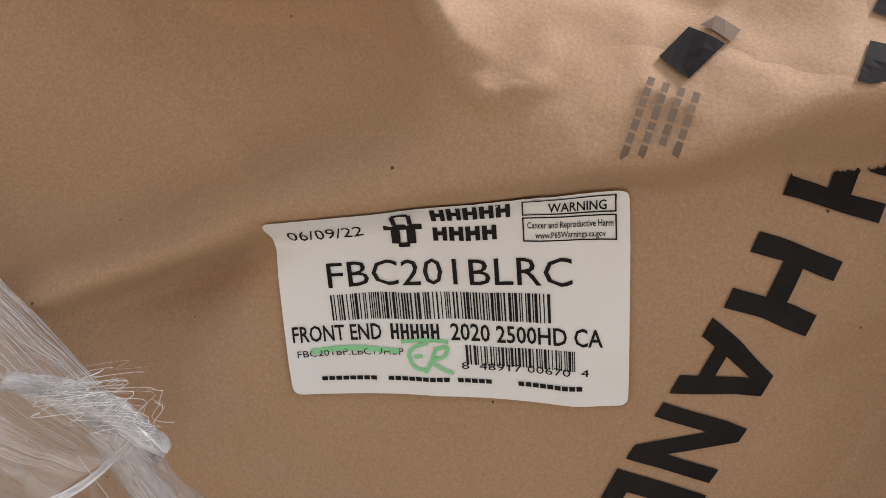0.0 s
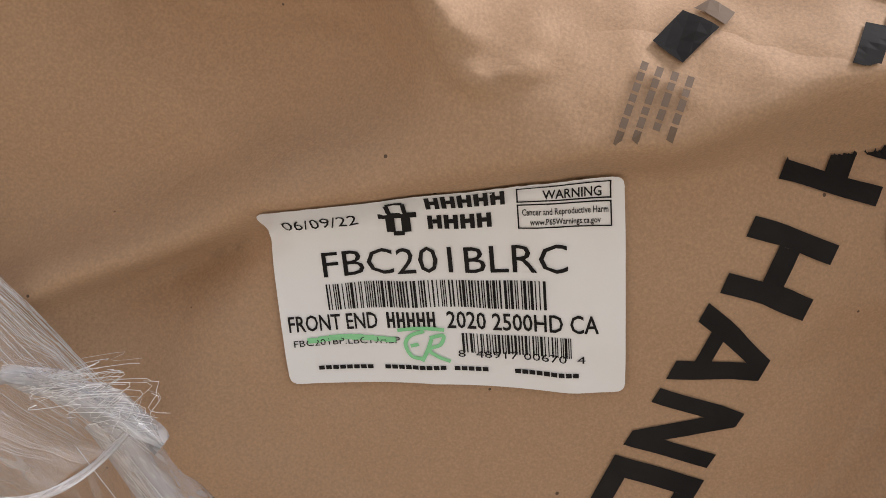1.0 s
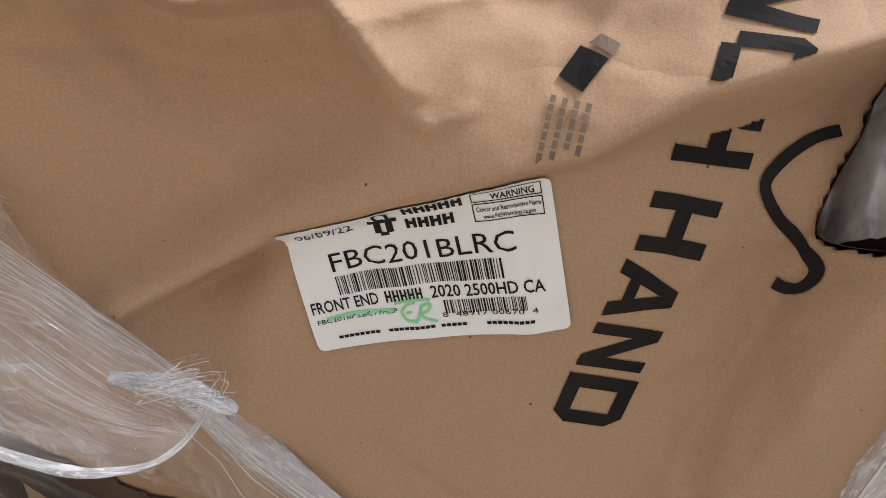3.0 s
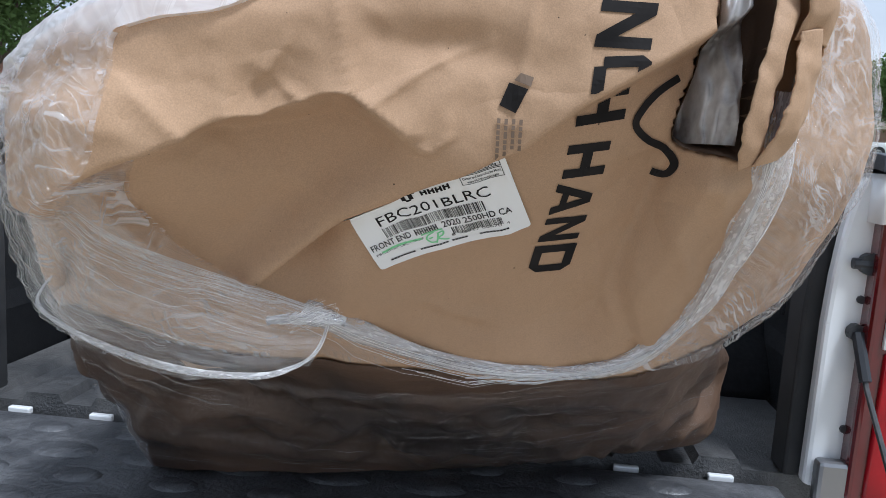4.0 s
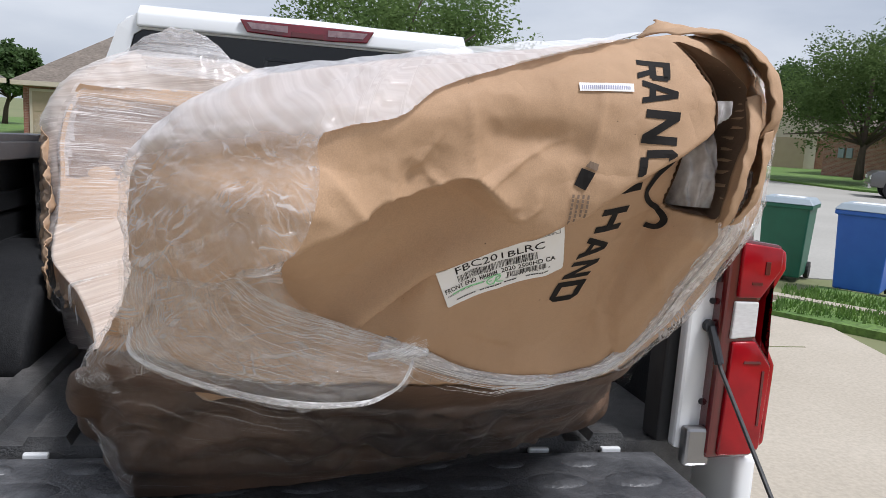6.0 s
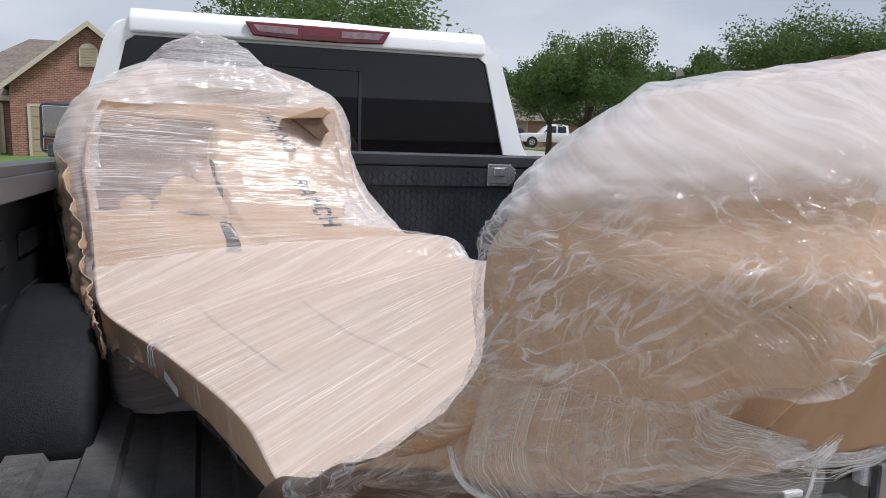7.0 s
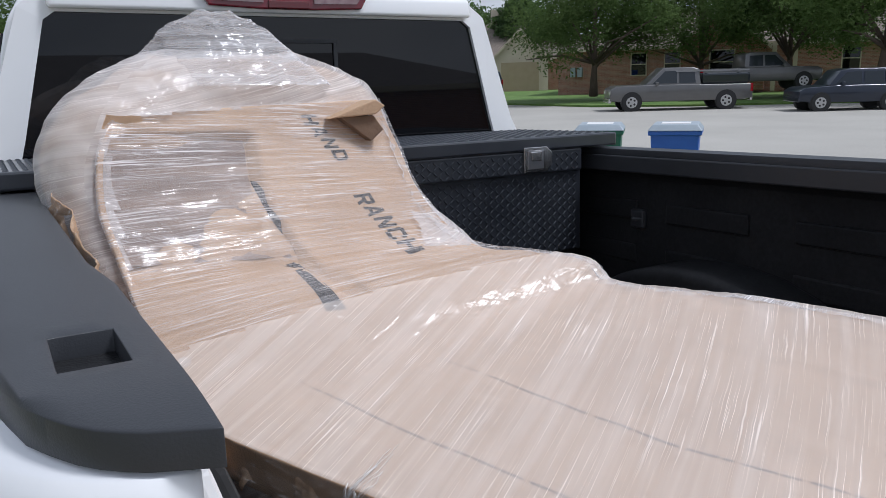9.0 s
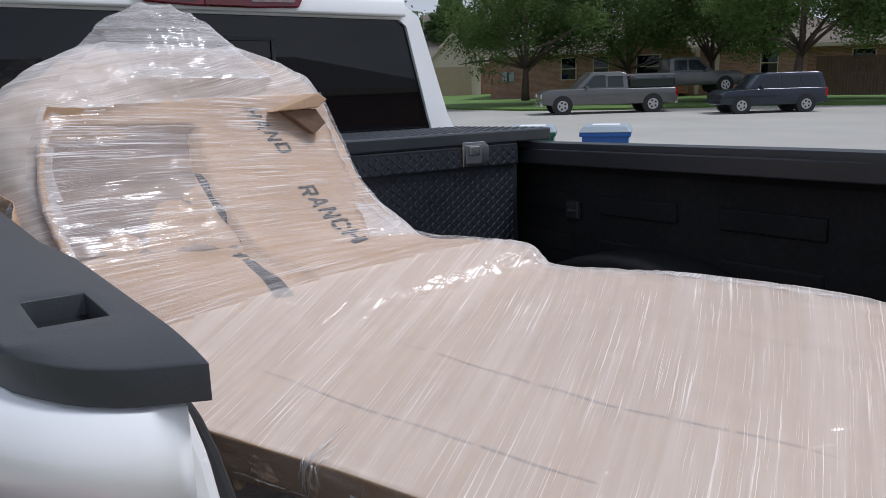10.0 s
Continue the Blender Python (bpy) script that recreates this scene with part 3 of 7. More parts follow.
for side in (-1, 1):
    # inner wall with its step below the rail
    sec = [(0.90, 0.88), (0.862, 0.88), (0.850, 1.02), (0.858, 1.06), (0.866, 1.37), (0.838, 1.405), (0.815, 1.41), (0.812, 1.445), (0.90, 1.445)]
    part("bed_wall", prism(bmesh.new(), mirrored(sec, side), 1, 0.06, 2.02), LINER, truck, "black bed liner side wall")
    ribs = bmesh.new()
    for y in (0.42, 0.86, 1.28):
        a, b = sorted((side * 0.868, side * 0.855))
        box(ribs, (a, y, 1.10), (b, y + 0.30, 1.16), 0.006)
        box(ribs, (a, y, 1.24), (b, y + 0.30, 1.30), 0.006)
    part("wall_rib", ribs, LINER, truck)
    tie = bmesh.new()
    a, b = sorted((side * 0.868, side * 0.845))
    box(tie, (a, 1.24, 1.215), (b, 1.30, 1.275), 0.008)
    tube(tie, [(side * 0.85, 1.25, 1.245), (side * 0.833, 1.27, 1.245), (side * 0.85, 1.29, 1.245)], 0.006, 6)
    part("tie_down", tie, BLACK_PLASTIC, truck)
    a, b = sorted((side * 0.800, side * 0.812))
    part("rail_lip", boxes(((a, 0.02, 1.395), (b, 1.96, 1.444)), bevel=0.004), BLACK_PLASTIC, truck, "black inner lip of the rail")
    # wheel housing
    arch = [(0.44, 0.88)] + [(0.90 + 0.46 * math.cos(q), 0.88 + 0.285 * math.sin(q)) for q in np.linspace(math.pi * 0.93, math.pi * 0.07, 12)] + [(1.36, 0.88)]
    a, b = sorted((side * 0.66, side * 0.87))
    part("wheel_housing", prism(bmesh.new(), arch, 0, a, b, 0.03, 3), LINER, truck, "rounded black wheel housing", True)
    # outer body side with a wheel arch, drawn as one flat outline
    wall = [(0.105, 1.372), (0.105, 0.888), (-0.045, 0.880), (-0.045, 0.62), (0.30, 0.52)] + [(0.92 + 0.49 * math.cos(q), 0.50 + 0.50 * math.sin(q)) for q in np.linspace(math.pi, 0, 14)] + [(2.03, 0.52), (2.03, 1.43), (0.10, 1.43)]
    a, b = sorted((side * 0.925, side * 0.975))
    part("bed_side", prism(bmesh.new(), wall, 0, a, b, 0.018, 3), WHITE_PAINT, truck, "white outer bed side panel", True)
    # rear jamb and corner
    post = [(0.765, 0.90), (0.850, 0.885), (0.852, 1.38), (0.880, 1.372), (0.880, 1.42), (0.806, 1.425), (0.796, 1.405), (0.786, 1.370), (0.778, 1.320), (0.772, 1.260), (0.768, 1.180)]
    part("bed_post", prism(bmesh.new(), mirrored(post, side), 1, -0.045, -0.012, 0.008), WHITE_PAINT, truck, "white rear bed post")
    seal = [(0.742, 0.90), (0.86, 0.90), (0.86, 1.40), (0.812, 1.415), (0.792, 1.412), (0.778, 1.385), (0.768, 1.355), (0.757, 1.310), (0.749, 1.265), (0.744, 1.200)]
    part("bed_seal", prism(bmesh.new(), mirrored(seal, side), 1, -0.010, 0.062, 0.006), RUBBER, truck, "black rubber seal behind the post")
    corner = [(0.812, -0.096), (0.845, -0.088), (0.888, -0.058), (0.925, 0.00), (0.955, 0.06), (0.972, 0.12), (0.972, 0.30), (0.868, 0.30), (0.868, 0.012), (0.812, 0.012)]
    corner = [tuple(q) for q in spline(corner[:7], 18)] + corner[7:]
    part("bed_corner", prism(bmesh.new(), mirrored(corner, side), 2, 1.352, 1.4300, 0.0), WHITE_PAINT, truck, "", True)
    # black cap over the rail, crowned, falling away at its rear and outer edges, with a stake pocket through it
    cx = [0.800, 0.806, 0.815, 0.826, 0.838, 0.850, 0.862, 0.873, 0.885, 0.896, 0.906, 0.914]
    cy = [-0.092, -0.087, -0.080, -0.068, -0.05, -0.03, -0.01, 0.01, 0.03, 0.045, 0.06, 0.08, 0.10, 0.124, 0.16, 0.22, 0.30, 0.45, 0.7, 1.0, 1.3, 1.6, 1.96]
    cap = bmesh.new()

    def crown(a, y):
        out = max(0.0, (a - 0.885) / 0.029)
        end = max(0.0, (-0.01 - y) / 0.088)
        tail = float(np.interp(a, [0.800, 0.843, 0.868, 0.883, 0.896, 0.906, 0.914], [-0.108, -0.088, -0.064, -0.038, -0.006, 0.045, 0.085]))
        if tail < 0:
            back = -tail * y / 0.092 if y < 0 else y
        else:
            back = tail + (y + 0.092) * (0.16 - tail) / 0.252 if y < 0.16 else y
        return a + (0.012 if y > 0.3 else 0), back, 1.464 - 0.008 * min(1.3, out) ** 2 - 0.007 * min(1.0, end) ** 2

    vs = [[cap.verts.new((side * crown(a, y)[0], *crown(a, y)[1:])) for a in cx] for y in cy]
    low = {}

    def down(v, dz=0.018):
        if v not in low:
            low[v] = cap.verts.new((v.co.x, v.co.y, v.co.z - dz))
        return low[v]

    for i in range(len(cy) - 1):
        for j in range(len(cx) - 1):
            if 3 <= j < 7 and 8 <= i < 13:
                continue
            cap.faces.new((vs[i][j], vs[i][j + 1], vs[i + 1][j + 1], vs[i + 1][j]))
    rim_edges = [e for e in cap.edges if len(e.link_faces) == 1]
    for e in rim_edges:
        p, q = e.verts
        mid = (p.co + q.co) / 2
        deep = 0.10 if 0.02 < mid.y < 0.13 and 0.82 < abs(mid.x) < 0.885 else 0.024
        cap.faces.new((p, q, down(q, deep), down(p, deep)))
    bmesh.ops.recalc_face_normals(cap, faces=cap.faces[:])
    rail = part("rail_cap", cap, BLACK_PLASTIC, truck, "black plastic bed rail cap with a stake pocket", True)
    edge_mod = rail.modifiers.new("round", "BEVEL")
    edge_mod.width, edge_mod.segments, edge_mod.limit_method, edge_mod.angle_limit = 0.004, 2, "ANGLE", radians(50)
    a, b = sorted((side * 0.822, side * 0.880))
    part("pocket_floor", boxes(((a, 0.02, 1.355), (b, 0.13, 1.362))), RUBBER, truck)
    # tail lamp
    def lamp_form(pts):
        return mirrored([(0.955 - (0.955 - a_) * 1.24, b_) for a_, b_ in pts], side)
    lamp = [(0.850, 1.365), (0.950, 1.352), (0.952, 1.300), (0.918, 1.235), (0.918, 1.155), (0.955, 1.095), (0.950, 0.905), (0.930, 0.892), (0.845, 0.888)]
    tail = part("tail_lamp", prism(bmesh.new(), lamp_form(lamp), 1, -0.080, 0.03, 0.010, 3), RED_DARK, truck, "red and clear tail lamp")
    wrap = [(0.93, 1.352), (0.968, 1.340), (0.972, 1.300), (0.938, 1.237), (0.938, 1.153), (0.972, 1.092), (0.968, 0.915), (0.93, 0.893)]
    part("side_lens", prism(bmesh.new(), mirrored(wrap, side), 1, -0.068, 0.10, 0.010, 3), RED_LENS, tail, "", True)
    for lens in ([(0.872, 1.356), (0.946, 1.346), (0.947, 1.302), (0.914, 1.240), (0.871, 1.240)], [(0.870, 1.146), (0.914, 1.148), (0.948, 1.093), (0.944, 0.914), (0.926, 0.900), (0.866, 0.898)]):
        part("red_lens", prism(bmesh.new(), lamp_form(lens), 1, -0.088, -0.074, 0.005, 3), RED_LENS, tail, "", True)
    for a0, b0, a1, b1 in ((0.905, 1.290, 0.916, 1.318), (0.878, 1.268, 0.902, 1.274), (0.925, 0.965, 0.931, 1.085), (0.880, 1.100, 0.920, 1.106)):
        part("lamp_groove", boxes(((min(side * a0, side * a1), -0.0902, b0), (max(side * a0, side * a1), -0.0870, b1)), bevel=0.001), RED_DARK, tail)
    rev = [(0.868, 1.232), (0.912, 1.232), (0.912, 1.158), (0.866, 1.152)]
    part("clear_lens", prism(bmesh.new(), lamp_form(rev), 1, -0.087, -0.076, 0.003), CLEAR_LENS, tail, "clear reversing lamp")
    # striker, bolts and tailgate cable
    st = bmesh.new()
    tube(st, [(side * 0.822, -0.044, 1.285), (side * 0.822, -0.062, 1.285)], 0.018, 12)
    tube(st, [(side * 0.822, -0.055, 1.285), (side * 0.795, -0.055, 1.285)], 0.009, 10)
    part("striker", st, BLACK_PLASTIC, truck)
    for z in (1.225, 1.005):
        part("bolt", tube(bmesh.new(), [(side * 0.818, -0.044, z), (side * 0.818, -0.050, z)], 0.007, 8), BLACK_PLASTIC, truck)
    cable = part("tailgate_cable", tube(bmesh.new(), [(side * 0.818, -0.056, 1.16), (side * 0.822, -0.10, 1.09), (side * 0.815, -0.40, 0.72 + 0.12)], 0.0045, 8), CABLE, truck, "dark steel tailgate cable")
    clip = bmesh.new()
    tube(clip, [(side * 0.813, -0.046, 1.172), (side * 0.814, -0.060, 1.172)], 0.014, 10)
    tube(clip, [(side * 0.815, -0.058, 1.172), (side * 0.822, -0.092, 1.10)], 0.010, 8)
    part("cable_end", clip, BLACK_PLASTIC, cable)
    # hinge bracket at the foot of the post
    part("hinge_bracket", boxes(((min(side * 0.775, side * 0.835), -0.075, 0.87), (max(side * 0.775, side * 0.835), -0.045, 0.955)), bevel=0.008), STEEL, truck)

# front wall of the bed
part("bed_front", boxes(((-0.86, 1.99, 0.88), (0.86, 2.025, 1.44))), LINER, truck)

# folded tailgate: outer shell, inner liner and pressed pads
gate = part("tailgate", boxes(((-0.745, -0.575, 0.815), (0.745, -0.010, 0.868)), bevel=0.02), WHITE_PAINT, truck, "white tailgate folded flat")
part("gate_liner", boxes(((-0.735, -0.565, 0.866), (0.735, -0.016, 0.884)), bevel=0.008), GATE_LINER, gate, "worn black tailgate liner")
# moulded oval pads in two sizes, staggered row by row
pads = []
for w, d in ((0.062, 0.034), (0.040, 0.026)):
    bm = bmesh.new()
    rings = [[bm.verts.new((w * f * math.cos(q), d * f * math.sin(q), h)) for q in [2 * math.pi * k / 14 for k in range(14)]] for f, h in ((1.0, 0.0), (0.88, 0.003), (0.68, 0.0045))]
    for p, q in zip(rings, rings[1:]):
        for k in range(14):
            bm.faces.new((p[k], p[(k + 1) % 14], q[(k + 1) % 14], q[k]))
    bm.faces.new(rings[-1])
    pads.append(mesh_of(bm, "gate_pad", GATE_LINER, True))
for j in range(6):
    for i in range(9):
        x = -0.645 + i * 0.158 + (0.079 if j % 2 else 0.0)
        if x < 0.68:
            pad = part("gate_pad", pads[j % 2], GATE_LINER, gate)
            pad.location = (x, -0.515 + j * 0.088, 0.8835)
for k in range(9):
    x = -0.70 + k * 0.165
    part("hinge_leaf", boxes(((x, -0.004, 0.872), (x + 0.045, 0.010, 0.8855)), bevel=0.003), WHITE_PAINT, gate)

# cab: shell in two lofts, rear window, lamp, mirrors, bonnet
cab_sec = [(-0.985, 0.60), (-1.0, 1.10), (-0.975, 1.40), (-0.905, 1.50), (-0.800, 1.90), (-0.755, 1.975), (-0.60, 2.02), (0, 2.035)]
cab_sec = cab_sec + [(-x, z) for x, z in cab_sec[-2::-1]]
bm = bmesh.new()
prism(bm, cab_sec, 1, 2.06, 3.75, 0.02, 3)
cab = part("cab", bm, WHITE_PAINT, truck, "white cab", True)
# rear face: the frame round the window stands out from the cab
rim = bmesh.new()
win = [(-0.815, 1.49), (-0.795, 1.56), (-0.712, 1.895), (-0.68, 1.918), (0.68, 1.918), (0.712, 1.895), (0.795, 1.56), (0.815, 1.49)]
out = [(-0.960, 1.44), (-0.895, 1.56), (-0.775, 1.93), (-0.70, 1.985), (0.70, 1.985), (0.775, 1.93), (0.895, 1.56), (0.960, 1.44)]
ring_v = [[rim.verts.new((x, y, z)) for x, z in o] for o, y in ((out, 2.07), (out, 2.015), (win, 2.008), (win, 2.07))]
for a, b in zip(ring_v, ring_v[1:]):
    for k in range(8):
        rim.faces.new((a[k], a[(k + 1) % 8], b[(k + 1) % 8], b[k]))
bmesh.ops.recalc_face_normals(rim, faces=rim.faces[:])
part("window_surround", rim, WHITE_PAINT, cab)
pane_y = 2.022
rear = part("rear_window", prism(bmesh.new(), win, 1, pane_y, pane_y + 0.02), TINTED, cab, "dark tinted rear window")
slide = bmesh.new()
for lo, hi in (((-0.180, pane_y - 0.008, 1.835), (0.180, pane_y - 0.001, 1.848)), ((0.166, pane_y - 0.008, 1.50), (0.180, pane_y - 0.001, 1.835)), ((-0.180, pane_y - 0.008, 1.50), (-0.166, pane_y - 0.001, 1.835))):
    box(slide, lo, hi, 0.002)
part("slider_frame", slide, BLACK_PLASTIC, rear)
roof_lip = prism(bmesh.new(), [(1.975, 1.925), (1.985, 1.985), (2.03, 2.02), (2.10, 2.03), (2.10, 1.93)], 0, -0.70, 0.70, 0.012, 3)
part("roof_edge", roof_lip, WHITE_PAINT, cab, "", True)
brake = part("brake_lamp", prism(bmesh.new(), [(-0.285, 1.993), (-0.255, 1.942), (-0.09, 1.935), (0.09, 1.935), (0.255, 1.942), (0.285, 1.993)], 1, 1.962, 1.985, 0.005), BRAKE_RED, cab, "red and clear high brake lamp")
for side in (-1, 1):
    part("cargo_lens", prism(bmesh.new(), mirrored([(0.085, 1.980), (0.255, 1.982), (0.235, 1.957), (0.085, 1.954)], side), 1, 1.957, 1.964), SMOKED, brake)
part("camera_pod", boxes(((-0.07, 1.955, 1.936), (0.07, 1.966, 1.962)), bevel=0.004), RED_DARK, brake)
for side in (-1, 1):
    # side glass band and towing mirror
    glass = [(2.20, 1.50), (2.28, 1.88), (3.30, 1.88), (3.72, 1.50)]
    sg = bmesh.new()
    lo = [sg.verts.new((side * (0.915 - (z - 1.50) * 0.27), y, z)) for y, z in glass]
    hi = [sg.verts.new((side * (0.895 - (z - 1.50) * 0.27), y, z)) for y, z in glass]
    sg.faces.new(lo), sg.faces.new(hi[::-1])
    for k in range(4):
        sg.faces.new((lo[k], hi[k], hi[(k + 1) % 4], lo[(k + 1) % 4]))
    bmesh.ops.recalc_face_normals(sg, faces=sg.faces[:])
    part("side_glass", sg, TINTED, cab)
    a, b = sorted((side * 1.02, side * 1.225))
    mirror = part("door_mirror", boxes(((a, 3.20, 1.455), (b, 3.32, 1.715)), bevel=0.03), BLACK_PLASTIC, truck, "black towing mirror")
    a, b = sorted((side * 1.045, side * 1.205))
    part("mirror_glass", boxes(((a, 3.190, 1.545), (b, 3.198, 1.695)), bevel=0.003), mat("mirror_silver", (0.75, 0.77, 0.78), 0.03, 1.0), mirror)
    part("wide_mirror_glass", boxes(((a, 3.190, 1.475), (b, 3.198, 1.535)), bevel=0.003), bpy.data.materials["mirror_silver"], mirror)
    a, b = sorted((side * 0.95, side * 1.06))
    part("mirror_arm", boxes(((a, 3.24, 1.45), (b, 3.30, 1.53)), bevel=0.012), BLACK_PLASTIC, mirror)
bonnet = [(3.60, 0.60), (3.60, 1.48), (4.10, 1.46), (5.15, 1.38), (5.35, 1.25), (5.40, 0.70), (5.20, 0.55)]
part("bonnet", prism(bmesh.new(), bonnet, 0, -0.99, 0.99, 0.05, 3), WHITE_PAINT, truck, "white bonnet and front wings", True)
part("windscreen", prism(bmesh.new(), [(3.70, 1.95), (4.25, 1.47), (3.70, 1.47)], 0, -0.74, 0.74, 0.01), TINTED, truck)
part("chassis", boxes(((-0.80, -0.02, 0.52), (0.80, 3.6, 0.79)), bevel=0.02), RUBBER, truck)
part("rear_bumper", boxes(((-0.98, -0.20, 0.50), (0.98, -0.03, 0.72)), bevel=0.03), CHROME, truck, "chrome rear bumper")
for y in (0.92, 4.72):
    for side in (-1, 1):
        wheel = part("wheel", spin(bmesh.new(), [(-0.13, 0.30), (-0.13, 0.39), (-0.10, 0.415), (0.10, 0.415), (0.13, 0.39), (0.13, 0.30)], 0, (side * 0.86, y, 0.415)), RUBBER, truck, "black tyre", True)
        part("rim", spin(bmesh.new(), [(-0.12, 0.25), (-0.125, 0.26), (0.125, 0.26), (0.12, 0.24), (0.10, 0.10), (0.135, 0.06)], 0, (side * 0.87, y, 0.415), 20), CHROME, wheel, "", True)

# ---- tool box across the bed ----
tool = thing("tool_box", "black tread-plate tool box across the truck bed", "tool box", GRADE)
part("body", boxes(((-0.75, 1.425, 1.14), (0.75, 1.90, 1.452)), bevel=0.006), TREAD, tool)
lid = part("lid", boxes(((-0.885, 1.405, 1.470), (0.885, 1.93, 1.512)), ((-0.745, 1.412, 1.398), (0.745, 1.424, 1.470)), bevel=0.006), TREAD, tool, "black tread-plate lid")


def lozenges(rows, cols, place, size=0.011):
    """Raised bars of tread plate, each turned against its neighbours."""
    bm = bmesh.new()
    for i in range(rows):
        for j in range(cols):
            p, a, b, n = place(i, j)
            d = (a + b if (i + j) % 2 else a - b).normalized()
            s = n.cross(d)
            r = [bm.verts.new(p + d * u * size + s * v * size * 0.34 + n * h) for u, v, h in ((-1.25, 0, 0), (0, 1, 0), (1.25, 0, 0), (0, -1, 0), (-0.5, 0, 0.0024), (0.5, 0, 0.0024))]
            for q in ((0, 3, 4), (3, 5, 4), (3, 2, 5), (2, 1, 5), (1, 4, 5), (1, 0, 4)):
                bm.faces.new([r[k] for k in q])
    return bm


X, Y, Z = Vector((1, 0, 0)), Vector((0, 1, 0)), Vector((0, 0, 1))
tagged(part("tread", lozenges(17, 74, lambda i, j: (Vector((-0.738 + j * 0.0200, 1.4245, 1.150 + i * 0.0145)), X, Z, -Y), 0.0078), TREAD, tool), kind="stuff")
tagged(part("tread", lozenges(4, 74, lambda i, j: (Vector((-0.738 + j * 0.0200, 1.4115, 1.409 + i * 0.0145)), X, Z, -Y), 0.0078), TREAD, lid), kind="stuff")
tagged(part("tread", lozenges(25, 87, lambda i, j: (Vector((-0.865 + j * 0.0200, 1.42 + i * 0.0203, 1.5125)), X, Y, Z), 0.0078), TREAD, lid), kind="stuff")
for x in (-0.60, 0.512):
    latch = part("latch", prism(bmesh.new(), [(x, 1.482), (x + 0.085, 1.482), (x + 0.105, 1.465), (x + 0.105, 1.425), (x + 0.085, 1.405), (x, 1.405)], 1, 1.4035, 1.411, 0.002), CHROME, tool, "chrome paddle latch")
    part("latch_well", boxes(((x + 0.012, 1.4010, 1.415), (x + 0.072, 1.4034, 1.472)), bevel=0.001), STEEL, latch)
    part("latch_paddle", boxes(((x + 0.022, 1.3960, 1.440), (x + 0.062, 1.4012, 1.468)), bevel=0.002), CHROME, latch)


# ---- the wrapped bumper, in the truck's axes ----
package = thing("wrapped_bumper", "bumper wrapped in kraft paper and stretch film", "package", GRADE)

# Level outlines of the rear wing, from its foot on the tailgate hinge up to its crown:
# height, rise to the right, then the outline: front from left to right, right end, back, left end.
REAR_WING = [
    (0.918, 0.06, [(-0.28, -0.21), (-0.05, -0.20), (0.18, -0.16), (0.40, -0.08), (0.575, -0.01), (0.60, 0.05), (0.55, 0.15), (0.25, 0.15), (-0.10, 0.00), (-0.30, -0.15)]),
    (1.080, 0.0, [(-0.332, -0.29), (-0.08, -0.33), (0.20, -0.34), (0.43, -0.25), (0.545, -0.10), (0.60, 0.00), (0.57, 0.10), (0.24, -0.10), (-0.08, -0.30), (-0.348, -0.250)]),
    (1.175, 0.0, [(-0.296, -0.42), (-0.06, -0.49), (0.20, -0.49), (0.42, -0.43), (0.52, -0.30), (0.575, -0.14), (0.57, 0.05), (0.24, -0.19), (-0.06, -0.41), (-0.310, -0.390)]),
    (1.255, 0.0, [(-0.245, -0.55), (-0.02, -0.62), (0.18, -0.535), (0.37, -0.500), (0.52, -0.42), (0.615, -0.25), (0.59, 0.00), (0.24, -0.21), (-0.03, -0.43), (-0.262, -0.515)]),
    (1.350, 0.0, [(-0.13, -0.74), (0.03, -0.660), (0.20, -0.592), (0.36, -0.572), (0.53, -0.495), (0.65, -0.30), (0.60, -0.10), (0.24, -0.26), (-0.05, -0.47), (-0.238, -0.612)]),
    (1.430, 0.0, [(-0.085, -0.800), (0.03, -0.705), (0.22, -0.668), (0.36, -0.636), (0.50, -0.59), (0.655, -0.38), (0.60, -0.16), (0.22, -0.31), (-0.09, -0.515), (-0.240, -0.630)]),
    (1.480, 0.05, [(-0.06, -0.785), (0.05, -0.718), (0.20, -0.695), (0.33, -0.675), (0.48, -0.62), (0.64, -0.42), (0.60, -0.20), (0.22, -0.34), (-0.10, -0.535), (-0.230, -0.645)]),
    (1.535, 0.12, [(-0.04, -0.775), (0.08, -0.735), (0.21, -0.702), (0.33, -0.682), (0.46, -0.64), (0.585, -0.50), (0.55, -0.30), (0.20, -0.36), (-0.09, -0.52), (-0.19, -0.655)]),
    (1.580, 0.17, [(0.00, -0.715), (0.10, -0.70), (0.21, -0.685), (0.31, -0.655), (0.42, -0.635), (0.50, -0.55), (0.48, -0.40), (0.20, -0.44), (-0.03, -0.545), (-0.125, -0.635)]),
    (1.600, 0.19, [(0.05, -0.66), (0.10, -0.655), (0.20, -0.645), (0.30, -0.625), (0.38, -0.61), (0.42, -0.58), (0.40, -0.50), (0.20, -0.51), (-0.01, -0.545), (-0.10, -0.615)]),
]
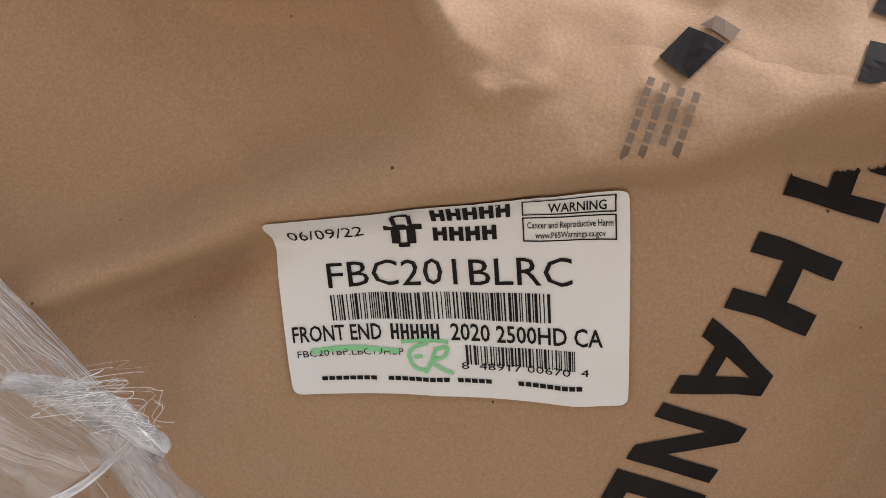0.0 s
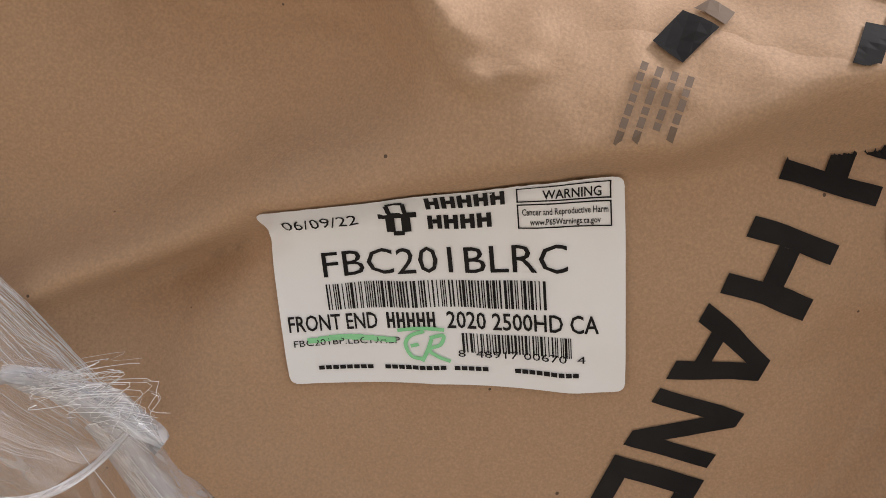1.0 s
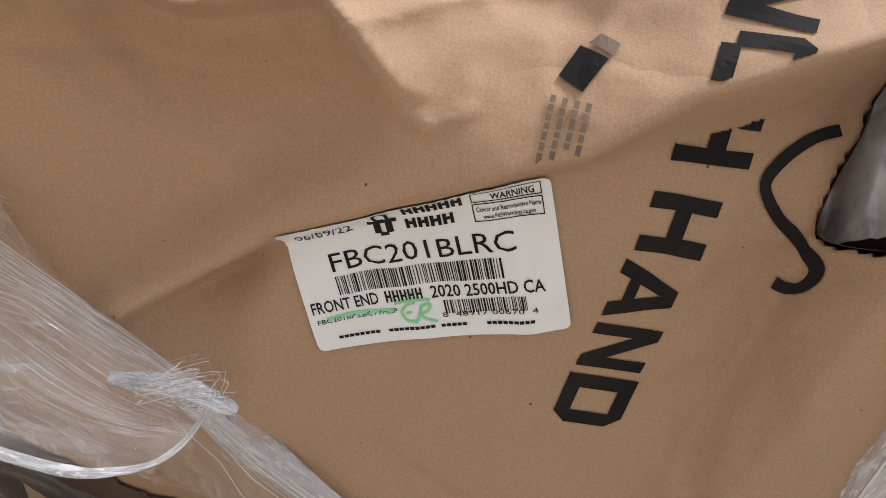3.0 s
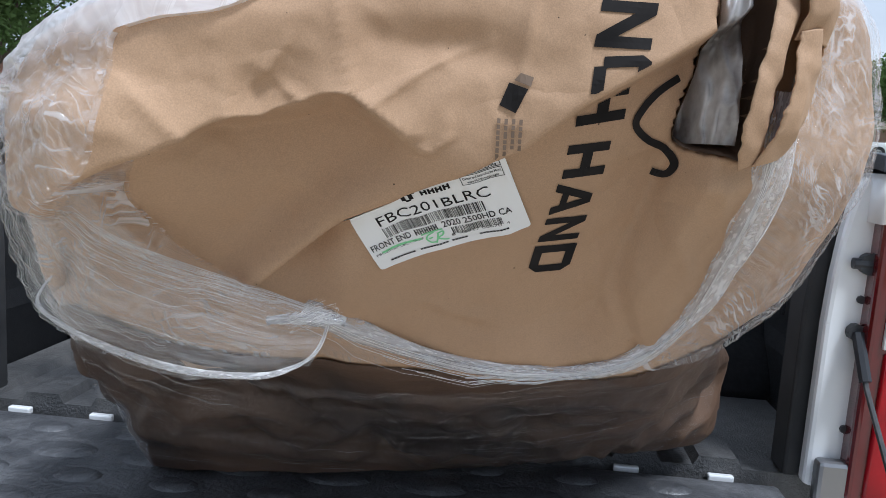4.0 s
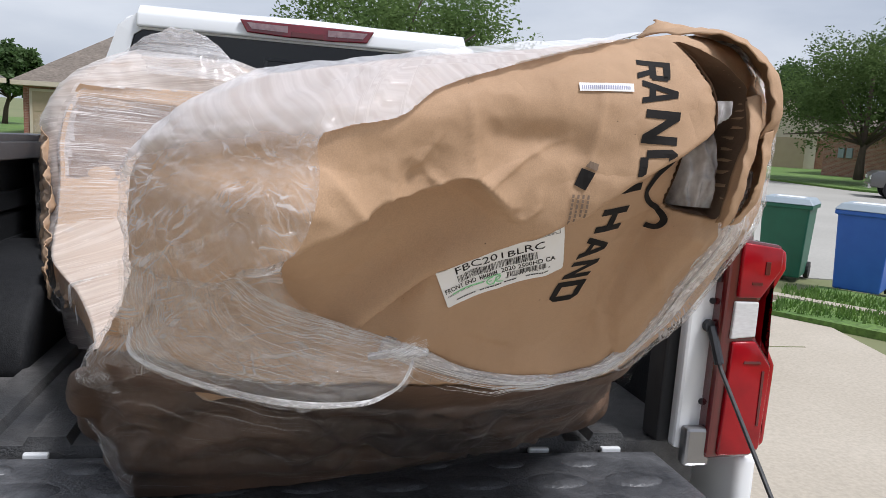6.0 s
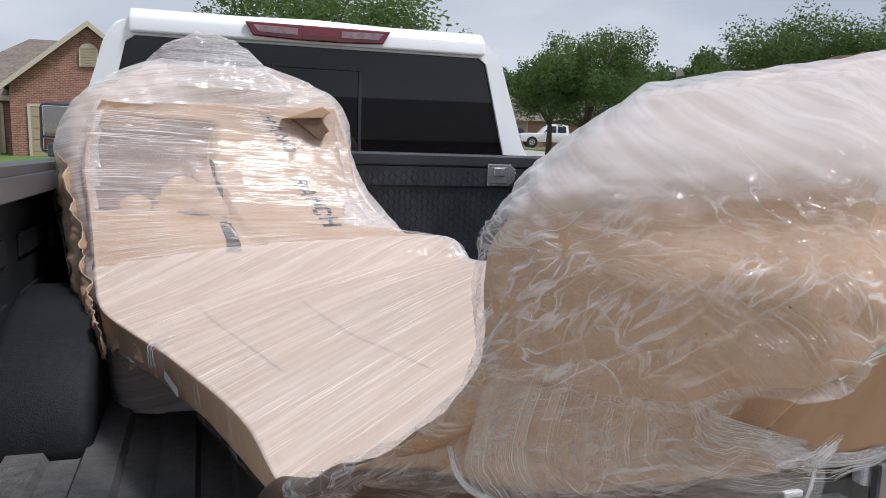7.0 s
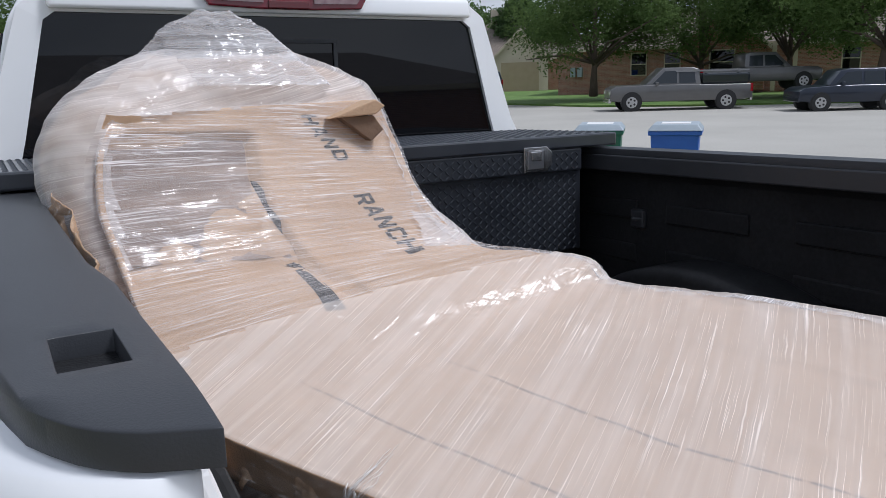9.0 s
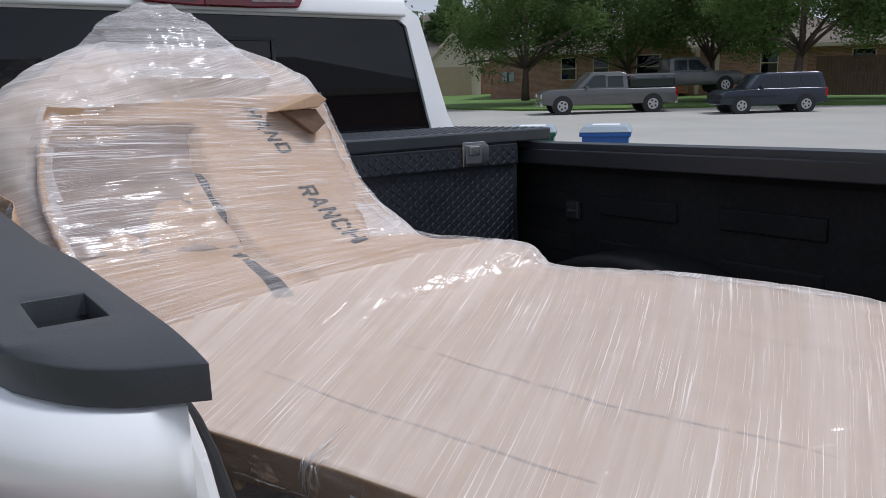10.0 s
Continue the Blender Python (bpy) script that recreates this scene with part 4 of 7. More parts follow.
FRONT_WING = [
    (0.905, 0.0, [(-0.60, 0.70), (-0.40, 0.65), (-0.20, 0.70), (0.00, 0.75), (0.12, 0.80), (0.15, 0.95), (0.10, 1.20), (-0.25, 1.25), (-0.60, 1.20), (-0.66, 0.95)]),
    (1.150, 0.0, [(-0.67, 0.76), (-0.45, 0.76), (-0.20, 0.80), (0.00, 0.87), (0.13, 0.90), (0.17, 1.00), (0.12, 1.25), (-0.25, 1.30), (-0.65, 1.25), (-0.71, 1.00)]),
    (1.260, 0.0, [(-0.69, 0.90), (-0.45, 0.92), (-0.25, 0.95), (-0.05, 0.98), (0.08, 1.00), (0.12, 1.10), (0.06, 1.30), (-0.25, 1.35), (-0.68, 1.30), (-0.735, 1.05)]),
    (1.380, 0.0, [(-0.72, 0.99), (-0.45, 1.01), (-0.27, 1.04), (-0.12, 1.07), (-0.01, 1.12), (0.035, 1.22), (0.00, 1.35), (-0.25, 1.385), (-0.70, 1.35), (-0.77, 1.10)]),
    (1.500, 0.0, [(-0.745, 1.05), (-0.50, 1.09), (-0.30, 1.12), (-0.15, 1.17), (-0.05, 1.23), (-0.01, 1.30), (-0.02, 1.36), (-0.25, 1.385), (-0.72, 1.36), (-0.805, 1.15)]),
    (1.600, 0.0, [(-0.71, 1.07), (-0.50, 1.12), (-0.33, 1.16), (-0.18, 1.20), (-0.07, 1.24), (-0.015, 1.32), (-0.05, 1.37), (-0.30, 1.39), (-0.70, 1.37), (-0.78, 1.20)]),
    (1.680, 0.0, [(-0.64, 1.13), (-0.48, 1.15), (-0.35, 1.18), (-0.24, 1.22), (-0.12, 1.26), (-0.085, 1.30), (-0.13, 1.35), (-0.35, 1.38), (-0.60, 1.36), (-0.70, 1.23)]),
    (1.740, 0.0, [(-0.55, 1.20), (-0.46, 1.20), (-0.38, 1.21), (-0.31, 1.23), (-0.27, 1.26), (-0.26, 1.30), (-0.30, 1.33), (-0.40, 1.35), (-0.50, 1.33), (-0.57, 1.26)]),
]


def wing(levels, rows, cols, lift=None):
    P = np.array([[(x, y, z + k * (x - 0.1) + (lift(z) * min(max((0.05 - x) / 0.2, 0), 1) if lift else 0.0)) for x, y in ring] for z, k, ring in levels])
    P = spline(P, rows)
    return spline(P.transpose(1, 0, 2), cols, closed=True, tight=0.42).transpose(1, 0, 2)


def step(s, width):
    return np.clip(s / width, 0, 1) ** 2 * (3 - 2 * np.clip(s / width, 0, 1))


ROWS, COLS = 230, 300
# the crown stands up squarely at its free end
rear_base = wing(REAR_WING, ROWS, COLS, lambda z: float(np.interp(z, [1.43, 1.48, 1.535, 1.58, 1.60], [0.0, 0.002, 0.012, 0.013, 0.006])))
rear_N = normals(rear_base, True)
x, z = rear_base[..., 0], rear_base[..., 2]
front = step(-rear_base[..., 1] - 0.40, 0.06) * step(-rear_N[..., 1] + 0.1, 0.3)
# the fold that hangs over the label, and the crease above it
fold = np.interp(x, [-0.06, 0.01, 0.093, 0.16, 0.239, 0.255, 0.27, 0.302, 0.36, 0.43, 0.50], [1.22, 1.292, 1.366, 1.400, 1.433, 1.439, 1.449, 1.475, 1.510, 1.555, 1.62])
crease = np.interp(x, [-0.14, -0.09, -0.05, -0.023, 0.004, 0.03, 0.061, 0.091, 0.106, 0.125, 0.154, 0.20, 0.27], [1.360, 1.395, 1.421, 1.438, 1.455, 1.457, 1.466, 1.479, 1.479, 1.465, 1.447, 1.45, 1.45])
over = 0.020 * step(z - fold + 0.004, 0.011) * np.exp(-np.maximum(z - fold, 0) / 0.07) * step(x - 0.03, 0.09) * step(0.46 - x, 0.10)
under = -(0.010 + 0.030 * step(0.12 - x, 0.06)) * step(fold - z, 0.010) * np.exp(-np.maximum(fold - z, 0) / (0.02 + 0.08 * step(0.10 - x, 0.06))) * step(x + 0.02, 0.08)
brow = 0.027 * step(z - crease + 0.004, 0.008) * np.exp(-np.maximum(z - crease, 0) / 0.035) * step(0.19 - x, 0.10) * step(x + 0.13, 0.04)
hollow = -0.030 * step(crease - z, 0.03) * step(z - fold, 0.05) * step(0.2 - x, 0.1)
# a dent under the crown
dent = -0.012 * np.exp(-(((x - 0.20 + 0.4 * (z - 1.50)) / 0.07) ** 2 + ((z - 1.515) / 0.022) ** 2))
# a small hanging lip under the brow, and the panel that turns out beside the torn corner
lip_line = np.interp(x, [0.105, 0.117, 0.141, 0.165, 0.178, 0.187, 0.205], [1.472, 1.461, 1.450, 1.4345, 1.435, 1.443, 1.452])
lip = 0.008 * step(z - lip_line + 0.002, 0.006) * np.exp(-np.maximum(z - lip_line, 0) / 0.018) * step(x - 0.105, 0.02) * step(0.20 - x, 0.015)
turn_in = np.interp(z, [1.20, 1.218, 1.301, 1.361, 1.419], [0.410, 0.400, 0.366, 0.371, 0.385])
turn_out = np.interp(z, [1.20, 1.25, 1.36, 1.43], [0.400, 0.407, 0.421, 0.436]) + 0.006
panel = (0.006 * step(x - turn_in, 0.006) + 0.010 * np.clip((x - turn_in) / np.maximum(turn_out - turn_in, 0.01), 0, 1) - 0.30 * np.clip(x - turn_out, 0, 0.05)) * step(z - 1.20, 0.03) * step(1.435 - z, 0.02)
# short puckers where the paper kinks along the brow
pucker = 0.0
for px, pz, lean, ln in ((0.006, 1.470, 0.25, 0.035), (-0.030, 1.445, -0.9, 0.03), (0.104, 1.505, -0.15, 0.045), (0.140, 1.478, 1.6, 0.03), (0.070, 1.472, -1.2, 0.03), (0.175, 1.500, 2.2, 0.04), (0.254, 1.535, 0.1, 0.05), (0.352, 1.295, -0.35, 0.05), (0.392, 1.245, 0.7, 0.03), (0.420, 1.345, -0.5, 0.05), (0.19, 1.262, -2.6, 0.05), (0.445, 1.40, -0.3, 0.05), (-0.02, 1.40, 1.4, 0.03), (0.045, 1.50, 1.1, 0.03)):
    along, off = (z - pz) + lean * (x - px), (x - px) - lean * (z - pz)
    q = math.hypot(1, lean)
    pucker = pucker + 0.0055 * np.exp(-np.abs(off) / q / 0.005) * np.exp(-(along / q / ln) ** 2)
rear_smooth = rear_base + rear_N * (front * (over + under + brow + hollow + lip + panel + dent + pucker))[..., None]
# the pocket under the fold deepens to a valley, from which the side panel comes out again
valley = 0.386 + 0.30 * (z - 1.42)
depth = np.interp(z, [1.20, 1.24, 1.28, 1.34, 1.42, 1.48], [0.0, 0.018, 0.027, 0.033, 0.054, 0.048])
across = np.where(x < valley, np.clip((x - 0.245) / (valley - 0.245), 0, 1), np.clip(1 - (x - valley) / 0.040, 0, 1))
rear_smooth[..., 1] += front * depth * across * step(fold - z + 0.003, 0.011)
rear_P = crumple(rear_smooth, rear_N, 0.17, 0.0035, 1)
rear_P = crumple(rear_P, rear_N, 0.065, 0.0022, 4)
rear_P += (crumple(rear_P, rear_N, 0.12, 0.026, 9) - rear_P) * step(1.16 - z, 0.06)[..., None] * step(z - 0.93, 0.05)[..., None]
# the torn corner opens into the hollow behind the paper
HOLE = [(0.366, 1.645), (0.405, 1.634), (0.449, 1.616), (0.474, 1.600), (0.482, 1.570), (0.472, 1.510), (0.462, 1.442), (0.436, 1.440), (0.401, 1.448), (0.394, 1.470), (0.408, 1.522), (0.408, 1.580), (0.390, 1.615)]
hp = spline(HOLE, 60, closed=True)
open_P = rear_P.copy()
for i in range(ROWS):
    for j in range(COLS):
        a, b, c = rear_P[i, j]
        if b < -0.45 and 0.36 < a < 0.49 and c > 1.43 and inside(a, c, hp):
            open_P[i, j, 1] += 0.085 * step(np.hypot(hp[:, 0] - a, hp[:, 1] - c).min(), 0.012)
rear_wing = part("rear_wing", sheet("rear_wing", open_P, KRAFT, True, caps=True), KRAFT, package, "creased brown kraft paper over a bumper wing")
# shell over the kraft foot; shade under the overhang is put into its colour
FOOT_SHADE = mat("foot_shade_brown", (0.135, 0.078, 0.047), 0.6, alt=(0.024, 0.016, 0.013), scale=3.2, contrast=0.30, bump=0.2)
part("foot_shade", sheet("foot_shade", rear_P + rear_N * 0.003, FOOT_SHADE, True, lambda p: p[2] < np.interp(p[0], [-0.34, -0.25, -0.16, 0.0, 0.08, 0.18, 0.26, 0.40, 0.47, 0.53, 0.58], [1.20, 1.225, 1.190, 1.176, 1.184, 1.176, 1.164, 1.178, 1.200, 1.215, 1.225]) and p[1] < 0.02 and p[0] > -0.40), FOOT_SHADE, package, "kraft round the foot, painted dark brown as shade")
front_smooth = wing(FRONT_WING, 90, 180)
front_P = crumple(front_smooth, normals(front_smooth, True), 0.15, 0.008, 2)
front_wing = part("front_wing", sheet("front_wing", front_P, CARD, True, caps=True), CARD, package, "brown cardboard over the other bumper wing")

# the board: flat over the middle, then bent up against the front wing. Left edge, right edge, thickness.
BOARD = [
    ((-0.345, -0.305, 1.106), (0.20, -0.33, 1.235), (0, 0.03, -0.040)),
    ((-0.362, -0.250, 1.116), (0.22, -0.15, 1.268), (0, 0, -0.050)),
    ((-0.395, -0.060, 1.130), (0.205, 0.02, 1.292), (0, 0, -0.075)),
    ((-0.500, 0.270, 1.133), (0.190, 0.30, 1.284), (0, 0, -0.065)),
    ((-0.575, 0.450, 1.138), (0.188, 0.47, 1.266), (0, 0, -0.065)),
    ((-0.655, 0.650, 1.150), (0.186, 0.655, 1.250), (0, 0.01, -0.08)),
    ((-0.682, 0.780, 1.200), (0.166, 0.715, 1.290), (0, 0.04, -0.09)),
    ((-0.700, 0.875, 1.285), (0.135, 0.87, 1.289), (0, 0.08, -0.08)),
    ((-0.715, 0.945, 1.365), (0.070, 1.02, 1.300), (0, 0.10, -0.04)),
    ((-0.730, 1.000, 1.460), (-0.015, 1.10, 1.412), (0, 0.09, -0.03)),
    ((-0.715, 1.045, 1.562), (-0.030, 1.18, 1.525), (0, 0.08, -0.02)),
    ((-0.675, 1.085, 1.626), (-0.065, 1.215, 1.640), (0, 0.08, -0.01)),
]
secs = []
for l, r, d in BOARD:
    l, r, d = np.array(l), np.array(r), np.array(d)
    top = [l + (r - l) * f - d * 0.08 * math.sin(math.pi * f) for f in (0.0, 0.015, 0.15, 0.35, 0.55, 0.75, 0.92, 0.99, 1.0)]
    secs.append(top + [r + d * 0.35 + (0.012, 0, 0), r + d * 1.4, r + d * 2.0 + (-0.12, 0, 0), l + d * 1.15 + (0.10, 0, 0), l + d * 1.0 + (0.012, 0, 0), l + d * 0.12])
secs = np.array(secs)
BR, BC = 170, 150
board_smooth = spline(spline(secs, BR).transpose(1, 0, 2), BC, closed=True, tight=0.22).transpose(1, 0, 2)
board_N = normals(board_smooth, True)
bi, bj = np.linspace(0, 11, BR)[:, None], np.linspace(0, 15, BC, endpoint=False)[None, :]
# a shallow well and a dark slit between sheets where the board meets the front wing
well = -0.042 * step(bi - 7.4, 1.0) * step(10.35 - bi, 0.07) * step(bj - 0.95, 0.06) * step(3.50 - bj, 0.06)
slit = -0.035 * step(bi - 6.55, 0.10) * step(8.5 - bi, 0.10) * np.clip(1 - np.abs(bj - (3.42 - 0.10 * (bi - 7.5))) / 0.11, 0, 1)
seams = -0.003 * sum(np.clip(1 - np.abs(bj - q) / 0.05, 0, 1) for q in (3.5, 4.9)) * step(6.3 - bi, 0.3)
board_P = crumple(board_smooth + board_N * (well + slit + seams)[..., None], board_N, 0.25, 0.003, 3)
board = part("middle_board", sheet("middle_board", board_P, CARD, True, caps=True), CARD, package, "pale cardboard bent over the middle of the bumper")

rear_tree = BVHTree.FromPolygons([tuple(v) for v in rear_P.reshape(-1, 3)], [(i * COLS + j, i * COLS + (j + 1) % COLS, (i + 1) * COLS + (j + 1) % COLS, (i + 1) * COLS + j) for i in range(ROWS - 1) for j in range(COLS)])


def on_front(px, pz, gap, tree=rear_tree, start=-1.3):
    hit, no, _, _ = tree.ray_cast(Vector((px, start, pz)), Vector((0, 1, 0)), 3.0)
    return (hit if hit else Vector((px, -0.5, pz))) + Vector((0, -gap, 0))


# ---- stretch film round all of it ----
MOUTH = spline([(-0.052, 1.500), (-0.050, 1.464), (-0.059, 1.417), (-0.080, 1.369), (-0.058, 1.314), (0.004, 1.290), (0.067, 1.250), (0.132, 1.212), (0.238, 1.191), (0.319, 1.192), (0.402, 1.213), (0.450, 1.269), (0.470, 1.337), (0.480, 1.408), (0.486, 1.466), (0.492, 1.526), (0.500, 1.590), (0.480, 1.650), (0.430, 1.684), (0.368, 1.668), (0.303, 1.643), (0.217, 1.615), (0.137, 1.588), (0.067, 1.560), (0.025, 1.528), (-0.026, 1.514)], 150, closed=True)
MOUTH_LIST = [tuple(p) for p in MOUTH]


def fitted(P):
    """Draws the film back from the open mouth, so that its edge follows the mouth's line."""
    Q, deep = P.copy(), np.zeros(P.shape[:2], bool)
    for i in range(P.shape[0]):
        for j in range(P.shape[1]):
            a, b, c = P[i, j]
            if b < -0.33 and inside(a, c, MOUTH_LIST):
                d = np.hypot(MOUTH[:, 0] - a, MOUTH[:, 1] - c)
                k = int(d.argmin())
                deep[i, j] = d[k] >= 0.016
                if not deep[i, j]:
                    Q[i, j, 0], Q[i, j, 2] = MOUTH[k]
                    Q[i, j, 1] = on_front(Q[i, j, 0], Q[i, j, 2], 0.009).y
    return Q, deep


def off_mouth(p):
    return not (p[1] < -0.33 and inside(p[0], p[2], MOUTH_LIST))


def film_over(name, P, N, gap, material, seed, label, size=0.07, height=0.004, keep=None, fit=False):
    Q = crumple(P + N * gap, N, size, height, seed)
    deep = None
    if fit:
        Q, deep = fitted(Q)
    return part(name, sheet(name, Q, material, True, keep, drop=deep), material, package, label)


loose = step(-rear_smooth[..., 0] - 0.02, 0.06) * step(rear_smooth[..., 2] - 1.36, 0.05) * step(1.52 - rear_smooth[..., 2], 0.04) + 0.3 * step(rear_smooth[..., 0] - 0.50, 0.05)
gathers = crumple(rear_smooth, rear_N, 0.024, 0.008, 14, True, (1, 1, 0.6)) - rear_smooth - rear_N * 0.003


film_over("rear_film", rear_smooth + gathers * loose[..., None], rear_N, 0.009, FILM_REAR, 11, "crinkled and finely streaked stretch film round the rear wing", 0.06, 0.003, lambda p: off_mouth(p) and not (p[2] < 1.190 and p[1] < 0.0 and p[0] > -0.30), True)
front_N = normals(front_smooth, True)
film_over("front_film", front_smooth, front_N, 0.014, FILM_HAZE, 12, "hazy stretch film round the front wing", 0.09, 0.005, lambda p: not (p[1] < 1.17 and 1.22 < p[2] < 1.625 and -0.70 < p[0] < -0.06))
Q = crumple(board_smooth + board_N * 0.007, board_N, 0.05, 0.0016, 13)
cut = 84
for name, label, material, keep in (("middle_film", "layers of milky stretch film over the board", FILM_SLAB, lambda p: p[1] < 0.80), ("upright_film", "tight streaky stretch film over the upright board", FILM_HEAD, lambda p: p[1] >= 0.80)):
    me = sheet(name, Q[:, :cut], material, False, keep)
    # the film was drawn straight across, so its streaks keep one direction
    co = np.empty(len(me.vertices) * 3)
    me.vertices.foreach_get("co", co)
    co = co.reshape(-1, 3)
    at_loop = np.empty(len(me.loops), int)
    me.loops.foreach_get("vertex_index", at_loop)
    flat = np.stack([co[:, 0], co[:, 1] + co[:, 2]], 1)[at_loop]
    me.uv_layers[0].data.foreach_set("uv", flat.astype(np.float32).ravel())
    part(name, me, material, package, label)
part("edge_film", sheet("edge_film", np.concatenate([Q[:, cut - 1:], Q[:, :1]], 1), FILM_CLEAR), FILM_CLEAR, package, "clear film round the board's edge")

# rolled edge of the film along the foot of the mouth, and the loose rope hanging from its knot
def ribbon(points, width, count, seed, wave=0.006, sides=10, flat=0.35):
    """A crumpled band of film: a flattened tube with folds along it."""
    c = spline(np.array([tuple(p) for p in points]), count)
    t = np.gradient(c, axis=0)
    t /= np.linalg.norm(t, axis=1, keepdims=True)
    up = np.cross(t, (0, 1, 0))
    up /= np.linalg.norm(up, axis=1, keepdims=True)
    side = np.cross(t, up)
    w = np.interp(np.linspace(0, 1, count), np.linspace(0, 1, len(width)), width)[:, None]
    q = np.linspace(0, 2 * math.pi, sides, endpoint=False)
    P = c[:, None] + w[:, None] * (up[:, None] * np.cos(q)[None, :, None] + side[:, None] * np.sin(q)[None, :, None] * flat)
    out = P.copy()
    for i in range(count):
        for j in range(sides):
            s = Vector((q[j] * 3.0, i * 0.03, seed))
            out[i, j] += Vector(c[i] - P[i, j]).normalized() * wave * noise.noise(s * 1.7)
    return out


edge = [on_front(a, c, 0.008) for a, c in ((0.045, 1.262), (0.10, 1.234), (0.18, 1.200), (0.26, 1.186), (0.33, 1.188), (0.40, 1.208), (0.450, 1.265), (0.472, 1.335), (0.483, 1.42), (0.489, 1.50))]
part("film_edge", sheet("film_edge", ribbon(edge, [0.010, 0.011, 0.009, 0.008, 0.008, 0.010, 0.014, 0.018, 0.018, 0.010], 160, 1.0), FILM_ROPE, True), FILM_ROPE, package, "rolled white edge of the stretch film")
rope = [(-0.248, -0.565, 1.268), (-0.240, -0.602, 1.243), (-0.16, -0.640, 1.222), (-0.06, -0.657, 1.205), (0.010, -0.652, 1.203), (0.050, -0.642, 1.212), (0.072, -0.634, 1.232), (0.080, -0.628, 1.262)]
part("film_rope", sheet("film_rope", ribbon(rope, [0.002, 0.0028, 0.0032, 0.0036, 0.0036, 0.0028, 0.0020, 0.0012], 160, 2.0, 0.0022), FILM_ROPE, True), FILM_ROPE, package, "twisted rope of stretch film")


def strands(name, path, count, spread, thin, seed, label, curl=0.0, material=None, below=False, lay=False):
    """A bundle of drawn film threads along a path, all of them below it if asked."""
    r = random.Random(seed)
    bm = bmesh.new()
    c = spline(np.array([tuple(p) for p in path]), 60)
    for k in range(count):
        i0 = r.randint(0, 48)
        i1 = min(59, i0 + r.randint(8, 28))
        a, b, ph, drift = r.gauss(0, 1), r.gauss(0, 0.3), r.uniform(0, 6), r.gauss(0, 0.4)
        a = -abs(a) if below else a
        pts = []
        for q, i in enumerate(range(i0, i1 + 1, 2)):
            w = spread[min(len(spread) - 1, i * len(spread) // 60)]
            f = math.sin(q * 0.8 + ph) * curl
            e = a + drift * q / 12
            e = min(e, 0.05) if below else e
            pts.append(Vector(c[i]) + Vector((b * w * 0.3 + f * w + e * w * 0.4, -0.003 - abs(b) * w * 0.3, e * w * 0.9 + f * w * 0.7)))
        if lay:
            pts = [Vector((p.x, min(p.y + 0.02, on_front(p.x, p.z, 0.013).y), p.z)) for p in pts]
        if len(pts) > 1:
            tube(bm, pts, thin * r.uniform(0.5, 1.4), 4, 0.7)
    return part(name, bm, material or VEIL, package, label, True)


VEIL = mat("white_film_thread", (0.66, 0.65, 0.64), 0.25, alt=(0.78, 0.77, 0.77), scale=40.0, spec=0.6)
strands("film_threads", edge, 70, [0.010, 0.014, 0.012, 0.007, 0.005, 0.005, 0.006, 0.007, 0.010, 0.011], 0.00035, 6, "drawn threads of film along the rolled edge", 0.0, None, True)
strands("film_knot", [(0.038, -0.644, 1.258), (0.058, -0.650, 1.264), (0.076, -0.645, 1.268), (0.092, -0.633, 1.262)], 60, [0.004, 0.007, 0.007, 0.005], 0.00015, 7, "frayed knot of stretch film", 0.8)
part("film_tuft", sheet("film_tuft", ribbon([(0.022, -0.645, 1.258), (0.050, -0.648, 1.262), (0.075, -0.642, 1.262), (0.096, -0.628, 1.258)], [0.003, 0.005, 0.006, 0.002], 70, 9.0, 0.007, 22, 0.5), FILM_ROPE, True), FILM_ROPE, package, "bunched film at the knot")


def web(name, a, b, rows, cols, sag, seed, material, label, rough=0.0015, turn=True, size=0.05):
    """Film stretched between two lines, drawn in towards its middle."""
    A, B = spline(np.array(a), cols), spline(np.array(b), cols)
    f = np.linspace(0, 1, rows)[:, None, None]
    P = A[None] * (1 - f) + B[None] * f + np.sin(math.pi * f) * np.array(sag)
    N = normals(P, False)
    P = crumple(P, N, size, rough, seed)
    me = sheet(name, P.transpose(1, 0, 2) if turn else P, material)
    return part(name, me, material, package, label)


# film drawn from the rear wing's back edge down onto the board, and across the front below the rope
web("film_web", [(-0.248, -0.635, 1.335), (-0.20, -0.575, 1.325), (-0.06, -0.445, 1.325), (0.10, -0.325, 1.34), (0.30, -0.20, 1.36)], [(-0.285, -0.45, 1.165), (-0.15, -0.365, 1.200), (-0.03, -0.27, 1.226), (0.14, -0.15, 1.272), (0.30, -0.04, 1.290)], 40, 90, (0.015, -0.02, -0.03), 21, FILM_DRAPE, "clear film drawn from wing to board")
strands("film_threads", [(-0.135, -0.752, 1.375), (-0.105, -0.735, 1.345), (-0.070, -0.705, 1.322), (0.008, -0.662, 1.290), (0.060, -0.638, 1.270), (0.088, -0.626, 1.262)], 110, [0.012, 0.014, 0.015, 0.012, 0.008, 0.005], 0.00016, 16, "fan of drawn film threads running to the knot", 0.0, None, True, True)
